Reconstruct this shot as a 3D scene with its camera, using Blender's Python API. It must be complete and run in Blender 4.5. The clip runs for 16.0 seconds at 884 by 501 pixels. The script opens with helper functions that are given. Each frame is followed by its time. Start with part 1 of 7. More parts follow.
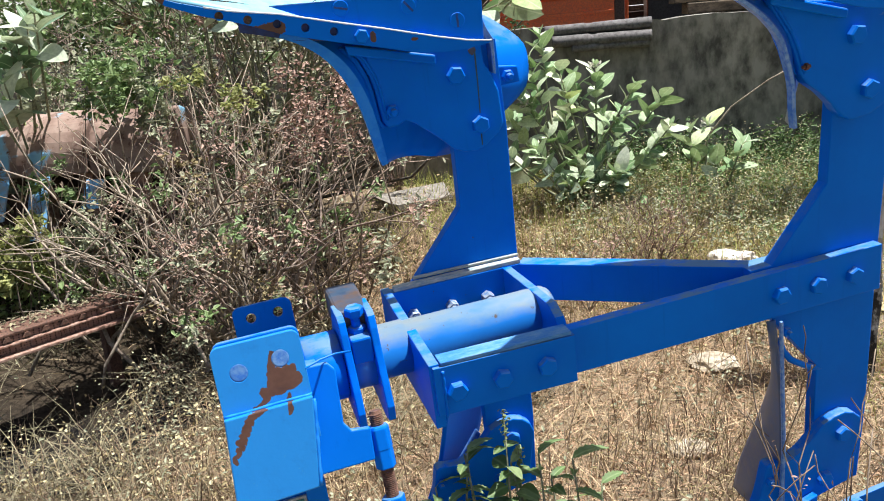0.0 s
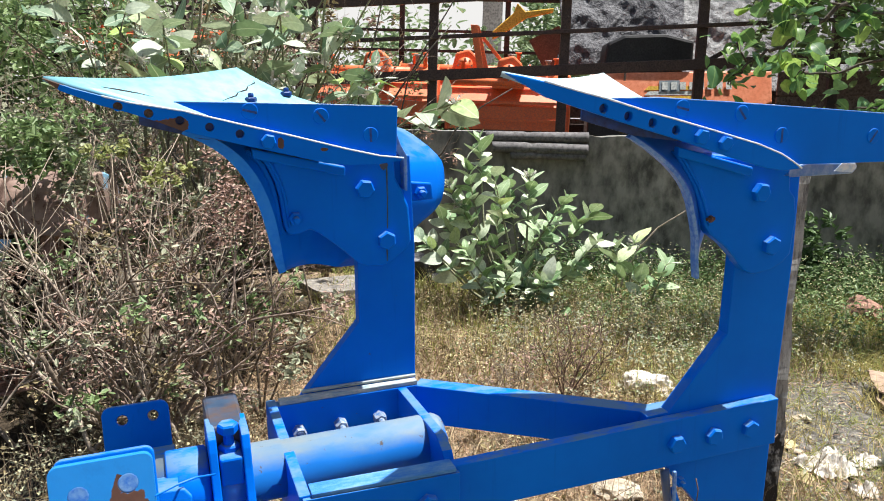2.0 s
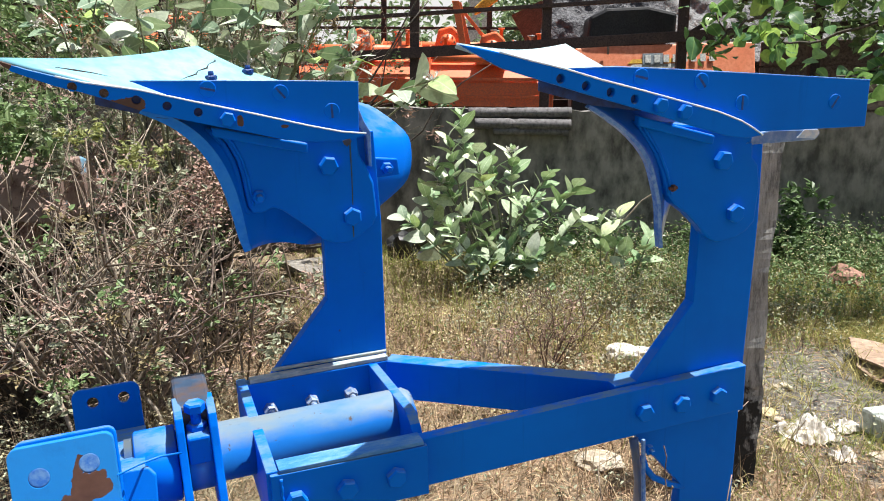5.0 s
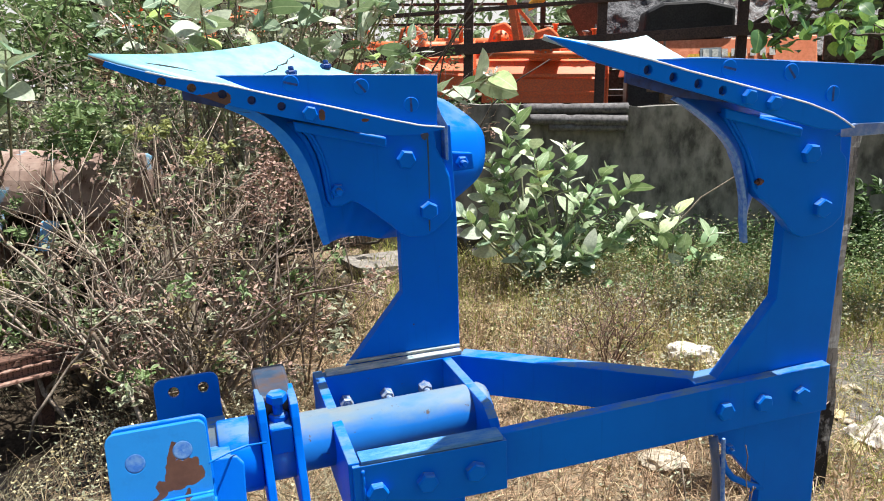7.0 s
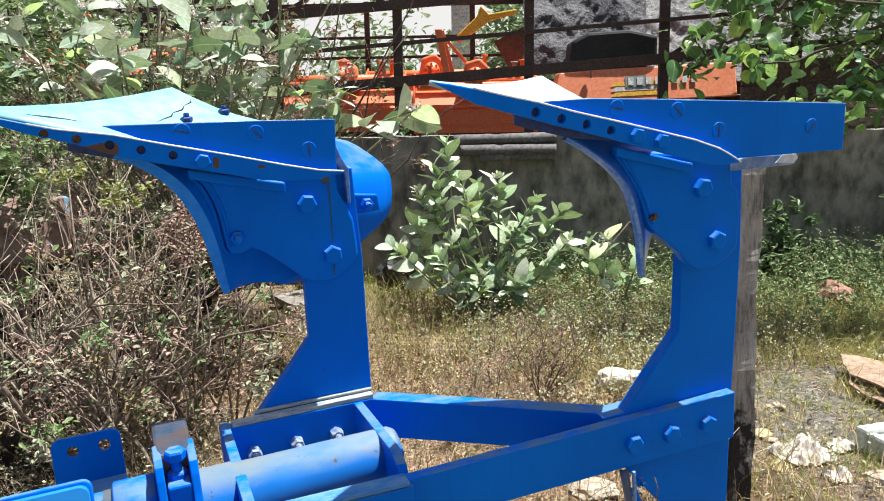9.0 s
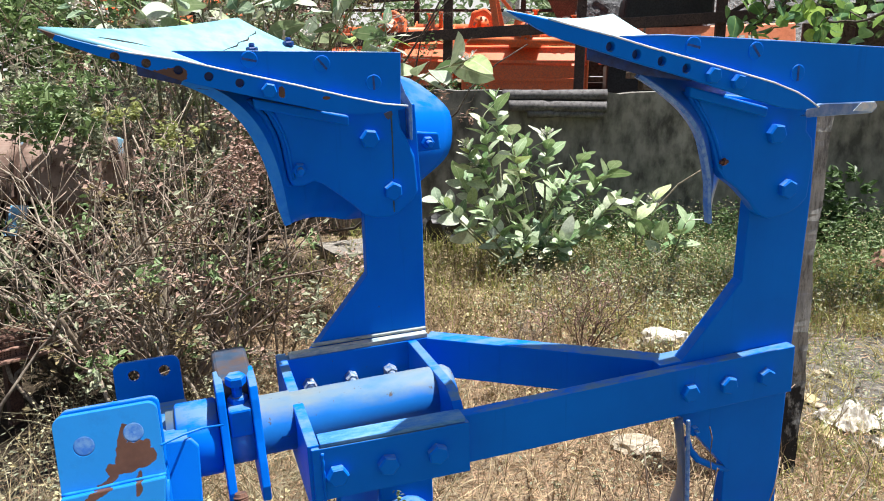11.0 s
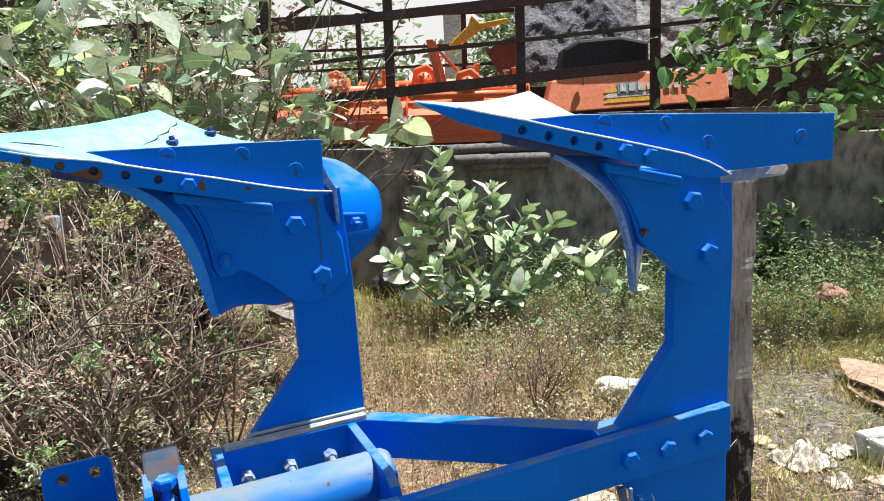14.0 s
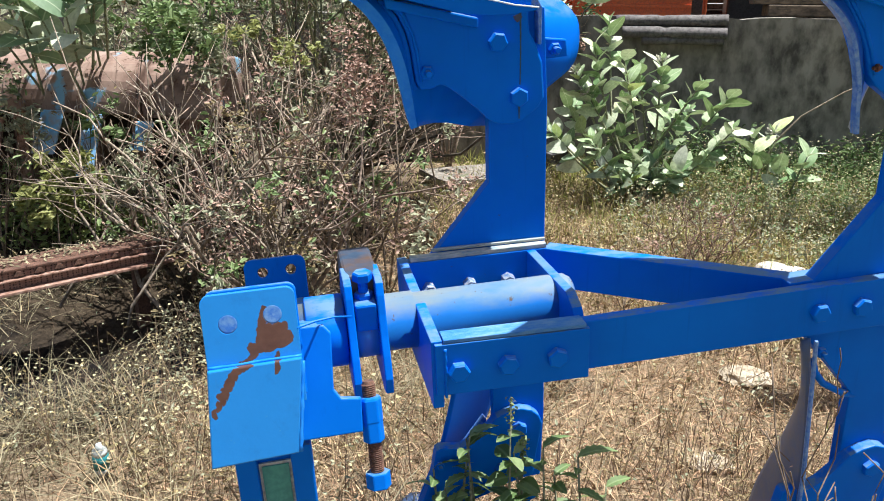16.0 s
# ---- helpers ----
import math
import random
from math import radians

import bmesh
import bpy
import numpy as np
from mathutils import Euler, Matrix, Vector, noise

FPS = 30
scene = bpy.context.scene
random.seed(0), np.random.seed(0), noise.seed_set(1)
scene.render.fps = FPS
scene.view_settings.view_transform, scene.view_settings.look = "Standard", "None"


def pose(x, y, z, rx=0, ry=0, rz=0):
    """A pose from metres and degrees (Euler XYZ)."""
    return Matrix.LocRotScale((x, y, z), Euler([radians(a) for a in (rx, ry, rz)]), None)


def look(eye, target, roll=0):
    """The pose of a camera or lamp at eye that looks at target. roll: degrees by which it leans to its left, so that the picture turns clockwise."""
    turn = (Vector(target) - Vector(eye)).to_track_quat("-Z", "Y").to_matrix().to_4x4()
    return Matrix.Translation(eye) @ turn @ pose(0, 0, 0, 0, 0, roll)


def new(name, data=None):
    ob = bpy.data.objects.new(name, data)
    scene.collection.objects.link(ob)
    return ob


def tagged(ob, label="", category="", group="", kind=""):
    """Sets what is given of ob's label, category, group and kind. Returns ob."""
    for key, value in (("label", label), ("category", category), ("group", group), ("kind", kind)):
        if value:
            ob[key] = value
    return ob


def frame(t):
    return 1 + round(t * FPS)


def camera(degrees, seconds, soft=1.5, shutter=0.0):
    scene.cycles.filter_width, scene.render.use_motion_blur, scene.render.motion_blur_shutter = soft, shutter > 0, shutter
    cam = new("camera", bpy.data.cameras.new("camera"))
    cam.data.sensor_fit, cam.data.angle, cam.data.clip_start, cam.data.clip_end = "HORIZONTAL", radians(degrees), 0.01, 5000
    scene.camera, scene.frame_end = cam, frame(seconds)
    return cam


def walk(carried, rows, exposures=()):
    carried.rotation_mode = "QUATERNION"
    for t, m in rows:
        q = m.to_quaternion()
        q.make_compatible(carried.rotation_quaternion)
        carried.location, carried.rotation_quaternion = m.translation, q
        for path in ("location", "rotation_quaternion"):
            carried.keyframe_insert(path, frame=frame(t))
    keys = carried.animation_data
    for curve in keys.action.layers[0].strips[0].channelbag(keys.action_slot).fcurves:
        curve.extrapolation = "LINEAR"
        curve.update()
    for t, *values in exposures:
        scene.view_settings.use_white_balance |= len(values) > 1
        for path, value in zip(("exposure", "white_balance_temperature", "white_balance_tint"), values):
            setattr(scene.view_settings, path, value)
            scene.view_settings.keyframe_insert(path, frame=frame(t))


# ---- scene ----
cam = camera(57.3, 16.0, soft=1.0)

# the plough stands a little nose-down and leaning on uneven ground; LEVEL carries its own axes into the world
LEVEL = pose(-0.0018, 0.0632, -0.0487, 5.04, -3.95, -1.10)
PATH = [
    (0, (0.03, -0.083, 1.295), (0.513, 1.711, 0.553), -7.4),
    (0.5, (0.109, -0.029, 1.308), (0.526, 1.785, 0.576), -7.1),
    (1, (0.147, -0.03, 1.301), (0.605, 1.784, 0.594), -5.4),
    (1.5, (0.134, -0.05, 1.287), (0.722, 1.744, 0.628), -1.8),
    (2, (0.117, -0.039, 1.33), (0.784, 1.764, 0.778), -0.3),
    (2.5, (0.154, -0.038, 1.35), (0.871, 1.771, 0.888), -1.3),
    (3, (0.195, -0.04, 1.365), (1.067, 1.704, 0.918), -2.4),
    (3.5, (0.229, -0.036, 1.366), (1.132, 1.674, 0.859), -2.4),
    (4, (0.209, -0.038, 1.343), (1.081, 1.679, 0.804), -2.3),
    (4.5, (0.193, -0.042, 1.329), (0.997, 1.696, 0.752), -2.0),
    (5, (0.159, -0.057, 1.322), (0.84, 1.725, 0.72), -1.4),
    (5.2, (0.133, -0.075, 1.33), (0.778, 1.716, 0.717), -1.2),
    (7.3, (0.109, -0.035, 1.316), (0.679, 1.786, 0.717), -2.2),
    (7.5, (0.128, -0.039, 1.322), (0.73, 1.78, 0.749), -3.0),
    (8, (0.194, -0.037, 1.354), (0.928, 1.754, 0.85), -4.3),
    (8.5, (0.204, -0.041, 1.362), (0.982, 1.734, 0.867), -4.7),
    (9, (0.182, -0.048, 1.335), (0.891, 1.741, 0.792), -2.9),
    (9.5, (0.153, -0.042, 1.308), (0.8, 1.752, 0.708), -1.6),
    (10, (0.149, -0.038, 1.299), (0.764, 1.756, 0.665), -1.6),
    (12.5, (0.137, -0.034, 1.298), (0.743, 1.768, 0.676), -1.8),
    (13, (0.181, -0.036, 1.328), (0.912, 1.743, 0.78), -3.2),
    (13.5, (0.215, -0.043, 1.353), (1.021, 1.719, 0.858), -3.8),
    (14, (0.2, -0.038, 1.349), (0.919, 1.753, 0.824), -4.0),
    (14.5, (0.133, -0.031, 1.319), (0.664, 1.806, 0.734), -3.7),
    (15, (0.09, -0.035, 1.29), (0.47, 1.811, 0.623), -3.3),
    (15.5, (0.084, -0.041, 1.276), (0.429, 1.795, 0.56), -2.8),
    (16, (0.094, -0.041, 1.252), (0.452, 1.768, 0.477), -2.4),
]
walk(cam, [(t, LEVEL @ look(eye, target, roll)) for t, eye, target, roll in PATH])

# ---- light ----
SUN_FROM = Vector((0.27, -0.075, 0.95)).normalized()
world = bpy.data.worlds.new("world")
scene.world = world
world.use_nodes = True
sky = world.node_tree.nodes.new("ShaderNodeTexSky")
sky.sky_type = "NISHITA"
sky.sun_disc = False
sky.sun_elevation = math.asin(SUN_FROM.z)
sky.sun_rotation = math.atan2(SUN_FROM.x, SUN_FROM.y)
sky.dust_density = 3.0
world.node_tree.nodes["Background"].inputs["Strength"].default_value = 0.06
haze = world.node_tree.nodes.new("ShaderNodeBackground")  # the bright haze of the whole sky
haze.inputs["Color"].default_value = (0.92, 0.97, 1.0, 1)
haze.inputs["Strength"].default_value = 0.007
both = world.node_tree.nodes.new("ShaderNodeAddShader")
world.node_tree.links.new(world.node_tree.nodes["Background"].outputs[0], both.inputs[0])
world.node_tree.links.new(haze.outputs[0], both.inputs[1])
world.node_tree.links.new(both.outputs[0], world.node_tree.nodes["World Output"].inputs["Surface"])
world.node_tree.links.new(sky.outputs["Color"], world.node_tree.nodes["Background"].inputs["Color"])
sun = new("sun", bpy.data.lights.new("sun", "SUN"))
sun.data.energy = 5.0
sun.data.angle = radians(0.6)
sun.data.color = (1.0, 0.98, 0.945)
sun.matrix_world = look(SUN_FROM * 20, (0, 0, 0))
scene.view_settings.exposure = 0.92


# ---- materials ----
def nodes_of(name, rough=0.6, metal=0.0):
    m = bpy.data.materials.new(name)
    m.use_nodes = True
    nt = m.node_tree
    b = nt.nodes["Principled BSDF"]
    b.inputs["Roughness"].default_value = rough
    b.inputs["Metallic"].default_value = metal
    return m, nt, b


def noise_node(nt, scale, detail=6, rough=0.6, stretch=None, space="Object"):
    tc = nt.nodes.new("ShaderNodeTexCoord")
    n = nt.nodes.new("ShaderNodeTexNoise")
    n.inputs["Scale"].default_value = scale
    n.inputs["Detail"].default_value = detail
    n.inputs["Roughness"].default_value = rough
    if stretch:
        mp = nt.nodes.new("ShaderNodeMapping")
        mp.inputs["Scale"].default_value = stretch
        nt.links.new(tc.outputs[space], mp.inputs["Vector"])
        nt.links.new(mp.outputs["Vector"], n.inputs["Vector"])
    else:
        nt.links.new(tc.outputs[space], n.inputs["Vector"])
    return n.outputs["Fac"]


def ramp(nt, fac, stops):
    r = nt.nodes.new("ShaderNodeValToRGB")
    e = r.color_ramp.elements
    while len(e) < len(stops):
        e.new(0.5)
    for k, (p, c) in zip(e, stops):
        k.position = p
        k.color = (*c, 1) if len(c) == 3 else c
    nt.links.new(fac, r.inputs["Fac"])
    return r.outputs["Color"]


def mix(nt, fac, a, b, mode="MIX"):
    m = nt.nodes.new("ShaderNodeMix")
    m.data_type = "RGBA"
    m.blend_type = mode
    for sock, v in ((m.inputs["Factor"], fac), (m.inputs["A"], a), (m.inputs["B"], b)):
        if isinstance(v, (int, float)):
            sock.default_value = v
        elif isinstance(v, tuple):
            sock.default_value = (*v, 1)
        else:
            nt.links.new(v, sock)
    return m.outputs["Result"]


def bump(nt, b, height, strength=0.3, distance=0.002):
    k = nt.nodes.new("ShaderNodeBump")
    k.inputs["Strength"].default_value = strength
    k.inputs["Distance"].default_value = distance
    nt.links.new(height, k.inputs["Height"])
    nt.links.new(k.outputs["Normal"], b.inputs["Normal"])


def two_tone(name, c1, c2, c3=None, scale=8, fine=60, rough=0.85, bumpy=0.4, depth=0.003, stretch=None):
    """A rough surface in two or three tones at two scales."""
    m, nt, b = nodes_of(name, rough)
    n1 = noise_node(nt, scale, stretch=stretch)
    n2 = noise_node(nt, fine, stretch=stretch)
    col = ramp(nt, n1, [(0.3, c1), (0.7, c2)])
    col = mix(nt, ramp(nt, n2, [(0.4, (0, 0, 0)), (0.65, (1, 1, 1))]), col, c3 or tuple(0.55 * v for v in c1))
    nt.links.new(col, b.inputs["Base Color"])
    bump(nt, b, n2, bumpy, depth)
    return m


def leafy(name, c1, c2, rough=0.5, through_light=0.35):
    """Leaf surface whose tone changes from leaf to leaf, and that lets some light through."""
    m, nt, b = nodes_of(name, rough)
    g = nt.nodes.new("ShaderNodeNewGeometry")
    col = ramp(nt, g.outputs["Random Per Island"], [(0.0, c1), (1.0, c2)])
    n = noise_node(nt, 30)
    col = mix(nt, 0.35, col, ramp(nt, n, [(0.3, tuple(0.6 * v for v in c1)), (0.7, tuple(min(1, 1.25 * v) for v in c2))]))
    nt.links.new(col, b.inputs["Base Color"])
    t = nt.nodes.new("ShaderNodeBsdfTranslucent")
    nt.links.new(col, t.inputs["Color"])
    s = nt.nodes.new("ShaderNodeMixShader")
    s.inputs["Fac"].default_value = through_light
    nt.links.new(b.outputs["BSDF"], s.inputs[1])
    nt.links.new(t.outputs["BSDF"], s.inputs[2])
    nt.links.new(s.outputs["Shader"], nt.nodes["Material Output"].inputs["Surface"])
    return m


def blue_paint(name="blue_paint", worn=0.0, rough=0.42, rust_at=()):
    """Brushed-on blue enamel: pale rubbed edges, thin streaks, dust on the tops, chips; rust_at: (x, z, rx, rz) of worn spots."""
    m, nt, b = nodes_of(name, rough)
    n1 = noise_node(nt, 5)
    n2 = noise_node(nt, 90)
    col = ramp(nt, n1, [(0.3, (0.0, 0.134, 0.63)), (0.7, (0.001, 0.161, 0.72))])
    b.inputs["Specular IOR Level"].default_value = 0.05
    streak = ramp(nt, noise_node(nt, 1.0, 7, 0.65, (70, 70, 4)), [(0.60, (0, 0, 0)), (0.72, (0.2, 0.2, 0.2))])
    col = mix(nt, streak, col, (0.0, 0.06, 0.36))
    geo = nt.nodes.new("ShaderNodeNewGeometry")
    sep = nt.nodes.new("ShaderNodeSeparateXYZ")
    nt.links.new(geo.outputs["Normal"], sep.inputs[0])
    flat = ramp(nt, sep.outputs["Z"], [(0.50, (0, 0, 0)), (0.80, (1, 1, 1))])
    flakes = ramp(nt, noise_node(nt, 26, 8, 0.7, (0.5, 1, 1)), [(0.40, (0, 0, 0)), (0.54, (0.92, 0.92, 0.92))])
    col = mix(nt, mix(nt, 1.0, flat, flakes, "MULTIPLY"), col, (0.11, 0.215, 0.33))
    chips_ = ramp(nt, noise_node(nt, 38, 9, 0.75), [(0.71 - worn, (0, 0, 0)), (0.725 - worn, (1, 1, 1))])
    col = mix(nt, chips_, col, (0.07, 0.055, 0.045))
    for k, (x, z, rx, rz) in enumerate(rust_at):
        tc = nt.nodes.new("ShaderNodeTexCoord")
        mp = nt.nodes.new("ShaderNodeMapping")
        mp.inputs["Location"].default_value = (-x / rx, 0, -z / rz)
        mp.inputs["Scale"].default_value = (1 / rx, 0, 1 / rz)
        nt.links.new(tc.outputs["Object"], mp.inputs["Vector"])
        ln = nt.nodes.new("ShaderNodeVectorMath")
        ln.operation = "LENGTH"
        nt.links.new(mp.outputs[0], ln.inputs[0])
        add = nt.nodes.new("ShaderNodeMath")
        add.operation = "MULTIPLY_ADD"
        nt.links.new(noise_node(nt, 60, 6), add.inputs[0])
        add.inputs[1].default_value = 0.9
        nt.links.new(ln.outputs["Value"], add.inputs[2])
        spot = ramp(nt, add.outputs[0], [(0.98, (1, 1, 1)), (1.0, (0, 0, 0))])
        col = mix(nt, spot, col, (0.10, 0.064, 0.050))
    nt.links.new(col, b.inputs["Base Color"])
    nt.links.new(ramp(nt, n1, [(0.3, (rough - 0.08,) * 3), (0.75, (rough + 0.15,) * 3)]), b.inputs["Roughness"])
    bump(nt, b, mix(nt, 0.5, n2, noise_node(nt, 18)), 0.16, 0.0015)
    return m


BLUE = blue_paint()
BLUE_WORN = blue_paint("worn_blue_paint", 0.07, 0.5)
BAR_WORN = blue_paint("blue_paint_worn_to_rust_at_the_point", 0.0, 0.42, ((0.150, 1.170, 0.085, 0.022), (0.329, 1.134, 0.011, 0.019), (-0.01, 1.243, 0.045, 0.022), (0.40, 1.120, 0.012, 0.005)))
SCOURED = two_tone("soil_scoured_steel", (0.03, 0.085, 0.23), (0.065, 0.13, 0.27), (0.08, 0.12, 0.20), 5, 45, 0.4, 0.1)


def dusty_blue():
    """Blue paint rubbed dull and grey along its top."""
    m, nt, b = nodes_of("dusty_blue_paint", 0.5)
    clean = ramp(nt, noise_node(nt, 9, 6), [(0.3, (0.003, 0.135, 0.47)), (0.7, (0.008, 0.165, 0.55))])
    dust = ramp(nt, noise_node(nt, 12, 8, 0.65, (0.5, 1, 1)), [(0.30, (0.05, 0.17, 0.36)), (0.42, (0.11, 0.205, 0.32)), (0.54, (0.16, 0.225, 0.28)), (0.70, (0.20, 0.23, 0.23))])
    geo = nt.nodes.new("ShaderNodeNewGeometry")
    sep = nt.nodes.new("ShaderNodeSeparateXYZ")
    nt.links.new(geo.outputs["Normal"], sep.inputs[0])
    add = nt.nodes.new("ShaderNodeMath")
    add.operation = "MULTIPLY_ADD"
    nt.links.new(noise_node(nt, 16, 8, 0.7, (0.6, 1, 1)), add.inputs[0])
    add.inputs[1].default_value = 0.7
    nt.links.new(sep.outputs["Z"], add.inputs[2])
    g = mix(nt, ramp(nt, add.outputs[0], [(0.62, (0, 0, 0)), (1.12, (1, 1, 1))]), clean, dust)
    chips_ = ramp(nt, noise_node(nt, 42, 9, 0.7), [(0.635, (0, 0, 0)), (0.655, (1, 1, 1))])
    nt.links.new(mix(nt, chips_, g, (0.085, 0.07, 0.065)), b.inputs["Base Color"])
    bump(nt, b, noise_node(nt, 90), 0.15, 0.001)
    return m


def flaked_hitch():
    """Blue paint with one large flake down to brown primer, edged by the blue."""
    m, nt, b = nodes_of("flaked_blue_paint", 0.42)
    col = ramp(nt, noise_node(nt, 5), [(0.3, (0.0, 0.190, 0.58)), (0.7, (0.006, 0.225, 0.66))])
    tc = nt.nodes.new("ShaderNodeTexCoord")
    total = None
    wob = nt.nodes.new("ShaderNodeTexNoise")
    wob.inputs["Scale"].default_value = 34
    wob.inputs["Detail"].default_value = 8
    nt.links.new(tc.outputs["Object"], wob.inputs["Vector"])
    off = nt.nodes.new("ShaderNodeVectorMath")
    off.operation = "MULTIPLY_ADD"
    nt.links.new(wob.outputs["Color"], off.inputs[0])
    off.inputs[1].default_value = (0.03, 0.03, 0.03)
    nt.links.new(tc.outputs["Object"], off.inputs[2])
    spots = [(0.054, 0.736, 0.024, 0.021), (0.036, 0.722, 0.022, 0.010), (0.042, 0.762, 0.007, 0.014), (0.054, 0.700, 0.005, 0.012)]
    spots += [(0.022 - 0.0052 * k, 0.714 - 0.0018 * k - 0.00036 * k * k, 0.0068 - 0.0003 * k, 0.0050 + 0.0003 * k) for k in range(12)]
    for x, z, rx, rz in spots:
        mp = nt.nodes.new("ShaderNodeMapping")
        mp.inputs["Location"].default_value = (-(x + 0.015) / rx, 0, -(z + 0.015) / rz)
        mp.inputs["Scale"].default_value = (1 / rx, 0, 1 / rz)
        nt.links.new(off.outputs[0], mp.inputs["Vector"])
        ln = nt.nodes.new("ShaderNodeVectorMath")
        ln.operation = "LENGTH"
        nt.links.new(mp.outputs[0], ln.inputs[0])
        if total is None:
            total = ln.outputs["Value"]
        else:
            mn = nt.nodes.new("ShaderNodeMath")
            mn.operation = "MINIMUM"
            nt.links.new(total, mn.inputs[0])
            nt.links.new(ln.outputs["Value"], mn.inputs[1])
            total = mn.outputs[0]
    flake = ramp(nt, total, [(0.95, (1, 1, 1)), (0.98, (0, 0, 0))])
    primer = ramp(nt, noise_node(nt, 60, 8), [(0.3, (0.075, 0.034, 0.026)), (0.7, (0.12, 0.058, 0.043))])
    specks = ramp(nt, noise_node(nt, 120, 6, 0.7), [(0.66, (0, 0, 0)), (0.70, (0.8, 0.8, 0.8))])
    col = mix(nt, specks, col, (0.06, 0.28, 0.60))
    col = mix(nt, ramp(nt, noise_node(nt, 22, 8, 0.7), [(0.55, (0, 0, 0)), (0.75, (0.5, 0.5, 0.5))]), col, (0.0, 0.13, 0.44))
    nt.links.new(mix(nt, flake, col, primer), b.inputs["Base Color"])
    bump(nt, b, mix(nt, 0.7, total, noise_node(nt, 110)), 0.22, 0.0015)
    return m


def worn_low():
    """Blue paint scoured to grey steel along the lower edge of a mouldboard."""
    m, nt, b = nodes_of("blue_paint_scoured_below", 0.4)
    tc = nt.nodes.new("ShaderNodeTexCoord")
    sep = nt.nodes.new("ShaderNodeSeparateXYZ")
    nt.links.new(tc.outputs["Object"], sep.inputs[0])
    add = nt.nodes.new("ShaderNodeMath")
    add.operation = "MULTIPLY_ADD"
    nt.links.new(noise_node(nt, 14, 6), add.inputs[0])
    add.inputs[1].default_value = 0.10
    nt.links.new(sep.outputs["Z"], add.inputs[2])
    paint = ramp(nt, noise_node(nt, 9), [(0.3, (0.0, 0.08, 0.42)), (0.7, (0.01, 0.12, 0.52))])
    steel = ramp(nt, noise_node(nt, 40), [(0.3, (0.16, 0.18, 0.21)), (0.7, (0.34, 0.35, 0.36))])
    nt.links.new(mix(nt, ramp(nt, add.outputs[0], [(0.985, (1, 1, 1)), (1.0, (0, 0, 0))]), paint, steel), b.inputs["Base Color"])
    bump(nt, b, noise_node(nt, 90), 0.1, 0.001)
    return m


WORN_LOW = worn_low()
DUSTY = dusty_blue()
HITCH = flaked_hitch()
def flaked_top(name="flaking_paint_layers", stops=None):
    """Old layers of paint flaking along the tops of the beams: beige, pale blue and dark cracks."""
    m, nt, b = nodes_of(name, 0.8)
    n = noise_node(nt, 70 if stops else 40, 9, 0.8, (0.45, 1.5, 1.5))
    col = ramp(nt, n, stops or [(0.36, (0.01, 0.15, 0.52)), (0.46, (0.04, 0.20, 0.50)), (0.56, (0.10, 0.26, 0.49)), (0.68, (0.20, 0.34, 0.48)), (0.80, (0.05, 0.14, 0.30))])
    cracks = ramp(nt, noise_node(nt, 60, 9, 0.75, (0.25, 3, 3)), [(0.36 if stops else 0.24, (1, 1, 1)), (0.40 if stops else 0.30, (0, 0, 0))])
    nt.links.new(mix(nt, cracks, col, (0.04, 0.06, 0.075)), b.inputs["Base Color"])
    bump(nt, b, noise_node(nt, 60, 9, 0.75, (0.25, 3, 3)), 0.6, 0.003)
    return m


FLAKED = flaked_top()
FLAKED_PALE = flaked_top("pale_flaking_paint_layers", [(0.32, (0.06, 0.18, 0.38)), (0.42, (0.20, 0.30, 0.35)), (0.50, (0.35, 0.38, 0.35)), (0.62, (0.50, 0.50, 0.45)), (0.76, (0.20, 0.24, 0.24))])
# lighter blue that paints in the light along edges and beads
LIT_EDGE = two_tone("lit_light_blue_edge", (0.003, 0.16, 0.66), (0.010, 0.21, 0.76), (0.02, 0.24, 0.74), 10, 70, 0.4, 0.1)
LIT_EDGE.node_tree.nodes["Principled BSDF"].inputs["Specular IOR Level"].default_value = 0.15
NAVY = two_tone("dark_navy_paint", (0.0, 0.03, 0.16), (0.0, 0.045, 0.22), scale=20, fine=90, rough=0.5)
BRIGHT_STEEL = two_tone("worn_bright_steel", (0.26, 0.30, 0.34), (0.48, 0.50, 0.50), (0.03, 0.14, 0.36), 60, 160, 0.35, 0.1)
# both share colours are pale to carry the glare of sky and sun
PALE_SHARE = two_tone("sky_glare_share_paint", (0.22, 0.49, 0.57), (0.29, 0.55, 0.61), (0.17, 0.44, 0.56), 3, 40, 0.42, 0.05)
PALE_REAR = two_tone("rear_share_glare_paint", (0.40, 0.55, 0.60), (0.52, 0.62, 0.63), (0.30, 0.51, 0.61), 3, 40, 0.5, 0.05)
SLOT_BLUE = two_tone("shaded_blue_slot", (0.0, 0.06, 0.28), (0.0, 0.08, 0.36), scale=30, fine=120, rough=0.6)
DRIP = two_tone("dark_green_run", (0.01, 0.07, 0.10), (0.03, 0.10, 0.09), scale=40, fine=120, rough=0.6)
# pale blue for worn strips and for edges whose highlight is painted in
EDGE_PALE = two_tone("worn_and_lit_edge_pale", (0.04, 0.19, 0.52), (0.20, 0.36, 0.62), (0.02, 0.14, 0.52), 25, 120, 0.35, 0.1)
EDGE_WHITE = two_tone("worn_edge_and_glint_white", (0.62, 0.70, 0.74), (0.82, 0.86, 0.88), (0.40, 0.58, 0.74), 25, 120, 0.4, 0.1)
BLUE_STEEL = two_tone("blue_grey_steel", (0.04, 0.15, 0.42), (0.11, 0.23, 0.48), (0.24, 0.36, 0.54), 14, 40, 0.35, 0.1)
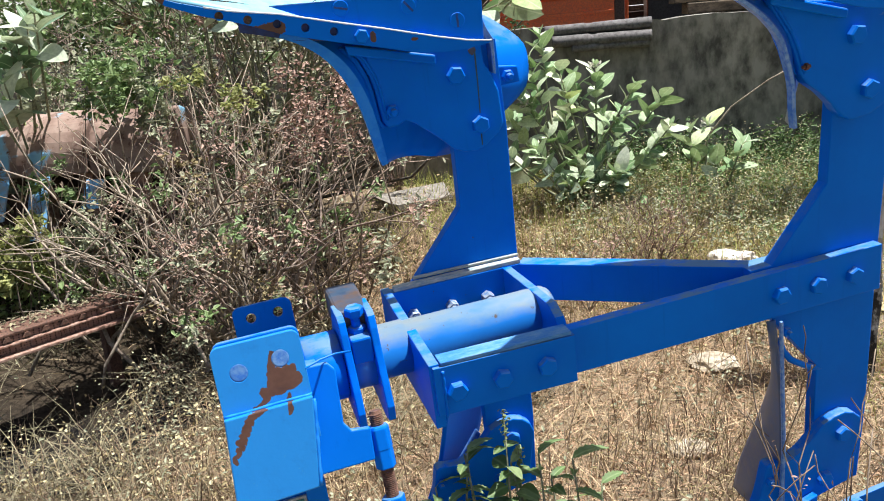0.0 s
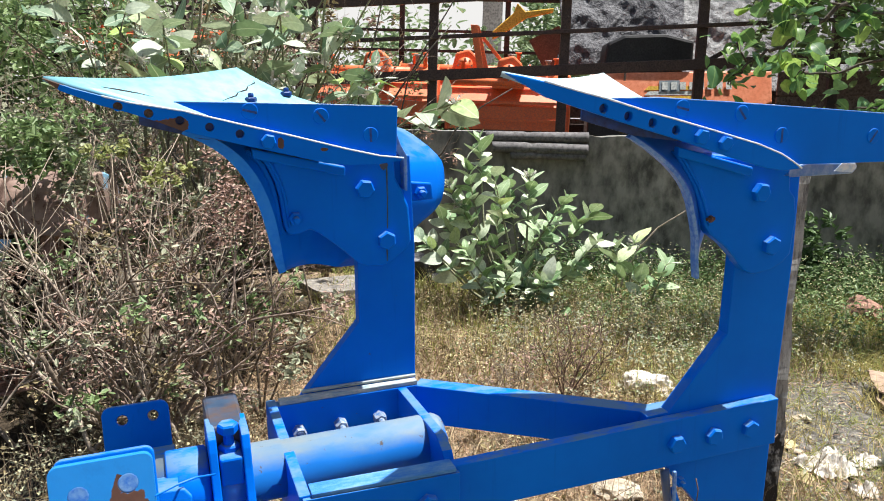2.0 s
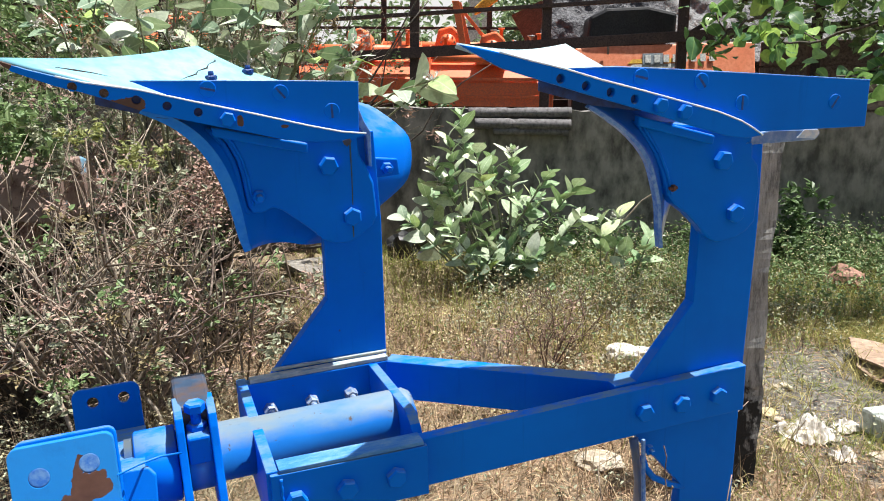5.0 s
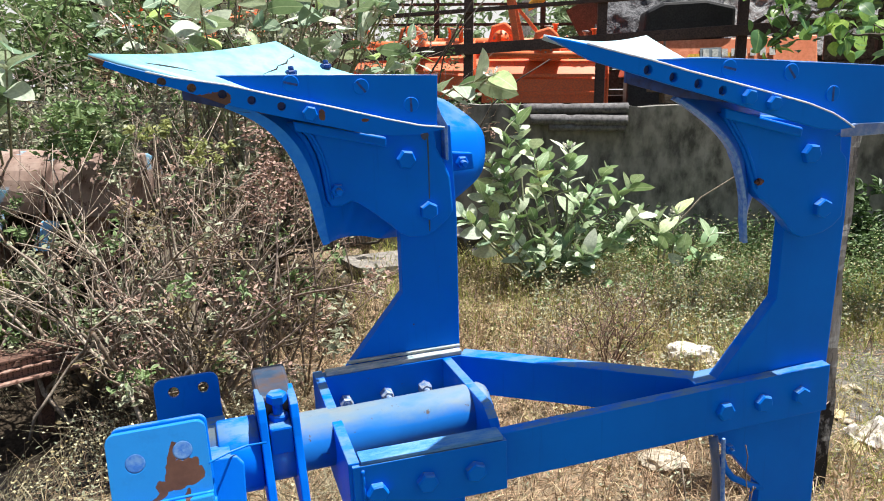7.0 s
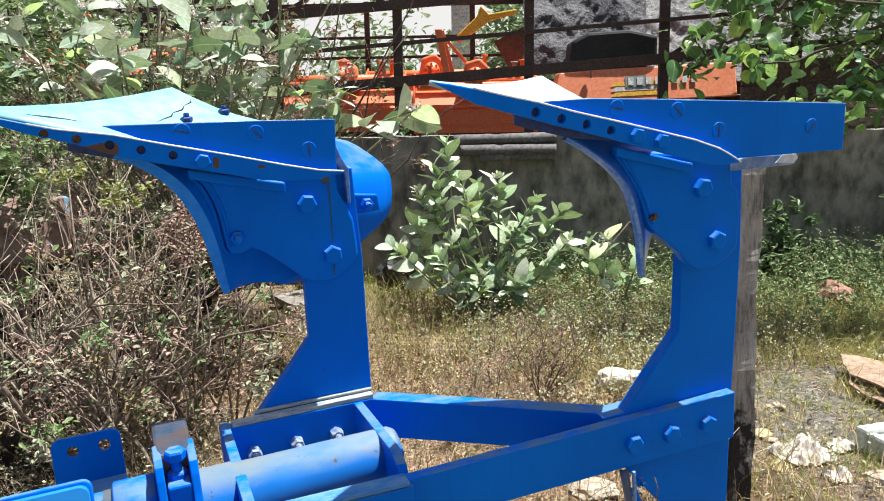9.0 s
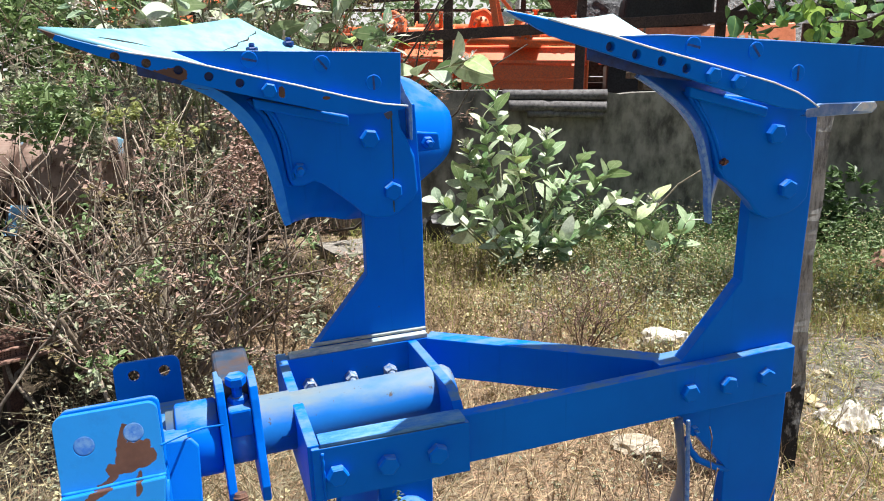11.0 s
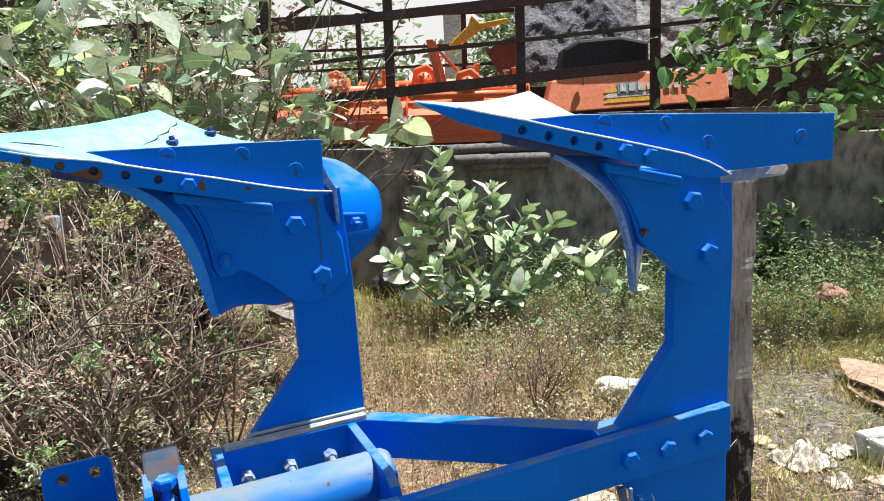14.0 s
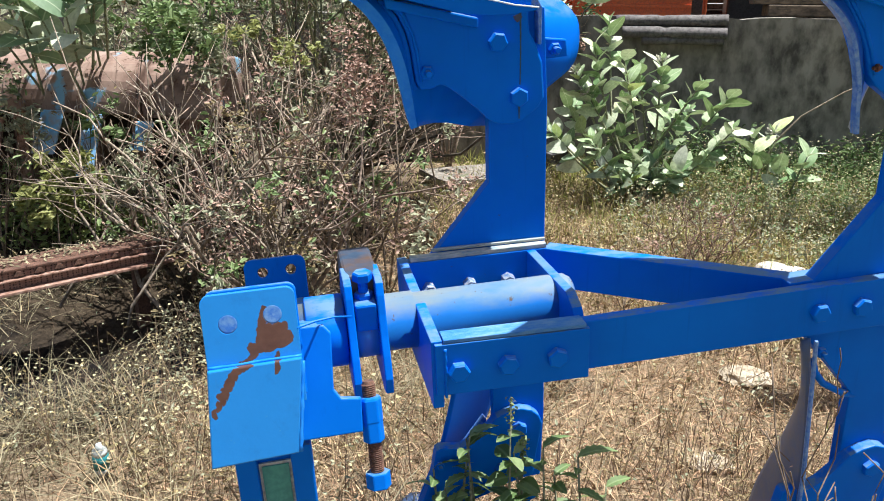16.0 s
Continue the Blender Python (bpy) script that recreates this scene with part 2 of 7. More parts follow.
STEEL = two_tone("bare_steel", (0.30, 0.29, 0.28), (0.45, 0.44, 0.42), scale=20, fine=200, rough=0.4, bumpy=0.1)
RUST = two_tone("rust", (0.11, 0.05, 0.035), (0.21, 0.11, 0.075), (0.05, 0.03, 0.022), 25, 150, 0.9)
DARK_STEEL = two_tone("dark_oily_steel", (0.015, 0.035, 0.07), (0.04, 0.075, 0.13), (0.085, 0.05, 0.035), 18, 22, 0.45, 0.2)
HOLE = two_tone("dirty_hole", (0.01, 0.01, 0.012), (0.02, 0.02, 0.02))
PLASTER = two_tone("stained_plaster", (0.12, 0.115, 0.105), (0.37, 0.35, 0.315), (0.075, 0.072, 0.064), 1.1, 9, 0.95, 0.4, 0.003, (1, 1, 0.55))
ORANGE = two_tone("orange_paint", (0.88, 0.17, 0.045), (0.86, 0.22, 0.07), (0.62, 0.16, 0.07), 5, 60, 0.5, 0.1)
CAGE_STEEL = two_tone("brown_painted_steel", (0.05, 0.03, 0.025), (0.10, 0.06, 0.045), scale=6, fine=70, rough=0.7)
STONE = two_tone("weathered_stone", (0.20, 0.18, 0.155), (0.36, 0.33, 0.29), (0.12, 0.11, 0.10), 6, 45, 0.95, 0.8, 0.006, (1, 1, 0.3))


# ---- building helpers ----
def part(name, bm, mat, parent=None, label="", smooth=False, bevel=0.0):
    me = bpy.data.meshes.new(name)
    bmesh.ops.recalc_face_normals(bm, faces=bm.faces)
    bm.to_mesh(me)
    bm.free()
    return mesh_part(name, me, mat, parent, label, smooth, bevel)


def mesh_part(name, me, mat, parent=None, label="", smooth=False, bevel=0.0):
    ob = new(name, me)
    if mat and not me.materials:
        me.materials.append(mat)
    if smooth:
        for p in me.polygons:
            p.use_smooth = True
    if bevel:
        md = ob.modifiers.new("bevel", "BEVEL")
        md.width, md.segments, md.limit_method, md.angle_limit = bevel, 2, "ANGLE", radians(40)
    if parent:
        ob.parent = parent
    if label:
        tagged(ob, label)
    return ob


def arrays(name, verts, faces, mat, parent=None, label="", smooth=False):
    me = bpy.data.meshes.new(name)
    me.from_pydata(verts, [], faces)
    me.update()
    return mesh_part(name, me, mat, parent, label, smooth)


def ring(c, r, n=14):
    return [(c[0] + r * math.cos(2 * math.pi * k / n), c[1] + r * math.sin(2 * math.pi * k / n)) for k in range(n)]


def slab(outline, d0, d1, axis="y", holes=()):
    """A plate with the outline (and holes) in the plane across the axis, from d0 to d1 along it."""
    order = {"y": lambda p, d: (p[0], d, p[1]), "x": lambda p, d: (d, p[0], p[1]), "z": lambda p, d: (p[0], p[1], d)}[axis]
    bm = bmesh.new()
    edges = []
    for loop in (outline, *holes):
        vs = [bm.verts.new(order(p, d0)) for p in loop]
        edges += [bm.edges.new((vs[k], vs[(k + 1) % len(vs)])) for k in range(len(vs))]
    if holes:
        bmesh.ops.triangle_fill(bm, edges=edges, use_beauty=True, use_dissolve=False)
    else:
        bm.faces.new(bm.verts[:])
    made = bmesh.ops.extrude_face_region(bm, geom=bm.faces[:])
    vs = [v for v in made["geom"] if isinstance(v, bmesh.types.BMVert)]
    step = Vector(order((0, 0), d1)) - Vector(order((0, 0), d0))
    bmesh.ops.translate(bm, verts=vs, vec=step)
    return bm


def box(x0, x1, y0, y1, z0, z1):
    return slab([(x0, z0), (x1, z0), (x1, z1), (x0, z1)], y0, y1)


def turned(profile, n=24, m=None):
    """A body turned round z from (radius, height) pairs, laid by m."""
    bm = bmesh.new()
    rows = [[bm.verts.new((r * math.cos(2 * math.pi * k / n), r * math.sin(2 * math.pi * k / n), h)) for k in range(n)] for r, h in profile]
    for a, b in zip(rows, rows[1:]):
        for k in range(n):
            bm.faces.new((a[k], a[(k + 1) % n], b[(k + 1) % n], b[k]))
    bm.faces.new(rows[0][::-1])
    bm.faces.new(rows[-1])
    if m is not None:
        bm.transform(m)
    return bm


def tube_along(points, radii, sides=8):
    """Vertices and faces of a tube through the points."""
    pts = [Vector(p) for p in points]
    verts, faces = [], []
    up = Vector((0.13, 0.21, 0.97))
    for k, p in enumerate(pts):
        d = (pts[min(k + 1, len(pts) - 1)] - pts[max(k - 1, 0)]).normalized()
        a = d.cross(up)
        a = a.normalized() if a.length > 1e-4 else Vector((1, 0, 0))
        b = d.cross(a)
        r = radii[k] if hasattr(radii, "__len__") else radii
        for s in range(sides):
            w = 2 * math.pi * s / sides
            verts.append(tuple(p + r * (math.cos(w) * a + math.sin(w) * b)))
        if k:
            o = (k - 1) * sides
            for s in range(sides):
                faces.append((o + s, o + (s + 1) % sides, o + sides + (s + 1) % sides, o + sides + s))
    faces.append(tuple(range(sides))[::-1])
    faces.append(tuple(range(len(verts) - sides, len(verts))))
    return verts, faces


def rod(name, points, radii, mat, parent=None, label="", sides=8):
    v, f = tube_along(points, radii, sides)
    return arrays(name, v, f, mat, parent, label, True)


# ---- the plough ----
plough = new("reversible_plough")
plough.matrix_world = LEVEL
tagged(plough, "blue painted steel two-furrow reversible plough standing on dry grass", "plough")
MID = 0.588  # height of the turning axle, about which the upper and lower bodies mirror


def hex_mesh(r=0.0173, h=0.0125, shank=0.0):
    bm = bmesh.new()
    n = 6
    rows = []
    for rr, hh in ((r, 0), (r, h * 0.8), (r * 0.84, h)):
        rows.append([bm.verts.new((rr * math.cos(math.pi * k / 3), -hh, rr * math.sin(math.pi * k / 3))) for k in range(n)])
    for a, b in zip(rows, rows[1:]):
        for k in range(n):
            bm.faces.new((a[k], a[(k + 1) % n], b[(k + 1) % n], b[k]))
    bm.faces.new(rows[-1])
    bm.faces.new(rows[0][::-1])
    if shank:
        t = turned([(r * 0.5, h), (r * 0.5, h + shank), (r * 0.4, h + shank + 0.003)], 12, Matrix.Rotation(radians(90), 4, "X"))
        me = bpy.data.meshes.new("tmp")
        t.to_mesh(me)
        t.free()
        bm.from_mesh(me)
        bpy.data.meshes.remove(me)
    bmesh.ops.recalc_face_normals(bm, faces=bm.faces)
    me = bpy.data.meshes.new("bolt")
    bm.to_mesh(me)
    bm.free()
    me.materials.append(BLUE)
    return me


BOLT = hex_mesh()
NUT = hex_mesh(0.0165, 0.014, 0.010)
SMALL_NUT = hex_mesh(0.010, 0.009, 0.006)
NAVY_NUT = hex_mesh(0.0105, 0.008, 0.004)
NAVY_NUT.materials[0] = NAVY
STEEL_NUT = hex_mesh(0.0130, 0.020, 0.014)
STEEL_NUT.materials[0] = BRIGHT_STEEL


def slotted_mesh():
    """The flush round head of a plough bolt with its slot."""
    bm = turned([(0.0135, 0), (0.0135, 0.0012), (0.0125, 0.002)], 20)
    bm.transform(Matrix.Rotation(radians(90), 4, "X"))
    bmesh.ops.recalc_face_normals(bm, faces=bm.faces)
    me = bpy.data.meshes.new("plough_bolt")
    bm.to_mesh(me)
    bm.free()
    me.materials.append(BLUE_WORN)
    return me


FLUSH = slotted_mesh()
# slot as a thin raised bar, its blue darkened like shade in a cut
SLOT = bpy.data.meshes.new("slot")
_b = box(-0.0115, 0.0115, -0.0026, -0.001, -0.0018, 0.0018)
_b.to_mesh(SLOT)
_b.free()
SLOT.materials.append(SLOT_BLUE)


def fix(me, name, parent, x, y, z, turn=0.0, face="y", label=""):
    """A bolt or nut on a face: y looks towards -y, Y towards +y, x towards -x, z up."""
    ob = new(name, me)
    ob.parent = parent
    base = {"y": Matrix(), "Y": Matrix.Rotation(math.pi, 4, "Z"), "x": Matrix.Rotation(radians(-90), 4, "Z"), "z": Matrix.Rotation(radians(-90), 4, "X")}[face]
    ob.matrix_local = Matrix.Translation((x, y, z)) @ base @ Matrix.Rotation(radians(turn), 4, "Y")
    if label:
        tagged(ob, label)
    return ob


# frame of the plough
BEAM_Y = 1.036
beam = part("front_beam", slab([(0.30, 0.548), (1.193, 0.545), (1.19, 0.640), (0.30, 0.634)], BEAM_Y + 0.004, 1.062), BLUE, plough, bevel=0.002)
cover = part("front_cover_plate", slab([(0.288, 0.546), (0.541, 0.540), (0.541, 0.630), (0.288, 0.637)], 1.028, BEAM_Y + 0.003), BLUE, plough, bevel=0.0015)
for k, x in enumerate((0.324, 0.404, 0.485)):
    fix(BOLT, "bolt", cover, x, 1.028, 0.588, 11 * k)
for k, x in enumerate((0.962, 1.043, 1.125)):
    fix(BOLT, "bolt", beam, x, BEAM_Y + 0.004, 0.592, 17 * k)
rail = part("rear_beam", slab([(0.292, 0.546), (0.578, 0.540), (0.578, 0.643), (0.292, 0.645)], 1.333, 1.357), BLUE_WORN, plough, bevel=0.002)
part("packing_strip", slab([(0.305, 0.6455), (0.572, 0.6438), (0.572, 0.652), (0.305, 0.654)], 1.334, 1.3495), FLAKED_PALE, plough, "layered packing strip with flaking paint", bevel=0.001)
part("packing_strip", slab([(0.35, 0.6545), (0.575, 0.6525), (0.575, 0.657), (0.35, 0.660)], 1.3505, 1.3575), FLAKED_PALE, plough, bevel=0.001)
part("packing_strip", slab([(0.302, 0.6375), (0.535, 0.6318), (0.535, 0.6385), (0.302, 0.644)], 1.029, 1.061), FLAKED, plough, bevel=0.001)
for k, x in enumerate((0.337, 0.416, 0.492)):
    fix(STEEL_NUT, "nut", rail, x, 1.333, 0.590, 13 * k + 5, label="bolt end and nut worn to bare steel")
part("cross_plate", slab([(1.034, 0.520), (1.362, 0.520), (1.362, 0.647), (1.034, 0.641)], 0.283, 0.301, "x"), BLUE, plough, bevel=0.002)
part("cross_plate", slab([(1.064, 0.545), (1.332, 0.545), (1.332, 0.643), (1.115, 0.655), (1.085, 0.640), (1.064, 0.610)], 0.531, 0.549, "x"), BLUE, plough, bevel=0.002)
tube = part("pivot_tube", turned([(0.050, 0.085), (0.050, 0.166), (0.054, 0.1665), (0.054, 0.228), (0.049, 0.2285), (0.049, 0.283), (0.046, 0.2832), (0.046, 0.556), (0.040, 0.566)], 40, pose(0, 1.19, 0.604) @ Matrix.Rotation(radians(90), 4, "Y")), BLUE_WORN, plough, "blue steel tube with paint rubbed dull", True)
tube.data.materials[0] = DUSTY
part("tube_collar", turned([(0.058, 0), (0.0615, 0.003), (0.0615, 0.062), (0.058, 0.065)], 40, pose(0.099, 1.19, 0.602) @ Matrix.Rotation(radians(90), 4, "Y")), BLUE, plough, smooth=True)
v, f = tube_along([(0.3035 + 0.0006 * math.sin(5 * k), 1.0275, 0.542 + 0.0038 * k) for k in range(24)], [0.0022 + 0.0012 * ((k * 7) % 5) / 5 for k in range(24)], 6)
arrays("weld_bead", v, f, BLUE_WORN, plough, smooth=True)
part("tube_end_cap", turned([(0.040, 0), (0.040, 0.012), (0.032, 0.018)], 6, pose(0.549, 1.178, 0.606) @ Matrix.Rotation(radians(90), 4, "Y")), BLUE_WORN, plough)
brace = part("diagonal_brace", slab([(0.566, 1.335), (0.588, 1.362), (0.945, 1.106), (1.02, 1.106), (1.02, 1.0635), (0.915, 1.0635), (0.915, 1.085)], 0.562, 0.642, "z"), BLUE, plough, bevel=0.002)

# legs
for x0, y0, w in ((0.466, 1.358, 0.110), (1.074, 1.062, 0.128)):
    for up in (1, -1):
        def mz(z):
            return z if up > 0 else 2 * MID - z
        lo = 0.615 if up > 0 else 0.60
        poly = [(x0 - 0.135, lo), (x0 - 0.107, 0.650), (x0, 0.778), (x0 + 0.003, 1.09), (x0 + w - 0.004, 1.09), (x0 + w + 0.003, 0.92), (x0 + w, lo)]
        poly = [(px, mz(pz)) for px, pz in poly]
        part("leg", slab(poly, y0, y0 + 0.026), BLUE, plough, bevel=0.002)


# outlines of the two upper bodies, (x, z) in the plough's own axes; y of the landside's face
FRONT_BODY = dict(
    y=1.307,
    bar_top=[(-0.012, 1.249), (0.029, 1.232), (0.066, 1.220), (0.103, 1.209), (0.142, 1.201), (0.181, 1.193), (0.263, 1.169), (0.349, 1.145), (0.440, 1.118), (0.497, 1.103), (0.540, 1.0965)],
    bar_low=[(0.535, 1.0925), (0.497, 1.089), (0.448, 1.090), (0.401, 1.097), (0.347, 1.113), (0.285, 1.130), (0.210, 1.152), (0.178, 1.162), (0.132, 1.182), (0.101, 1.194), (0.064, 1.206), (0.010, 1.230)],
    holes=[(0.087, 1.2035), (0.130, 1.1915), (0.175, 1.1785), (0.219, 1.166), (0.265, 1.153)], bar_bolts=[(0.309, 1.139)],
    land=[(0.169, 1.206), (0.356, 1.196), (0.535, 1.184), (0.531, 1.096), (0.30, 1.145)], rivets=[(0.284, 1.187), (0.400, 1.174), (0.485, 1.138)],
    rib=[(0.285, 1.124), (0.443, 1.083), (0.442, 1.066), (0.287, 1.107)],
    edge=[(0.286, 1.120), (0.309, 1.092), (0.322, 1.062), (0.328, 1.035), (0.331, 1.005), (0.334, 0.980), (0.341, 0.966)],
    foot=[(0.360, 0.966), (0.378, 0.973), (0.392, 0.966), (0.414, 0.948), (0.438, 0.927), (0.462, 0.903), (0.482, 0.893), (0.509, 0.891), (0.527, 0.897), (0.542, 0.908), (0.556, 0.918), (0.566, 0.934), (0.565, 0.957), (0.562, 0.999), (0.550, 1.029), (0.538, 1.052), (0.535, 1.090)],
    frog_bolts=[(0.479, 1.039), (0.517, 0.941)],
    shin=[(0.178, 0.016, 1.157), (0.218, 0.018, 1.135), (0.250, 0.019, 1.107), (0.275, 0.020, 1.071), (0.294, 0.021, 1.024), (0.306, 0.022, 0.974), (0.314, 0.022, 0.930), (0.322, 0.024, 0.902)],
    tail=[(0.475, 0.150, 1.150), (0.597, 0.215, 1.119), (0.650, 0.225, 1.087), (0.684, 0.205, 1.052), (0.688, 0.190, 1.022), (0.680, 0.176, 0.984), (0.662, 0.170, 0.957), (0.612, 0.160, 0.925), (0.520, 0.150, 0.864)],
    share=((-0.012, 0.004, 1.247), (0.295, 0.245, 1.240), (0.500, 0.150, 1.160), (0.400, 0.010, 1.115)))
REAR_BODY = dict(
    y=1.010,
    bar_top=[(0.596, 1.257), (0.622, 1.252), (0.655, 1.244), (0.705, 1.230), (0.758, 1.216), (0.823, 1.196), (0.892, 1.177), (0.965, 1.156), (1.043, 1.133), (1.090, 1.115), (1.114, 1.102), (1.136, 1.088)],
    bar_low=[(1.102, 1.086), (1.066, 1.092), (0.997, 1.113), (0.891, 1.148), (0.793, 1.178), (0.704, 1.207), (0.661, 1.221), (0.637, 1.234), (0.614, 1.247)],
    holes=[(0.753, 1.202), (0.796, 1.189), (0.839, 1.177), (0.882, 1.164)], bar_bolts=[(0.927, 1.152), (0.973, 1.139)],
    land=[(0.776, 1.214), (0.851, 1.213), (1.008, 1.199), (1.375, 1.163), (1.377, 1.082), (1.130, 1.092), (0.900, 1.150)], rivets=[(0.900, 1.195), (1.014, 1.182), (1.098, 1.143), (1.298, 1.131)],
    rib=[(0.911, 1.133), (1.062, 1.090), (1.060, 1.074), (0.911, 1.117)],
    edge=[(0.912, 1.124), (0.932, 1.098), (0.956, 1.064), (0.970, 1.036), (0.979, 1.012), (0.985, 0.994)],
    foot=[(1.001, 0.975), (1.030, 0.954), (1.055, 0.930), (1.066, 0.916), (1.079, 0.904), (1.092, 0.897), (1.105, 0.894), (1.137, 0.898), (1.160, 0.908), (1.177, 0.924), (1.181, 0.990), (1.173, 1.028), (1.160, 1.042), (1.155, 1.090)],
    frog_bolts=[(1.092, 1.043), (1.127, 0.946)],
    shin=[(0.818, 0.016, 1.155), (0.859, 0.018, 1.130), (0.900, 0.018, 1.098), (0.931, 0.018, 1.061), (0.947, 0.018, 1.021), (0.958, 0.018, 0.980), (0.962, 0.018, 0.940), (0.967, 0.018, 0.908)],
    tail=[(1.000, 0.150, 1.165), (1.080, 0.160, 1.140), (1.140, 0.170, 1.100), (1.150, 0.175, 1.050), (1.140, 0.180, 1.000), (1.120, 0.190, 0.950), (1.105, 0.190, 0.910), (1.095, 0.190, 0.865)],
    share=((0.596, 0.004, 1.255), (0.905, 0.245, 1.231), (1.100, 0.150, 1.140), (0.980, 0.010, 1.140)))


def along(c, v):
    """A place at v (0 to 1) on the smooth curve through the places of c."""
    s = v * (len(c) - 1)
    k = min(int(s), len(c) - 2)
    w = s - k
    p0, p1, p2, p3 = (Vector(c[max(0, min(len(c) - 1, k + d))]) for d in (-1, 0, 1, 2))
    return 0.5 * (2 * p1 + (p2 - p0) * w + (2 * p0 - 5 * p1 + 4 * p2 - p3) * w ** 2 + (3 * p1 - p0 - 3 * p2 + p3) * w ** 3)


def bent_sheet(name, at, nu, nv, mat, label=""):
    """A smooth plate of 8 mm through the places at(u, v)."""
    bm = bmesh.new()
    grid = [[bm.verts.new(at(i / nu, j / nv)) for j in range(nv + 1)] for i in range(nu + 1)]
    for i in range(nu):
        for j in range(nv):
            bm.faces.new((grid[i][j], grid[i + 1][j], grid[i + 1][j + 1], grid[i][j + 1]))
    ob = part(name, bm, mat, plough, label, smooth=True)
    sol = ob.modifiers.new("thick", "SOLIDIFY")
    sol.thickness, sol.offset = 0.008, 0
    return ob


def upper_body(B, front):
    """One upper furrow body: bar, landside, share, frog, shin and mouldboard."""
    y = B["y"]
    frog = part("frog", slab(B["edge"] + B["foot"], y + 0.030, y + 0.056), BLUE, plough, bevel=0.004)
    for k, (x, z) in enumerate(B["frog_bolts"]):
        fix(BOLT, "bolt", frog, x, y + 0.030, z, 9 + 19 * k)
    lip = [(a - 0.011, b - 0.002) for a, b in B["edge"]] + [(a - 0.001, b) for a, b in B["edge"][::-1]]
    part("frog_lip", slab(lip, y + 0.036, y + 0.058), BLUE, plough, bevel=0.004)
    v, f = tube_along([(a + 0.009, y + 0.0295, b) for a, b in B["edge"][:6]], [0.0030, 0.0034, 0.0028, 0.0035, 0.0029, 0.0022], 6)
    arrays("weld_bead", v, f, BLUE, plough, smooth=True)
    if front:
        fix(NUT_M, "nut", frog, 0.353, y + 0.030, 0.996, 5)
        part("paint_run", slab([(0.5195, 1.088), (0.5225, 1.088), (0.5222, 1.02), (0.5208, 0.962), (0.5192, 0.962), (0.5204, 1.02)], y + 0.0288, y + 0.0305), DRIP, frog, "dark green run under the paint")
        part("paint_run", slab([(0.517, 0.924), (0.5195, 0.924), (0.519, 0.901), (0.5175, 0.901)], y + 0.0288, y + 0.0305), DRIP, frog)
        part("rust_stain", slab([(0.508, 1.080), (0.520, 1.084), (0.524, 1.078), (0.516, 1.069), (0.511, 1.073)], y + 0.0284, y + 0.0303), DARK_STEEL, frog)
    else:
        part("bolt", turned([(0.0032, 0), (0.0032, 0.005), (0.0062, 0.0051), (0.0062, 0.010), (0.0032, 0.0101), (0.0032, 0.015)], 6, pose(0.984, y + 0.024, 1.006) @ Matrix.Rotation(radians(90), 4, "Y")), RUST, frog, "rusty brass-brown bolt end")
    part("rib", slab(B["rib"], y + 0.014, y + 0.029), BLUE, plough, bevel=0.003)
    bar = part("share_bar", slab(B["bar_top"] + B["bar_low"], y - 0.014, y - 0.001, holes=[ring(c, 0.0070) for c in B["holes"]]), BAR_WORN if front else BLUE, plough, bevel=0.0018)
    # white bead along the bar: bare worn edge plus its painted sun highlight
    v, f = tube_along([(a, y - 0.0135, b + 0.0004) for a, b in B["bar_top"][2:]], 0.0015, 8)
    arrays("rubbed_lit_edge", v, f, EDGE_WHITE, bar, "edge rubbed to pale metal, its highlight painted white", smooth=True)
    # discs fill the holes; the navy ones paint in the dark of their depth
    for k, c in enumerate(B["holes"]):
        part("hole_fill", slab(ring(c, 0.0068), y - 0.0045, y - 0.0025), TAN_FILL if front and k < 2 else NAVY, bar)
    x0, z0 = B["holes"][-1]
    # added strip behind the bar, so that no light shows through the holes
    part("hole_backing", slab([(x0 - 0.15, z0 + 0.050), (x0 + 0.03, z0 - 0.001), (x0 + 0.03, z0 - 0.023), (x0 - 0.06, z0 - 0.008), (x0 - 0.15, z0 + 0.019)], y + 0.0125, y + 0.0165), NAVY, plough)
    for c in B["bar_bolts"]:
        fix(BOLT_S, "bolt", bar, c[0], y - 0.014, c[1], 14)
    land = part("landside", slab(B["land"], y, y + 0.012), BLUE, plough, bevel=0.0015)
    tops = B["land"][:3] if front else B["land"][:4]
    v, f = tube_along([Vector((a, y + 0.001, b + 0.0002)).lerp(Vector((c, y + 0.001, d + 0.0002)), w) for (a, b), (c, d) in zip(tops, tops[1:]) for w in (0, 0.33, 0.66, 1)], 0.0011, 6)
    arrays("rubbed_lit_edge", v, f, EDGE_PALE, land, smooth=True)
    for k, c in enumerate(B["rivets"]):
        fix(FLUSH, "plough_bolt", land, c[0], y, c[1], 37 * k + 15)
        fix(SLOT, "slot", land, c[0], y, c[1], 37 * k + 15)
    T, W, R, Hh = (Vector(p) for p in B["share"])

    def on_share(u, v, up_by=0.0):
        p = T.lerp(W, u).lerp(Hh.lerp(R, u), v)
        p.z += up_by - 0.018 * math.sin(math.pi * v) * (0.4 + u) * 0.6 - 0.010 * math.sin(math.pi * u) * (1 - v)
        return Vector((p.x, p.y + y, p.z))

    share = bent_sheet("share", on_share, 12, 6, PALE_SHARE if front else PALE_REAR, "share coloured pale for the glare of the sky on it")
    for u, v in ((0.655, 0.42), (0.955, 0.45)) if front else ((0.86, 0.48),):
        fix(NAVY_NUT, "nut", share, *on_share(u, v, 0.004), 0, "z")
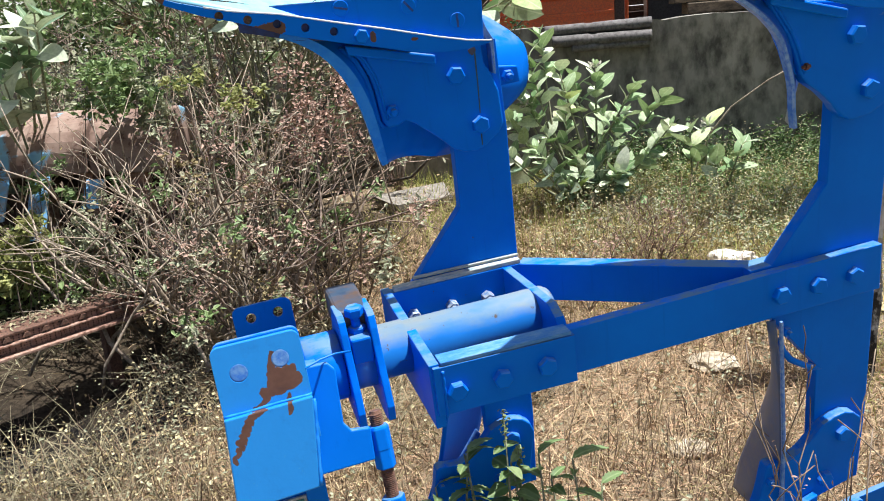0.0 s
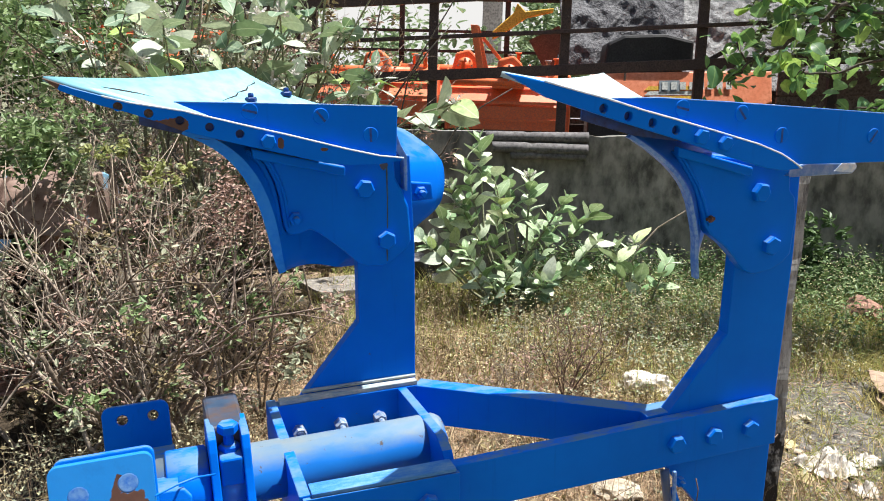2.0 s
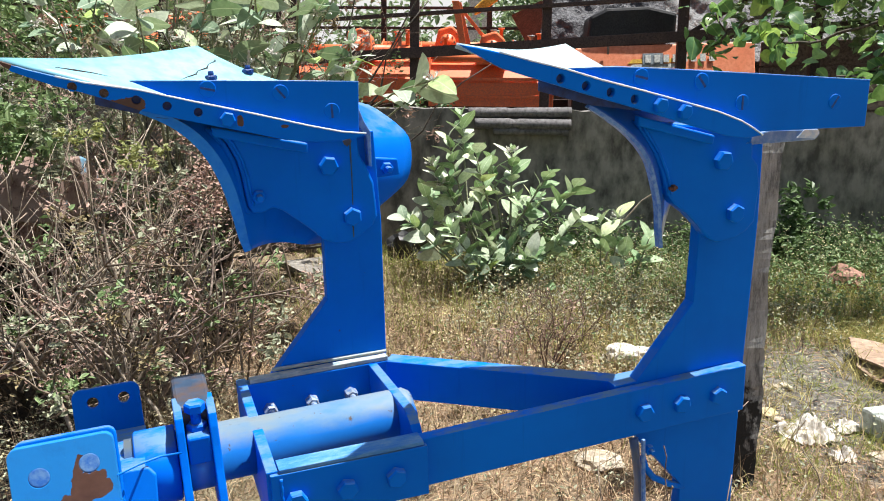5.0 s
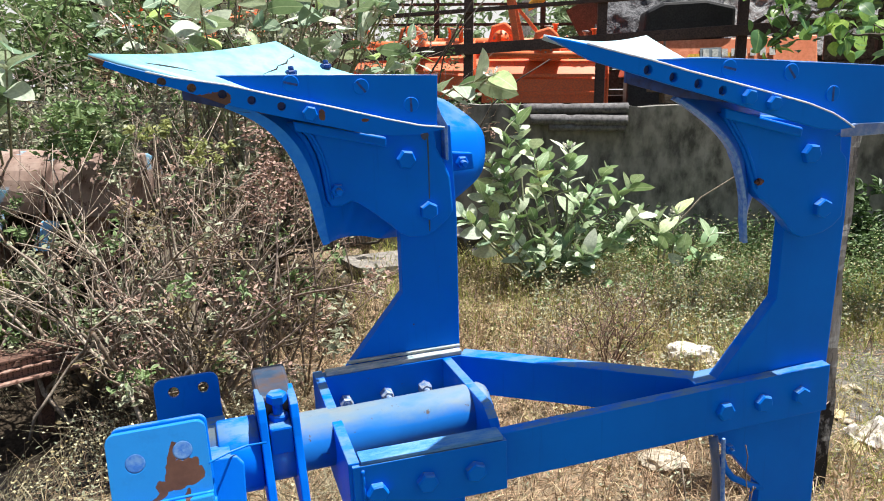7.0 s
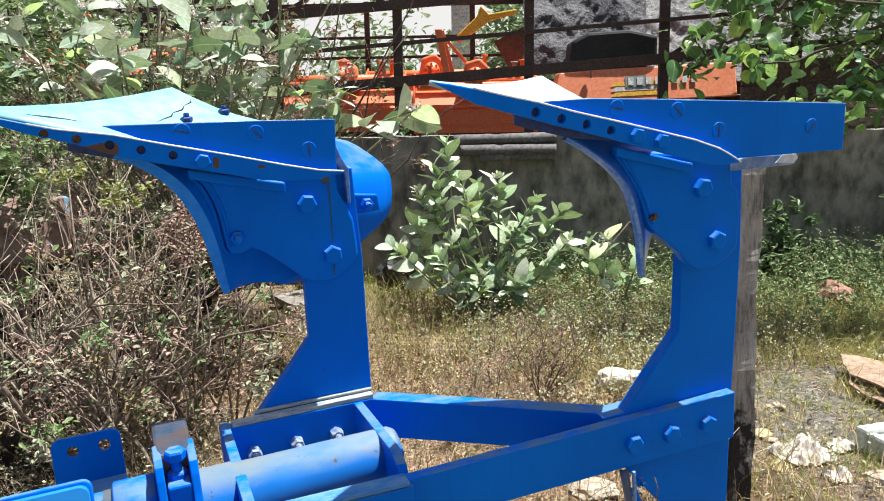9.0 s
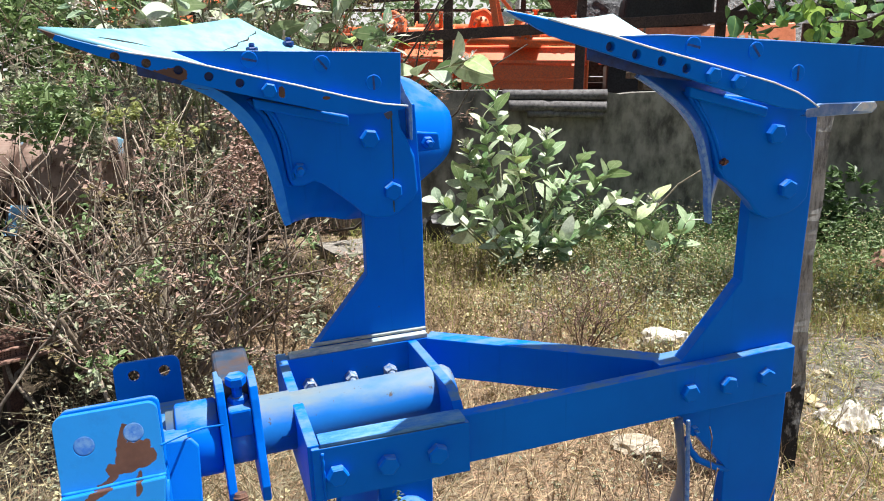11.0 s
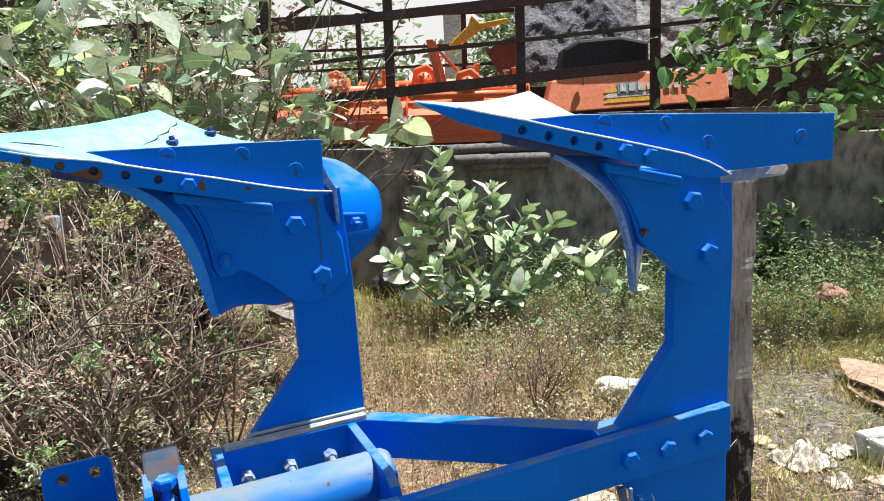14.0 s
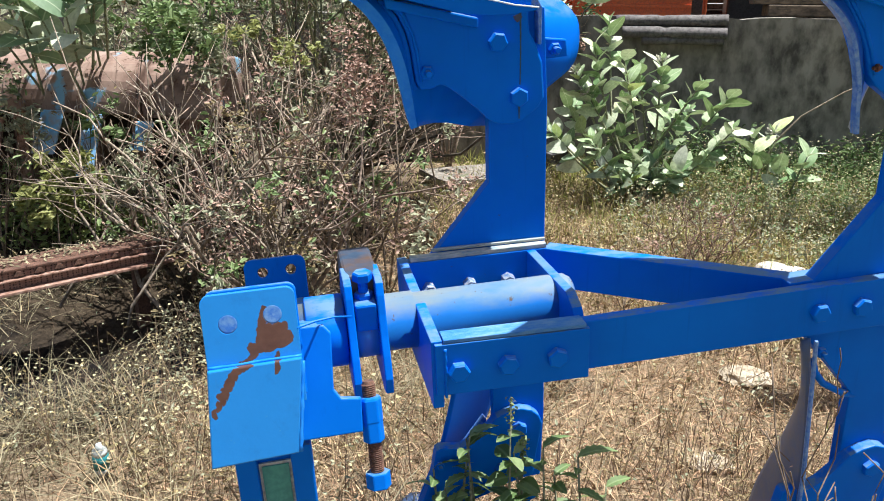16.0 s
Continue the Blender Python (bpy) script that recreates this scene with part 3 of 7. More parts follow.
    if front:
        crack = [on_share(u, v, 0.0040) for u, v in ((0.50, 0.36), (0.57, 0.34), (0.66, 0.325), (0.72, 0.29), (0.80, 0.28), (0.86, 0.24), (0.93, 0.22), (0.97, 0.18))]
        v, f = tube_along(crack, [0.0008, 0.0012, 0.0020, 0.0012, 0.0024, 0.0012, 0.0020, 0.0007], 4)
        arrays("paint_crack", v, f, HOLE, share)
        crack = [on_share(u, v, 0.0040) for u, v in ((0.10, 0.12), (0.14, 0.16), (0.18, 0.20), (0.20, 0.25))]
        v, f = tube_along(crack, [0.0010, 0.0022, 0.0016, 0.0008], 4)
        arrays("paint_crack", v, f, HOLE, share)
    shin, tail = B["shin"], B["tail"]

    def on_mould(u, v):
        p = along(shin, v).lerp(along(tail, v), u)
        p.y += y
        if front:
            p.y += 0.042 * math.sin(math.pi * min(1, u / 0.55)) * math.sin(math.pi * (0.15 + 0.50 * v)) - 0.030 * math.sin(math.pi * u) * math.sin(math.pi * min(1, 0.2 + 0.9 * v))
        return p

    bent_sheet("mouldboard", on_mould, 18, 20, BLUE if front else WORN_LOW)
    vs, fs = [], []
    for k in range(31):
        p = along(shin, k / 30)
        q = along(shin, min(1, k / 30 + 0.02)) - along(shin, max(0, k / 30 - 0.02))
        nrm = Vector((-q.z, 0, q.x)).normalized()
        nrm = nrm if nrm.x > 0 else -nrm
        w = (0.004 if front else 0.002) + (0.013 if front else 0.001) * math.sin(math.pi * (0.10 + 0.80 * k / 30))
        for off, back in ((-0.003, -0.004), (w, -0.006), (w, 0.004), (-0.003, 0.008)):
            c = p + nrm * off
            vs.append((c.x, c.y + y + back, c.z))
        if k:
            o = 4 * (k - 1)
            fs += [(o + e, o + (e + 1) % 4, o + 4 + (e + 1) % 4, o + 4 + e) for e in range(4)]
    # both shin strips carry the light on the edge in their colour
    arrays("shin_strip", vs, fs, LIT_EDGE if front else EDGE_PALE, plough, "shin strip in lighter blue for the light along it" if front else "rear shin edge painted pale for the highlight on it")
    if front:
        stay = part("stay_plate", slab([(0.556, 1.040), (0.590, 1.028), (0.636, 1.022), (0.640, 0.990), (0.590, 0.988), (0.556, 0.995)], y + 0.112, y + 0.122), BLUE, plough, bevel=0.003)
        fix(NUT_M, "nut", stay, 0.612, y + 0.112, 1.006)
        # pale colour gives the plate its lit face
        part("edge_strip", slab([(0.5365, 1.150), (0.550, 1.112), (0.561, 1.092), (0.560, 1.028), (0.554, 1.030), (0.553, 1.084), (0.5365, 1.105)], y + 0.030, y + 0.090), EDGE_PALE, plough, "bent edge plate painted pale for the light on its face", bevel=0.002)
    else:
        strip = part("heel_strip", slab([(1.130, 1.064), (1.155, 1.080), (1.191, 1.087), (1.300, 1.080), (1.306, 1.074), (1.305, 1.068), (1.296, 1.060)], y + 0.030, y + 0.038), BLUE_STEEL, plough, bevel=0.003)
        # thin white piece laid on as the reflection at the right end
        part("glint_patch", slab([(1.252, 1.068), (1.268, 1.081), (1.299, 1.0785), (1.303, 1.072), (1.294, 1.063)], y + 0.0292, y + 0.0302), EDGE_WHITE, strip, "white patch painted for the reflection at the strip's end")


def lower_body(dx, y, long_landside):
    """One lower furrow body, mirrored about the axle."""
    def P(poly):
        return [(x + dx, 2 * MID - z) for x, z in poly]

    edge = [(0.285, 1.126), (0.300, 1.097), (0.313, 1.067), (0.3225, 1.038), (0.329, 1.010), (0.333, 0.986), (0.337, 0.968)]
    foot = [(0.550, 1.07), (0.556, 1.02), (0.570, 0.940), (0.562, 0.918), (0.545, 0.902), (0.522, 0.894), (0.497, 0.897), (0.470, 0.908), (0.45, 0.93), (0.421, 0.956), (0.390, 0.971), (0.362, 0.966), (0.345, 0.963)]
    frog = part("frog", slab(P(edge[:1] + foot + edge[:0:-1]), y + 0.030, y + 0.056), BLUE, plough, bevel=0.003)
    fix(BOLT, "bolt", frog, 0.477 + dx, y + 0.030, 2 * MID - 1.040, 9)
    fix(BOLT, "bolt", frog, 0.516 + dx, y + 0.030, 2 * MID - 0.942, 28)
    fix(SMALL_NUT, "nut", frog, 0.342 + dx, y + 0.030, 2 * MID - 1.003, 5)
    part("rib", slab(P([(0.278, 1.133), (0.280, 1.117), (0.452, 1.066), (0.452, 1.085)]), y + 0.014, y + 0.029), BLUE, plough, bevel=0.002)
    top = [(-0.012, 1.246), (0.03, 1.231), (0.075, 1.216), (0.12, 1.207), (0.163, 1.199), (0.46, 1.121), (0.52, 1.104), (0.545, 1.094)]
    low = [(0.535, 1.088), (0.476, 1.088), (0.40, 1.101), (0.307, 1.123), (0.171, 1.158), (0.11, 1.178), (0.06, 1.201), (0.02, 1.223)]
    bar = part("share_bar", slab(P(top + low), y - 0.014, y - 0.001), BLUE, plough, bevel=0.0018)
    fix(BOLT_S, "bolt", bar, 0.309 + dx, y - 0.014, 2 * MID - 1.136, 14)
    e, z1, z2 = (0.775, 1.162, 1.078) if long_landside else (0.532, 1.187, 1.098)
    part("landside", slab(P([(0.165, 1.200), (e, z1), (e + 0.002, z2), (0.53, 1.096), (0.30, 1.150)]), y, y + 0.012), BLUE, plough, bevel=0.0015)
    T, W, R, Hh = Vector((-0.012, 0.004, 1.244)), Vector((0.305, 0.245, 1.244)), Vector((0.475, 0.150, 1.188)), Vector((0.170, 0.010, 1.158))

    def on_share(u, v):
        p = T.lerp(W, u).lerp(Hh.lerp(R, u), v)
        return Vector((p.x + dx, p.y + y, 2 * MID - p.z))

    bent_sheet("share", on_share, 12, 6, SCOURED)
    if long_landside:
        shin = [(0.376, 0.024, 1.12), (0.372, 0.024, 1.027), (0.368, 0.024, 0.920), (0.361, 0.024, 0.817), (0.348, 0.024, 0.717), (0.338, 0.024, 0.632)]
        tail = [(0.41, 0.23, 1.184), (0.395, 0.19, 1.077), (0.398, 0.15, 0.967), (0.395, 0.11, 0.861), (0.380, 0.07, 0.760), (0.338, 0.040, 0.640)]
    else:
        shin = [(0.292, 0.093, 1.176), (0.318, 0.093, 1.100), (0.357, 0.093, 1.007), (0.388, 0.093, 0.882), (0.425, 0.093, 0.716)]
        tail = [(0.42, 0.160, 1.176), (0.45, 0.170, 1.080), (0.48, 0.175, 1.007), (0.51, 0.170, 0.886), (0.53, 0.160, 0.716)]

    def on_mould(u, v):
        p = along(shin, v).lerp(along(tail, v), u)
        return Vector((p.x - 0.008 * math.sin(math.pi * u) + dx, p.y + y, 2 * MID - p.z))

    bent_sheet("mouldboard", on_mould, 14, 14, SCOURED if long_landside else BLUE, "mouldboard scoured to bare grey steel" if long_landside else "")
    if not long_landside:
        part("shin_strip", slab([(0.450, 0.250), (0.458, 0.238), (0.420, 0.185), (0.376, 0.135), (0.366, 0.142), (0.405, 0.190)], y + 0.070, y + 0.082), EDGE_PALE, plough, "bent strip worn to pale metal", bevel=0.002)
        return
    v, f = tube_along([(0.362 + dx, y + 0.040, 0.489), (0.372 + dx, y + 0.042, 0.462), (0.396 + dx, y + 0.048, 0.432), (0.440 + dx, y + 0.055, 0.402), (0.475 + dx, y + 0.058, 0.385)], 0.0065, 8)
    stay = arrays("stay_rod", v, f, BLUE, plough, smooth=True)
    fix(SMALL_NUT, "nut", stay, 0.366 + dx, y + 0.030, 0.512)
    if long_landside:
        part("edge_strip", slab([(0.356 + dx, 0.12), (0.364 + dx, 0.12), (0.366 + dx, 0.25), (0.347 + dx, 0.545), (0.340 + dx, 0.545), (0.358 + dx, 0.25)], y + 0.012, y + 0.018), EDGE_PALE, plough, bevel=0.002)


BOLT_S = hex_mesh(0.0125, 0.010)
NUT_M = hex_mesh(0.0125, 0.010, 0.010)
# tan stands in for what is seen through the two front holes
TAN_FILL = two_tone("tan_hole_fill", (0.24, 0.15, 0.09), (0.40, 0.28, 0.17), scale=60, fine=200, rough=0.95)
upper_body(FRONT_BODY, True)
upper_body(REAR_BODY, False)
lower_body(0.0, 1.307, False)
lower_body(0.611, 1.010, True)

# headstock, turned round the axle so that its near side rides high
HEAD = pose(0, 1.19, MID, -16, 0, 0)


def head_part(name, bm, mat, label="", bevel=0.002, smooth=False):
    bm.transform(HEAD)
    return part(name, bm, mat, plough, label, smooth, bevel)


def rounded(x0, x1, z0, z1, r, n=5, corners=(1, 1, 1, 1)):
    out = []
    for (cx, cz, a), on in zip(((x1 - r, z1 - r, 0), (x0 + r, z1 - r, 90), (x0 + r, z0 + r, 180), (x1 - r, z0 + r, 270)), corners):
        if on:
            out += [(cx + r * math.cos(radians(a + 90 * k / n)), cz + r * math.sin(radians(a + 90 * k / n))) for k in range(n + 1)]
        else:
            out.append((x1 if a in (0, 270) else x0, z1 if a in (0, 90) else z0))
    return out


head_part("hitch_plate", slab(rounded(-0.036, 0.088, -0.02, 0.138, 0.012, corners=(1, 1, 0, 0)), -0.278, -0.264, holes=[ring((-0.003, 0.097), 0.0125, 20), ring((0.056, 0.103), 0.0125, 20)]), HITCH, "hitch plate with paint flaked to brown primer")
head_part("hitch_plate", slab(rounded(-0.033, 0.090, -0.02, 0.139, 0.012, corners=(1, 1, 0, 0)), -0.245, -0.233), BLUE)
face = head_part("hitch_box", slab([(-0.036, 0.040), (0.088, 0.042), (0.070, -0.088), (-0.046, -0.092)], -0.290, -0.200), HITCH)
for x, z in ((-0.003, 0.097), (0.056, 0.103)):
    # pins in pale blue for the highlights on their ends
    head_part("pin", turned([(0.0120, 0), (0.0135, 0.0015), (0.0135, 0.03)], 24, pose(x + 0.0004, -0.2782, z + 0.0008, -90, 0, 0)), EDGE_PALE)
web = head_part("stop_bracket", slab([(0.070, 0.070), (0.122, 0.068), (0.132, 0.055), (0.127, -0.028), (0.136, -0.042), (0.165, -0.046), (0.162, -0.096), (0.070, -0.096)], -0.222, -0.208), BLUE)
head_part("hub_block", slab([(0.02, -0.09), (0.116, -0.09), (0.116, 0.045), (0.02, 0.045)], -0.205, 0.19), BLUE)
head_part("hitch_plate", slab(rounded(-0.005, 0.113, -0.09, 0.123, 0.016, corners=(1, 1, 0, 0)), 0.225, 0.239, holes=[ring((0.030, 0.096), 0.010, 16), ring((0.084, 0.097), 0.010, 16)]), BLUE)
head_part("stop_nut", turned([(0.0165, -0.118), (0.0165, -0.087), (0.0172, -0.086), (0.0172, -0.054), (0.0145, -0.049)], 6, pose(0.178, -0.205, 0)), BLUE)
head_part("stop_screw", turned([(0.0106 if k % 2 else 0.0092, -0.165 + 0.0015 * k) for k in range(91)] + [(0.008, -0.026)], 16, pose(0.178, -0.205, 0)), RUST, "rusty threaded stop screw", 0.0, False)
head_part("lock_nut", turned([(0.019, -0.19), (0.019, -0.165)], 6, pose(0.178, -0.205, 0)), BLUE)
for a, b, r in (((0.089, -0.284, 0.036), (0.072, -0.289, -0.086), 0.0032), ((-0.036, -0.279, 0.041), (0.088, -0.279, 0.043), 0.0026)):
    a, b = Vector(a), Vector(b)
    v, f = tube_along([HEAD @ (a.lerp(b, k / 14) + Vector((0.0004 * math.sin(9 * k), 0, 0.0004 * math.cos(7 * k)))) for k in range(15)], [r * (0.8 + 0.35 * ((k * 7) % 5) / 5) for k in range(15)], 6)
    # beads in the lighter blue, as edge highlights
    arrays("weld_bead", v, f, LIT_EDGE, plough, smooth=True)
mast = part("mast_leg", box(-0.032, 0.0, 1.02, 1.16, -0.02, 0.50), BLUE, plough, bevel=0.003)
mast = part("mast_leg", box(0.052, 0.085, 1.02, 1.16, -0.02, 0.50), BLUE, plough, bevel=0.003)

part("mast_web", box(-0.002, 0.054, 1.05, 1.062, -0.02, 0.50), BLUE, plough)
TEAL_PRINT = two_tone("teal_sticker", (0.02, 0.24, 0.21), (0.03, 0.30, 0.26), (0.05, 0.36, 0.31), 20, 90, 0.4, 0.05)
WHITE_PRINT = two_tone("white_sticker", (0.45, 0.52, 0.47), (0.60, 0.66, 0.60), scale=20, fine=90, rough=0.4, bumpy=0.05)
label_strip = part("sticker", box(0.0005, 0.0515, 1.0455, 1.0495, 0.16, 0.46), WHITE_PRINT, plough, "narrow white and green sticker")
part("printed_field", box(0.005, 0.047, 1.0435, 1.0450, 0.332, 0.455), TEAL_PRINT, label_strip)
for k in range(3):
    part("printed_bar", box(0.010 + 0.013 * k, 0.017 + 0.013 * k, 1.0435, 1.0450, 0.18, 0.30), TEAL_PRINT, label_strip)
rod("wire", [(0.086, 0.945, 0.742), (0.112, 0.985, 0.728), (0.140, 1.03, 0.708), (0.168, 1.06, 0.690)], 0.0016, BLUE, plough, "loose blue wire end", 6)

# clamp on the tube
for x in (0.165, 0.216):
    part("clamp_cheek", slab([(1.146, 0.700), (1.160, 0.706), (1.215, 0.704), (1.252, 0.640), (1.255, 0.570), (1.225, 0.525), (1.120, 0.512), (1.098, 0.520), (1.094, 0.548), (1.106, 0.585), (1.118, 0.615), (1.130, 0.650), (1.138, 0.680)], x, x + 0.013, "x"), BLUE, plough, bevel=0.002)
part("clamp_boss", box(0.180, 0.216, 1.135, 1.20, 0.62, 0.668), BLUE_WORN, plough, bevel=0.004)
grease = new("clamp_bolt", NUT)
grease.parent = plough
grease.matrix_local = pose(0.198, 1.168, 0.664) @ Matrix.Rotation(radians(-90), 4, "X")
part("clamp_bolt", turned([(0.008, 0), (0.008, 0.03), (0.0165, 0.031), (0.0165, 0.043), (0.014, 0.046)], 6, pose(0.198, 1.168, 0.668)), BLUE_WORN, plough)
part("stop_arm", box(0.168, 0.226, 1.175, 1.30, 0.645, 0.705), DARK_STEEL, plough, "dark oily stop arm with a rust patch", bevel=0.006)

# ---- the yard ----
AHEAD, ASIDE = Vector((math.sin(radians(24)), math.cos(radians(24)), 0)), Vector((math.cos(radians(24)), -math.sin(radians(24)), 0))


def yard(d, s, z=0.0):
    """A place in the yard: d metres from where one stands, s metres to the side, z up."""
    return Vector((0.13, -0.05, 0)) + AHEAD * d + ASIDE * s + Vector((0, 0, z))


YARD = Matrix((( ASIDE.x, AHEAD.x, 0, 0.13), (ASIDE.y, AHEAD.y, 0, -0.05), (0, 0, 1, 0), (0, 0, 0, 1)))  # (side, ahead, up) to the world
rng = np.random.default_rng(7)


HOLLOW = yard(2.38, -2.02)  # a hollow in front of the iron channel, painted near-black in the soil


def lift(x, y):
    """Height of the uneven ground."""
    dip = HOLLOW[0] - x, HOLLOW[1] - y
    return -0.20 * math.exp(-(dip[0] ** 2 + dip[1] ** 2) / 0.20) + 0.035 * noise.noise((x * 0.7, y * 0.7, 0.3)) + 0.014 * noise.noise((x * 2.7, y * 2.7, 1.7)) - 0.01


def ground_sheet():
    xs = np.unique(np.concatenate([np.linspace(-300, -8, 12), np.linspace(-8, 12, 200), np.linspace(12, 300, 12)]))
    ys = np.unique(np.concatenate([np.linspace(-300, -6, 12), np.linspace(-6, 14, 200), np.linspace(14, 300, 12)]))
    verts = [(x, y, lift(x, y)) for y in ys for x in xs]
    n = len(xs)
    faces = [(j * n + i, j * n + i + 1, j * n + n + i + 1, j * n + n + i) for j in range(len(ys) - 1) for i in range(n - 1)]
    return arrays("ground", verts, faces, GROUND, smooth=True)


def ground_material():
    m, nt, b = nodes_of("yard_soil", 0.95)
    b.inputs["Specular IOR Level"].default_value = 0.1
    tan = ramp(nt, noise_node(nt, 1.3, 8), [(0.3, (0.15, 0.108, 0.074)), (0.7, (0.28, 0.215, 0.15))])
    grit = ramp(nt, noise_node(nt, 55, 8, 0.7), [(0.3, (0.06, 0.045, 0.03)), (0.5, (0.21, 0.16, 0.10)), (0.72, (0.42, 0.35, 0.25))])
    col = mix(nt, 0.55, tan, grit)
    grey = ramp(nt, noise_node(nt, 24, 8, 0.72), [(0.34, (0.045, 0.042, 0.037)), (0.5, (0.13, 0.12, 0.105)), (0.66, (0.27, 0.25, 0.22))])
    tc = nt.nodes.new("ShaderNodeTexCoord")
    d = nt.nodes.new("ShaderNodeVectorMath")
    d.operation = "DISTANCE"
    p = yard(3.5, 2.0)
    d.inputs[1].default_value = p
    nt.links.new(tc.outputs["Object"], d.inputs[0])
    add = nt.nodes.new("ShaderNodeMath")
    add.operation = "MULTIPLY_ADD"
    nt.links.new(noise_node(nt, 2.5), add.inputs[0])
    add.inputs[1].default_value = -1.2
    nt.links.new(d.outputs["Value"], add.inputs[2])
    patch = ramp(nt, add.outputs[0], [(0.0, (1, 1, 1)), (0.55, (1, 1, 1)), (0.85, (0, 0, 0))])
    col = mix(nt, patch, col, grey)
    # near-black soil colour stands in for the deep shade in the hollow
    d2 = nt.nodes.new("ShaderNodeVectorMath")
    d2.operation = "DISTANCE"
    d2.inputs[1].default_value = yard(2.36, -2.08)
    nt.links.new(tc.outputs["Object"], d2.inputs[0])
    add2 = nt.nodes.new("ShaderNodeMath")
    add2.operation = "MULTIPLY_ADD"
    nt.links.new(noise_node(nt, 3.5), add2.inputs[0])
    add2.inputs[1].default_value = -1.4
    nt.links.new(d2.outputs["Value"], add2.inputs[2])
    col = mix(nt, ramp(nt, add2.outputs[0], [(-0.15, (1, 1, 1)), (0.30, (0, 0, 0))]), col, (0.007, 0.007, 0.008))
    # dark brown painted on the ground for the shade under the shrubs
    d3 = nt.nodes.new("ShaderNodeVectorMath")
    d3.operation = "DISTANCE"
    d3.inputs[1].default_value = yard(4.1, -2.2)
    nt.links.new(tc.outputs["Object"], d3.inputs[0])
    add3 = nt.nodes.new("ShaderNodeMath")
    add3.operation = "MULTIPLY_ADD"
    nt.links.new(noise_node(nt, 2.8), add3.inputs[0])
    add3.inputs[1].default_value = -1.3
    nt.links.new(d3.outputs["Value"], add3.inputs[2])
    shrub_shade = ramp(nt, noise_node(nt, 40, 8, 0.7), [(0.35, (0.022, 0.017, 0.012)), (0.65, (0.085, 0.065, 0.045))])
    col = mix(nt, ramp(nt, add3.outputs[0], [(0.70, (1, 1, 1)), (0.98, (0, 0, 0))]), col, shrub_shade)
    d4 = nt.nodes.new("ShaderNodeVectorMath")
    d4.operation = "DISTANCE"
    d4.inputs[1].default_value = yard(4.2, 2.35)
    nt.links.new(tc.outputs["Object"], d4.inputs[0])
    add4 = nt.nodes.new("ShaderNodeMath")
    add4.operation = "MULTIPLY_ADD"
    nt.links.new(noise_node(nt, 6, 8, 0.7), add4.inputs[0])
    add4.inputs[1].default_value = -0.7
    nt.links.new(d4.outputs["Value"], add4.inputs[2])
    ash = ramp(nt, noise_node(nt, 34, 8, 0.7), [(0.35, (0.02, 0.02, 0.02)), (0.65, (0.10, 0.098, 0.092))])
    col = mix(nt, ramp(nt, add4.outputs[0], [(0.04, (1, 1, 1)), (0.16, (0, 0, 0))]), col, ash)
    nt.links.new(col, b.inputs["Base Color"])
    bump(nt, b, noise_node(nt, 55, 8, 0.7), 0.8, 0.012)
    return m


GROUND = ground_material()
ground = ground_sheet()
tagged(ground, "dry yard soil with trampled straw and a bare grey patch", "ground", kind="structure")


# bulk plants, made as arrays
def region(n, s0, s1, d0, d1, keep=None):
    """Scattered places over a stretch of the yard, as (n, 3)."""
    s, d = rng.uniform(s0, s1, n), rng.uniform(d0, d1, n)
    s, d = s + rng.normal(0, 0.22, n), np.minimum(d + rng.normal(0, 0.22, n), 6.04)  # ragged edges
    if keep is not None:
        k = keep(s, d)
        s, d = s[k], d[k]
    k = ((s + 2.05) / 0.44) ** 2 + ((d - 2.38) / 0.56) ** 2 > rng.uniform(0.45, 1.25, len(s)) * (rng.random(len(s)) < 0.94)
    s, d = s[k], d[k]
    p = np.outer(s, ASIDE) + np.outer(d, AHEAD) + np.array((0.13, -0.05, 0))
    p[:, 2] = [lift(a, b) for a, b in p[:, :2]]
    return p


def rand_dirs(n, lean0, lean1):
    """Unit ways that lean from the upright by so many degrees."""
    a, l = rng.uniform(0, 2 * np.pi, n), np.radians(rng.uniform(lean0, lean1, n))
    return np.stack([np.cos(a) * np.sin(l), np.sin(a) * np.sin(l), np.cos(l)], 1)


def quads(name, v, per, faces, mat, parent=None, label="", smooth=False):
    """v: (n, per, 3); faces of one piece."""
    n = len(v)
    f = np.concatenate([np.asarray(x)[None] + per * np.arange(n)[:, None] for x in faces]) if len({len(x) for x in faces}) == 1 else None
    return arrays(name, v.reshape(-1, 3).tolist(), f.tolist(), mat, parent, label, smooth)


def blades(name, base, length, width, way, droop, mat, parent=None, label=""):
    """Bent blades from base along way, drooping at the tip."""
    n = len(base)
    side = np.cross(way, rand_dirs(n, 0, 180))
    side /= np.linalg.norm(side, axis=1)[:, None] + 1e-9
    L, W = length[:, None], width[:, None]
    mid = base + way * L * 0.55
    tip = base + way * L + np.stack([way[:, 0], way[:, 1], -np.ones(n)], 1) * L * droop[:, None]
    tip[:, 2] = np.maximum(tip[:, 2], base[:, 2] + 0.002)
    v = np.stack([base - side * W, base + side * W, mid + side * W * 0.8, mid - side * W * 0.8, tip + side * W * 0.15, tip - side * W * 0.15], 1)
    return quads(name, v, 6, [(0, 1, 2, 3), (3, 2, 4, 5)], mat, parent, label)


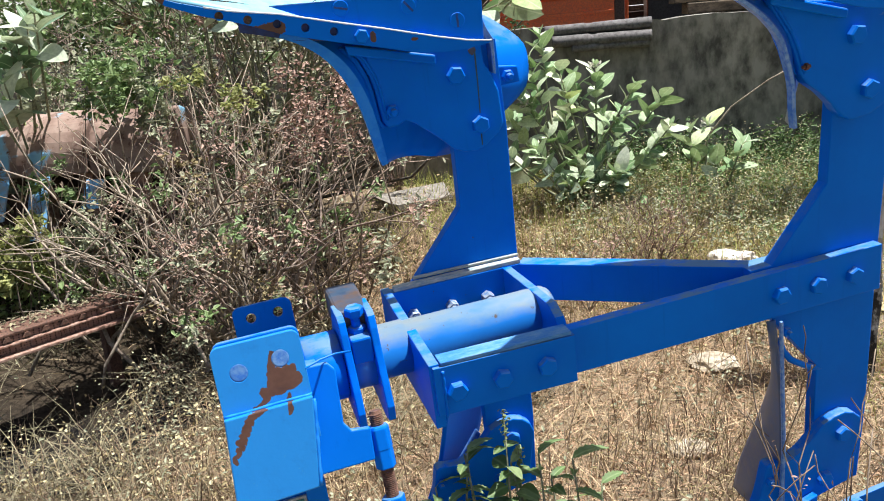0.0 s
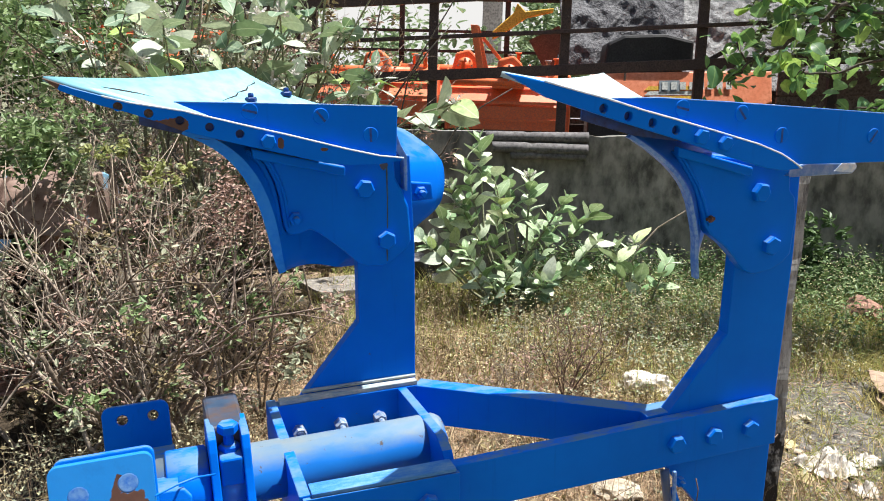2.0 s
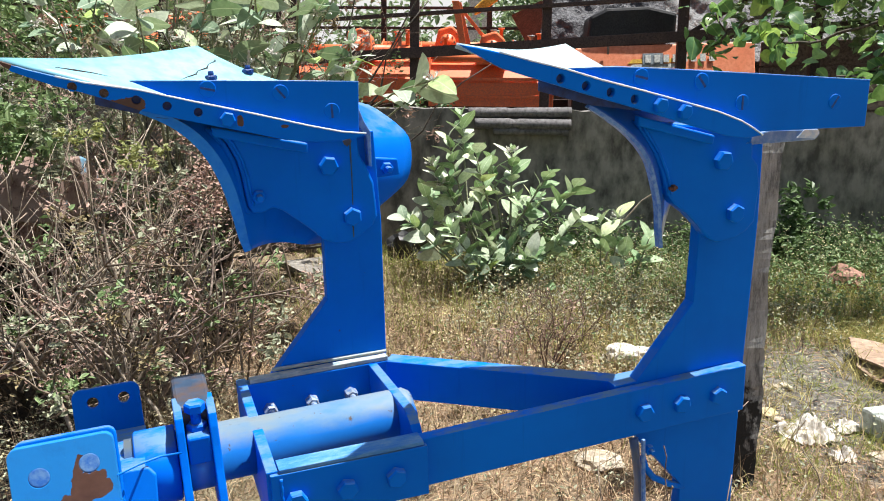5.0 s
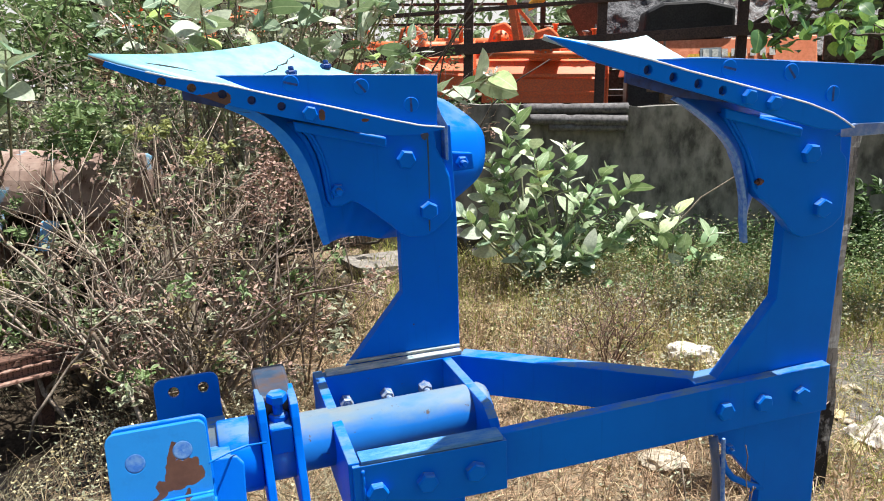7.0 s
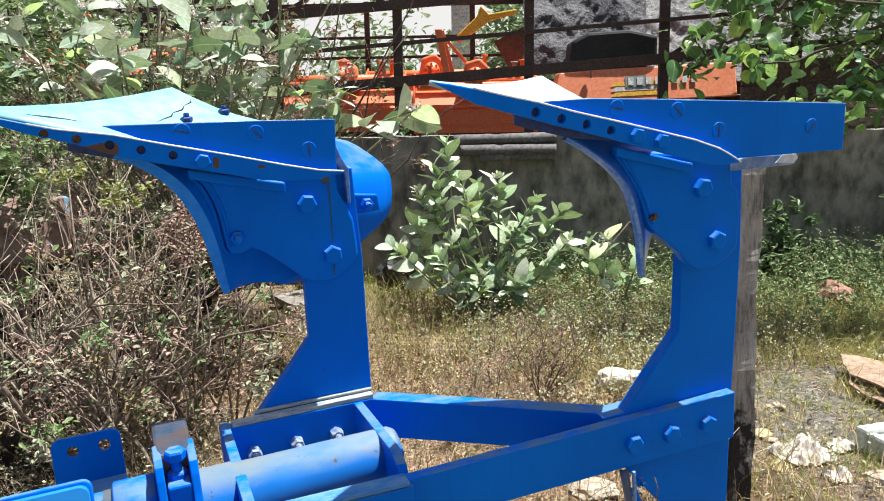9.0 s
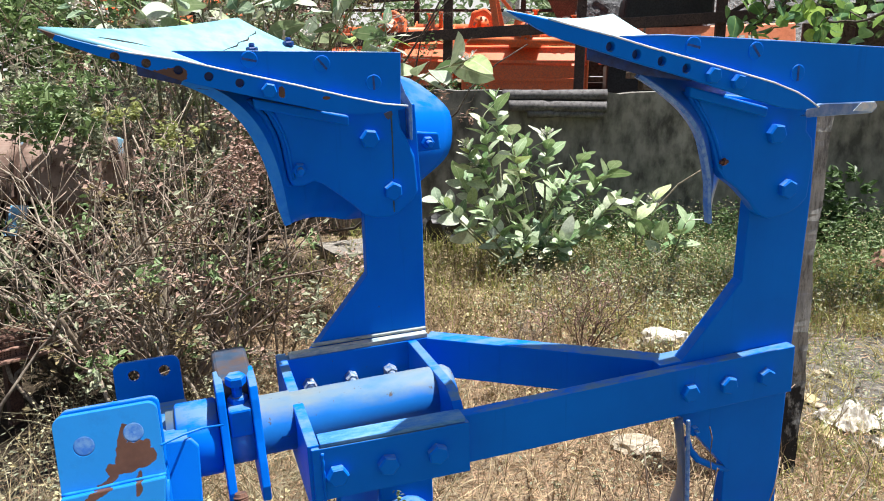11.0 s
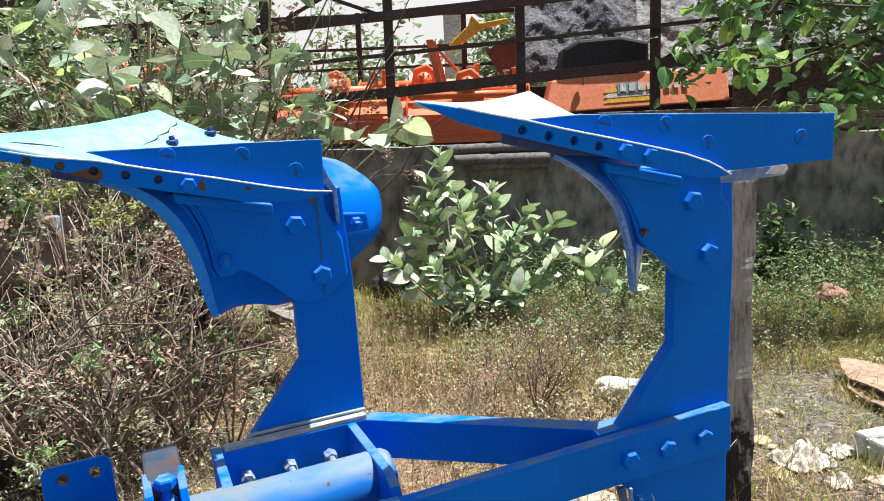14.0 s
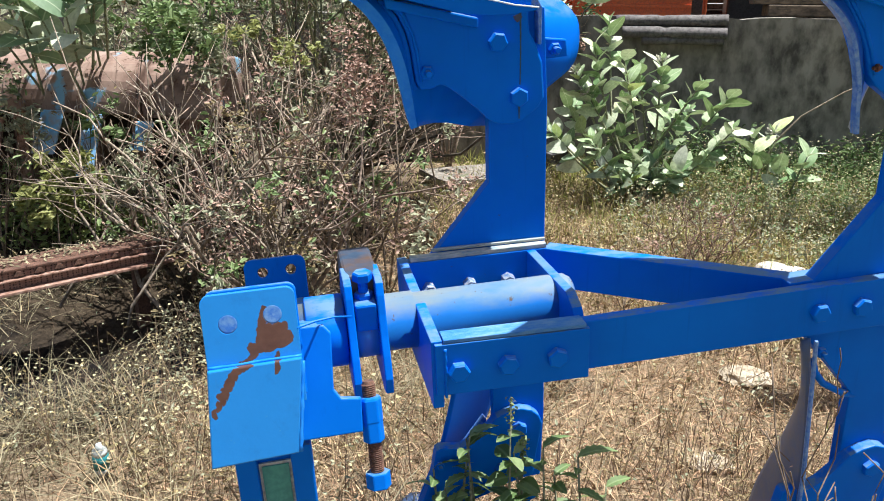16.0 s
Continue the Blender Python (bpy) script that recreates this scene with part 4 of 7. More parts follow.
def chips(name, centre, size, slim, mat, parent=None, label="", flat=(0, 80), fold=0.25):
    """Small folded leaves, each a pair of quads, at the centres."""
    n = len(centre)
    nrm = rand_dirs(n, *flat)
    a = np.cross(nrm, rand_dirs(n, 0, 180))
    a /= np.linalg.norm(a, axis=1)[:, None] + 1e-9
    b = np.cross(nrm, a)
    S = size[:, None]
    w = S * slim
    v = np.stack([centre - a * S, centre - a * S * 0.2 + b * w + nrm * w * fold, centre + a * S * 0.45 + b * w * 0.8 + nrm * w * fold, centre + a * S - nrm * S * 0.15,
                  centre + a * S * 0.45 - b * w * 0.8 + nrm * w * fold, centre - a * S * 0.2 - b * w + nrm * w * fold], 1)
    return quads(name, v, 6, [(0, 1, 2, 3), (0, 3, 4, 5)], mat, parent, label)


STRAW = leafy("straw", (0.28, 0.20, 0.105), (0.65, 0.51, 0.315), 0.8, 0.12)
STRAW_DARK = leafy("brown_stalk", (0.07, 0.045, 0.033), (0.32, 0.225, 0.15), 0.85, 0.05)
GRASS = leafy("green_grass", (0.13, 0.18, 0.03), (0.46, 0.46, 0.14), 0.6, 0.35)
WEED = leafy("weed_leaf", (0.06, 0.12, 0.04), (0.27, 0.37, 0.15), 0.55, 0.25)
# far leaves are paled in colour for the haze of the distance
FAR_LEAF = leafy("far_leaf", (0.13, 0.21, 0.10), (0.34, 0.43, 0.24), 0.7, 0.4)
WEED_DARK = leafy("dark_weed_leaf", (0.035, 0.075, 0.022), (0.11, 0.18, 0.06), 0.5, 0.25)
WEED_BRIGHT = leafy("young_weed_leaf", (0.13, 0.20, 0.05), (0.34, 0.42, 0.16), 0.5, 0.4)
WEED_GREY = leafy("dusty_weed_leaf", (0.12, 0.145, 0.08), (0.48, 0.49, 0.34), 0.7, 0.2)
STALK_TAN = leafy("bent_stalk", (0.085, 0.075, 0.040), (0.42, 0.375, 0.24), 0.8, 0.12)
CHAFF = leafy("chaff", (0.20, 0.116, 0.066), (0.60, 0.41, 0.26), 0.85, 0.1)
OLIVE = leafy("withered_leaf", (0.085, 0.065, 0.03), (0.37, 0.30, 0.15), 0.8, 0.15)
SEED = leafy("dry_seed_head", (0.15, 0.085, 0.065), (0.54, 0.375, 0.30), 0.9, 0.12)
FLOWER = leafy("white_weed_flower", (0.42, 0.37, 0.18), (0.66, 0.60, 0.38), 0.8, 0.2)
TWIG = two_tone("dead_twig", (0.13, 0.10, 0.072), (0.38, 0.305, 0.23), (0.09, 0.066, 0.046), 6, 60, 0.9, 0.5)

bare = lambda s, d: ~(((s - 1.9) ** 2 / 0.9 + (d - 3.20) ** 2 / 0.8) < rng.uniform(0.45, 1.1, len(s)))
leftish = lambda s, d: bare(s, d) & (rng.random(len(s)) < np.clip(1.0 + (s + 0.90) * 1.4, 0.12, 1.0))
p = region(30000, -3.2, 3.8, 0.8, 6.0, leftish)
n = len(p)
tagged(blades("straw_litter", p + np.array((0, 0, 0.006)), rng.uniform(0.02, 0.085, n), rng.uniform(0.0008, 0.0024, n), rand_dirs(n, 62, 88), rng.uniform(0, 0.2, n), STRAW), "pale dry straw lying over the soil", "straw", kind="stuff")
p = region(15000, -3.0, 1.9, 0.9, 5.6, leftish)
n = len(p)
tagged(blades("dry_grass", p, rng.uniform(0.06, 0.26, n), rng.uniform(0.0008, 0.0020, n), rand_dirs(n, 5, 50), rng.uniform(0, 0.4, n), STRAW), "dry tan grass standing in tufts", "grass", kind="stuff")
p = region(9000, -3.2, 1.6, 0.9, 5.4, lambda s, d: bare(s, d) & ((d > 2.3) | (s < -0.3) | (rng.random(len(s)) < 0.3)) & ((s > -0.7) | (d < 2.2) | (rng.random(len(s)) < 0.3)))
n = len(p)
tagged(blades("dry_stalks", p, rng.uniform(0.06, 0.24, n), rng.uniform(0.0006, 0.0014, n), rand_dirs(n, 5, 60), rng.uniform(0, 0.2, n), STRAW_DARK), "thin brown dead stalks among the straw", "dry stalks", kind="stuff")
green = lambda s, d: bare(s, d) & (rng.random(len(s)) < np.clip(0.10 + (d - 3.3) * 0.42 + (s - 0.5) * 0.15, 0.0, 1))
p = region(36000, -1.0, 5.2, 2.2, 6.1, green)
n = len(p)
tagged(blades("green_grass", p, rng.uniform(0.07, 0.24, n), rng.uniform(0.0012, 0.0030, n), rand_dirs(n, 5, 50), rng.uniform(0, 0.5, n), GRASS), "yellow-green grass thickening towards the wall", "grass", kind="stuff")


p = region(15000, -5.5, 6.0, -4.0, 0.9)
n = len(p)
tagged(blades("straw_litter", p + np.array((0, 0, 0.006)), rng.uniform(0.04, 0.14, n), rng.uniform(0.0012, 0.0026, n), rand_dirs(n, 62, 88), rng.uniform(0, 0.2, n), STRAW), "pale dry straw trampled into the soil", "straw", kind="stuff")
p = region(7000, -6.5, 6.5, -4.0, 6.0, lambda s, d: (np.abs(s - 0.3) > 3.0) | (d < 0.6))
n = len(p)
tagged(blades("dry_grass", p, rng.uniform(0.05, 0.22, n), rng.uniform(0.0012, 0.0026, n), rand_dirs(n, 5, 50), rng.uniform(0, 0.4, n), STRAW), "sparse dry tan grass about the yard", "grass", kind="stuff")


def clumps(f, cut, seed):
    """Keeps places in drifts of about 1/f metres."""
    return lambda s, d: np.array([noise.noise((a * f, b * f, seed)) + 0.5 * noise.noise((a * 2.7 * f, b * 2.7 * f, seed)) > cut for a, b in zip(s, d)])


def weed_patch(n, s0, s1, d0, d1, h0, h1, leaf, leaf_mat, leaves, flowers, keep=None, name="flowering_weeds", label="low weeds dotted with small white flowers"):
    """Many thin weeds: stalks with little leaves and flower heads, as one patch."""
    root = region(n, s0, s1, d0, d1, keep)
    n = len(root)
    H = rng.uniform(h0, h1, n)
    way = rand_dirs(n, 0, 35)
    thing = blades(name, root, H, rng.uniform(0.0008, 0.0016, n), way, np.zeros(n), STRAW_DARK)
    tagged(thing, label, "weeds", kind="stuff")
    k = rng.integers(0, n, n * leaves)
    q = root[k] + way[k] * (H[k] * rng.uniform(0.25, 1.05, len(k)))[:, None] + rng.normal(0, 0.012, (len(k), 3))
    chips("leaves", q, rng.uniform(0.5, 1.2, len(k)) * leaf, 0.42, leaf_mat, thing)
    if flowers:
        k = rng.integers(0, n, int(n * flowers * 1.5))
        q = root[k] + way[k] * (H[k] * rng.uniform(0.8, 1.12, len(k)))[:, None] + rng.normal(0, 0.014, (len(k), 3))
        chips("flowers", q, rng.uniform(0.003, 0.0062, len(k)), 0.9, FLOWER, thing, flat=(0, 60))
    return thing


weed_patch(1500, -2.6, -0.45, 1.15, 2.9, 0.08, 0.28, 0.009, WEED_GREY, 4, 0.9, clumps(2.2, 0.02, 9.0))
p = region(7000, -2.7, -0.4, 1.1, 2.9, clumps(2.0, -0.15, 51.0))
n = len(p)
tagged(blades("bent_stalks", p, rng.uniform(0.10, 0.40, n), rng.uniform(0.0008, 0.0017, n), rand_dirs(n, 30, 85), rng.uniform(0, 0.35, n), STALK_TAN), "tan and olive bent stalks among the withered weeds", "dry stalks", kind="stuff")
weed_patch(1500, 0.2, 1.9, 3.6, 5.4, 0.08, 0.24, 0.013, WEED, 6, 1, lambda s, d: bare(s, d) & clumps(1.6, -0.1, 6.0)(s, d))
weed_patch(2200, 0.0, 1.9, 3.0, 5.4, 0.08, 0.26, 0.013, WEED_GREY, 5, 1.4, lambda s, d: bare(s, d) & clumps(1.6, -0.05, 3.0)(s, d))
weed_patch(1600, 0.6, 4.8, 3.9, 6.0, 0.10, 0.28, 0.017, WEED, 9, 2, lambda s, d: bare(s, d) & (d > 4.9 - 0.25 * s))
weed_patch(1000, 0.2, 3.2, 5.55, 6.0, 0.12, 0.42, 0.020, WEED_DARK, 9, 1, clumps(1.5, -0.2, 13.0), "dark_weeds", "dark green weeds growing along the foot of the wall")
weed_patch(900, 1.6, 5.4, 5.0, 6.05, 0.12, 0.36, 0.022, WEED, 10, 2)
weed_patch(2200, -2.7, -0.35, 1.1, 2.8, 0.08, 0.28, 0.008, OLIVE, 5, 0.6, clumps(2.6, 0.0, 21.0), "withered_weeds", "withered olive-brown weeds standing in a dense patch")
weed_patch(2600, -0.7, 1.7, 2.6, 5.2, 0.06, 0.24, 0.013, OLIVE, 5, 1, lambda s, d: bare(s, d) & clumps(2.0, 0.0, 25.0)(s, d), "withered_weeds", "withered olive-brown weeds thinning into the straw")
p = region(9000, 0.95, 2.9, 2.4, 4.6, clumps(2.4, 0.0, 41.0))
n = len(p)
tagged(blades("thin_grass", p, rng.uniform(0.03, 0.11, n), rng.uniform(0.0008, 0.0018, n), rand_dirs(n, 20, 75), rng.uniform(0, 0.4, n), GRASS), "thin short grass creeping over the bare soil", "grass", kind="stuff")
GRASS_YELLOW = leafy("yellowing_grass", (0.24, 0.21, 0.06), (0.62, 0.53, 0.22), 0.65, 0.35)
p = region(18000, 0.2, 3.0, 3.2, 4.9, clumps(1.7, -0.12, 61.0))
n = len(p)
tagged(blades("yellow_grass", p, rng.uniform(0.05, 0.19, n), rng.uniform(0.0009, 0.0022, n), rand_dirs(n, 12, 68), rng.uniform(0, 0.5, n), GRASS_YELLOW), "yellowing grass in soft tufts round the bare patch", "grass", kind="stuff")
p = region(3600, 1.05, 2.4, 2.1, 2.62, clumps(2.6, -0.15, 67.0))
n = len(p)
tagged(blades("short_grass", p, rng.uniform(0.03, 0.12, n), rng.uniform(0.0009, 0.0020, n), rand_dirs(n, 8, 60), rng.uniform(0, 0.4, n), GRASS), "short green grass before the foam tray", "grass", kind="stuff")
p = region(5000, 0.95, 3.2, 2.4, 4.6)
n = len(p)
tagged(blades("straw_litter", p + np.array((0, 0, 0.004)), rng.uniform(0.012, 0.06, n), rng.uniform(0.0008, 0.0022, n), rand_dirs(n, 70, 90), rng.uniform(0, 0.1, n), CHAFF), "scattered straw bits over the bare soil", "straw", kind="stuff")
weed_patch(700, 1.0, 3.4, 2.5, 4.8, 0.03, 0.12, 0.012, WEED_GREY, 4, 1, None, "low_weeds", "low weeds sprouting in the bare soil")
weed_patch(800, 0.10, 0.55, 1.55, 1.95, 0.05, 0.20, 0.006, OLIVE, 3, 0, None, "withered_weeds", "dark withered stalks between the plough bodies")
weed_patch(300, -0.6, 1.6, 1.4, 2.7, 0.03, 0.12, 0.010, WEED_GREY, 4, 0, None, "low_weeds", "low dusty weeds among dry straw")
p = region(66000, -1.2, 1.9, 0.9, 4.4, bare)
p = np.concatenate([p, region(9000, -3.0, 4.0, -1.5, 1.2)])
n = len(p)
tagged(blades("chaff", p + np.array((0, 0, 0.010)), rng.uniform(0.010, 0.045, n), rng.uniform(0.0008, 0.0022, n), rand_dirs(n, 40, 90), rng.uniform(0, 0.3, n), CHAFF), "short reddish-tan chaff matted over the soil", "chaff", kind="stuff")


p = region(2600, 0.8, 3.3, 2.3, 4.7, lambda s, d: ~bare(s, d))
n = len(p)
octa = np.array([(1, 0, 0), (0, 1, 0), (-1, 0, 0), (0, -1, 0), (0, 0, 0.7), (0, 0, -0.5)])
v = p[:, None] + np.array((0, 0, 0.002)) + octa[None] * rng.uniform(0.6, 1.3, (n, 6, 1)) * (0.003 + 0.008 * rng.random(n) ** 3)[:, None, None]
faces = [(0, 1, 4), (1, 2, 4), (2, 3, 4), (3, 0, 4), (1, 0, 5), (2, 1, 5), (3, 2, 5), (0, 3, 5)]
GRAVEL = leafy("gravel", (0.10, 0.095, 0.085), (0.42, 0.40, 0.36), 0.9, 0.0)
tagged(quads("gravel", v, 6, faces, GRAVEL), "small grey and pale pebbles over the bare soil", "gravel", kind="stuff")


# shrubs
def twiggy(root, height, spread, seed, stems=5, lean=(0.0, 0.0), thick=0.010, levels=4):
    """Tubes of a branching dead shrub: vertices, faces and the ends of its twigs."""
    r = random.Random(seed)
    V, F, ends = [], [], []

    def grow(p, d, length, rad, level):
        pts, rads = [p], [rad]
        steps = 4
        q, w = p.copy(), d.copy()
        for k in range(steps):
            w = (w + Vector((r.gauss(0, 0.16), r.gauss(0, 0.16), r.gauss(0.02, 0.12)))).normalized()
            q = q + w * (length / steps)
            if q.z < 0.02:
                q.z = 0.02
                w.z = abs(w.z)
            pts.append(q.copy())
            rads.append(max(0.0013, rad * (1 - 0.55 * (k + 1) / steps)))
        v, f = tube_along(pts, rads, 6 if level < 1 else 4 if level < 2 else 3)
        o = len(V)
        V.extend(v)
        F.extend(tuple(o + i for i in face) for face in f)
        if level >= levels - 1:
            ends.extend(pts[2:])
            return
        for k in range(r.choice((2, 2, 3, 3, 4))):
            at = pts[r.randint(1, steps)]
            side = Vector((r.gauss(0, 1), r.gauss(0, 1), r.gauss(0.35, 0.7))).normalized()
            grow(at.copy(), (w * 0.8 + side * 0.85).normalized(), length * r.uniform(0.45, 0.8), rad * r.uniform(0.42, 0.6), level + 1)

    for k in range(stems):
        a = 2 * math.pi * (k + r.random()) / stems
        d = Vector((math.cos(a) * spread + lean[0], math.sin(a) * spread + lean[1], 1)).normalized()
        grow(Vector(root), d, height * r.uniform(0.45, 0.7), thick * r.uniform(0.7, 1.1), 0)
    return V, F, ends


def dry_shrub(d, s, height, spread, seed, label, stems=5, lean=(0, 0), leaf=((SEED, 3, 0.006),), thick=0.009, levels=4, wood=None):
    base = yard(d, s)
    V, F, ends = twiggy(base, height, spread, seed, stems, lean, thick, levels)
    thing = arrays("dry_shrub", V, F, wood or TWIG, smooth=True)
    tagged(thing, label, "shrub", "dry shrubs behind the plough")
    e = np.array([tuple(x) for x in ends])
    for mat, per, size in leaf:
        n = int(len(e) * per * 0.62)
        tufts = rng.integers(0, len(e), max(1, n // 34))
        k = np.where(rng.random(n) < 0.86, tufts[rng.integers(0, len(tufts), n)], rng.integers(0, len(e), n))
        q = e[k] + rng.normal(0, 0.026, (len(k), 3))
        q[:, 2] = np.maximum(q[:, 2], 0.03)
        chips("leaves", q, rng.uniform(0.55, 1.6, len(k)) * size, 0.45, mat, thing, flat=(0, 75))
    return thing


TWIG_RED = two_tone("reddish_dead_twig", (0.18, 0.135, 0.105), (0.46, 0.37, 0.30), (0.08, 0.05, 0.04), 6, 60, 0.9, 0.5)
TWIG_DARK = two_tone("dark_red_twig", (0.10, 0.06, 0.045), (0.24, 0.15, 0.11), scale=6, fine=60, rough=0.9)
TAN_SHRUB = "leafless tangled dead shrub with brown twigs"
RED_SHRUB = "dry shrub with reddish-brown seed heads and dusty leaves"
HALF_GREEN = "dry shrub half covered in small green leaves"
dry_shrub(2.75, -1.40, 0.80, 0.9, 3, TAN_SHRUB, 9, leaf=((SEED, 4.0, 0.009), (WEED_GREY, 2.4, 0.013), (WEED, 1.4, 0.014), (OLIVE, 2.0, 0.010)), thick=0.015, levels=3)
dry_shrub(2.75, -1.22, 0.85, 0.5, 5, RED_SHRUB, 7, leaf=((SEED, 6.0, 0.0085), (WEED_GREY, 2.4, 0.012), (WEED, 1.0, 0.012), (OLIVE, 2.0, 0.010)), thick=0.011, levels=3, wood=TWIG_RED)
dry_shrub(3.1, -1.15, 1.0, 0.4, 8, RED_SHRUB, 5, leaf=((SEED, 3.4, 0.0085), (WEED_GREY, 1.8, 0.013), (WEED, 0.8, 0.013), (OLIVE, 0.8, 0.010)), thick=0.010, wood=TWIG_RED)
dry_shrub(2.95, -1.80, 0.75, 0.7, 11, TAN_SHRUB, 8, leaf=((WEED, 2.4, 0.014), (WEED_GREY, 3.0, 0.013), (SEED, 3.5, 0.008), (OLIVE, 1.5, 0.010)), thick=0.012, levels=3)
dry_shrub(3.45, -1.35, 1.2, 0.5, 14, HALF_GREEN, 4, leaf=((WEED_GREY, 3.0, 0.013), (WEED, 1.8, 0.014), (SEED, 3.0, 0.006)), thick=0.012)
dry_shrub(4.2, -2.3, 1.45, 0.6, 17, HALF_GREEN, 7, leaf=((WEED_GREY, 1.0, 0.022), (WEED, 2.0, 0.025)))
dry_shrub(4.3, -3.1, 1.35, 0.6, 18, HALF_GREEN, 7, leaf=((WEED_GREY, 1.0, 0.022), (WEED, 2.0, 0.025)))
dry_shrub(3.4, 0.35, 0.46, 0.6, 23, "thin reddish twiggy weed in the dry grass", 9, leaf=((SEED, 0.5, 0.008),), thick=0.0045, wood=TWIG_DARK)
dry_shrub(3.1, 0.05, 0.36, 0.6, 29, "thin reddish twiggy weed in the dry grass", 5, leaf=((SEED, 0.4, 0.008),), thick=0.004)
dry_shrub(2.3, -0.2, 0.30, 0.7, 31, "thin reddish twiggy weed in the dry grass", 5, leaf=((SEED, 0.3, 0.008),), thick=0.003)
dry_shrub(3.22, -2.50, 0.95, 0.35, 71, "thin vine with green leaves climbing over the machine", 4, leaf=((WEED, 0.8, 0.018), (OLIVE, 0.3, 0.012)), thick=0.006, levels=3)
dry_shrub(3.20, -2.18, 0.90, 0.30, 72, "thin vine with green leaves climbing over the machine", 2, leaf=((WEED, 0.8, 0.018), (SEED, 0.5, 0.009)), thick=0.006, levels=3)
dry_shrub(3.15, -2.85, 0.75, 0.30, 73, "thin vine with green leaves climbing over the machine", 4, leaf=((WEED, 0.9, 0.018), (SEED, 0.5, 0.009)), thick=0.006, levels=3)
dry_shrub(3.05, -1.95, 0.95, 0.30, 74, HALF_GREEN, 3, leaf=((WEED, 0.5, 0.018), (WEED_GREY, 0.5, 0.016), (SEED, 0.5, 0.009)), thick=0.010)
dry_shrub(1.18, 0.46, 0.78, 0.55, 81, "thin yellowish thorny twigs growing by the plough", 5, leaf=((SEED, 0.15, 0.004),), thick=0.0030, levels=3, wood=TWIG)
for d, a, h, k in ((4.9, -1.7, 1.3, 62), (4.8, -2.5, 1.4, 63), (5.2, -3.3, 1.5, 64), (5.3, -2.1, 1.4, 65), (3.9, -1.7, 1.0, 66)):
    dry_shrub(d, a, h, 0.7, k, "tangled brown brush in front of the wall", 7, leaf=((SEED, 1.4, 0.012), (WEED_GREY, 1.4, 0.018), (WEED, 0.6, 0.020)))
for d, a, h, k in ((4.75, -2.35, 2.1, 75), (4.7, -1.75, 2.0, 76), (5.6, -1.15, 1.9, 77), (4.6, -2.9, 1.9, 78)):
    dry_shrub(d, a, h, 0.4, k, "tall brown brush standing in front of the wall", 6, leaf=((SEED, 2.2, 0.014), (OLIVE, 1.2, 0.018), (WEED_GREY, 0.8, 0.020)), wood=TWIG_RED)
dry_shrub(5.75, 3.6, 0.65, 0.7, 41, "dark leafy shrub against the wall", 7, leaf=((WEED_DARK, 4.0, 0.030),))
dry_shrub(5.6, 4.3, 1.1, 0.7, 43, "dark leafy shrub against the wall", 7, leaf=((WEED_DARK, 4.0, 0.030),))


def leaning_branch(a, b, r, seed, label):
    """A bare branch from the ground at a to its tip at b, with side twigs."""
    q = random.Random(seed)
    a, b = Vector(a), Vector(b)
    way = b - a
    pts = [a.lerp(b, k / 9) + Vector((q.gauss(0, 0.018), q.gauss(0, 0.018), 0.07 * math.sin(math.pi * k / 9) + q.gauss(0, 0.008))) for k in range(10)]
    V, F = tube_along(pts, [1.25 * r * (1 - 0.7 * k / 9) for k in range(10)], 7)
    thing = tagged(arrays("branch", V, F, BARK_TAN, smooth=True), label, "branch", "bare branches in the shrub")
    for k in range(9):
        at = pts[q.randint(2, 8)]
        side = (way.normalized() * 0.7 + Vector((q.gauss(0, 0.6), q.gauss(0, 0.6), q.gauss(0.2, 0.4)))).normalized()
        L_ = way.length * q.uniform(0.18, 0.42)
        tw = [at, at + side * L_ * 0.5 + Vector((0, 0, q.gauss(0, 0.02))), at + side * L_ + Vector((q.gauss(0, 0.03), q.gauss(0, 0.03), q.gauss(0, 0.03)))]
        v, f = tube_along(tw, [r * 0.42, r * 0.3, r * 0.14], 5)
        arrays("twig", v, f, BARK_TAN, thing, smooth=True)
    return thing


BARK_TAN = two_tone("pale_bare_bark", (0.25, 0.21, 0.16), (0.54, 0.46, 0.37), (0.17, 0.125, 0.09), 9, 70, 0.9, 0.4)
BARK_LABEL = "bare tan branch leaning through the dead shrub"
for k, (d0, s0, d1, s1, z1, r) in enumerate(((2.35, -1.10, 2.7, -1.95, 0.52, 0.0075), (2.45, -1.25, 2.8, -0.75, 0.62, 0.0065), (2.5, -0.95, 2.9, -1.55, 0.72, 0.007), (2.6, -1.75, 2.8, -1.15, 0.66, 0.0065),
                                             (2.5, -1.60, 3.0, -2.30, 0.66, 0.0075), (2.8, -1.2, 3.1, -0.85, 0.85, 0.006), (2.9, -1.7, 3.2, -1.3, 1.0, 0.007), (2.9, -1.5, 3.2, -2.0, 0.95, 0.006),
                                             (2.3, -0.90, 2.5, -1.35, 0.58, 0.0055), (2.6, -1.3, 2.9, -1.75, 0.85, 0.006), (2.35, -1.65, 2.6, -1.25, 0.58, 0.0055), (2.75, -1.9, 2.9, -2.4, 0.60, 0.006), (2.5, -2.0, 2.9, -1.6, 0.78, 0.0055), (2.8, -0.85, 3.1, -1.3, 0.98, 0.005))):
    leaning_branch(yard(d0 + 0.15, s0 - 0.18, 0.0), yard(d1 + 0.1, s1 - 0.14, z1), r, 100 + k, BARK_LABEL)


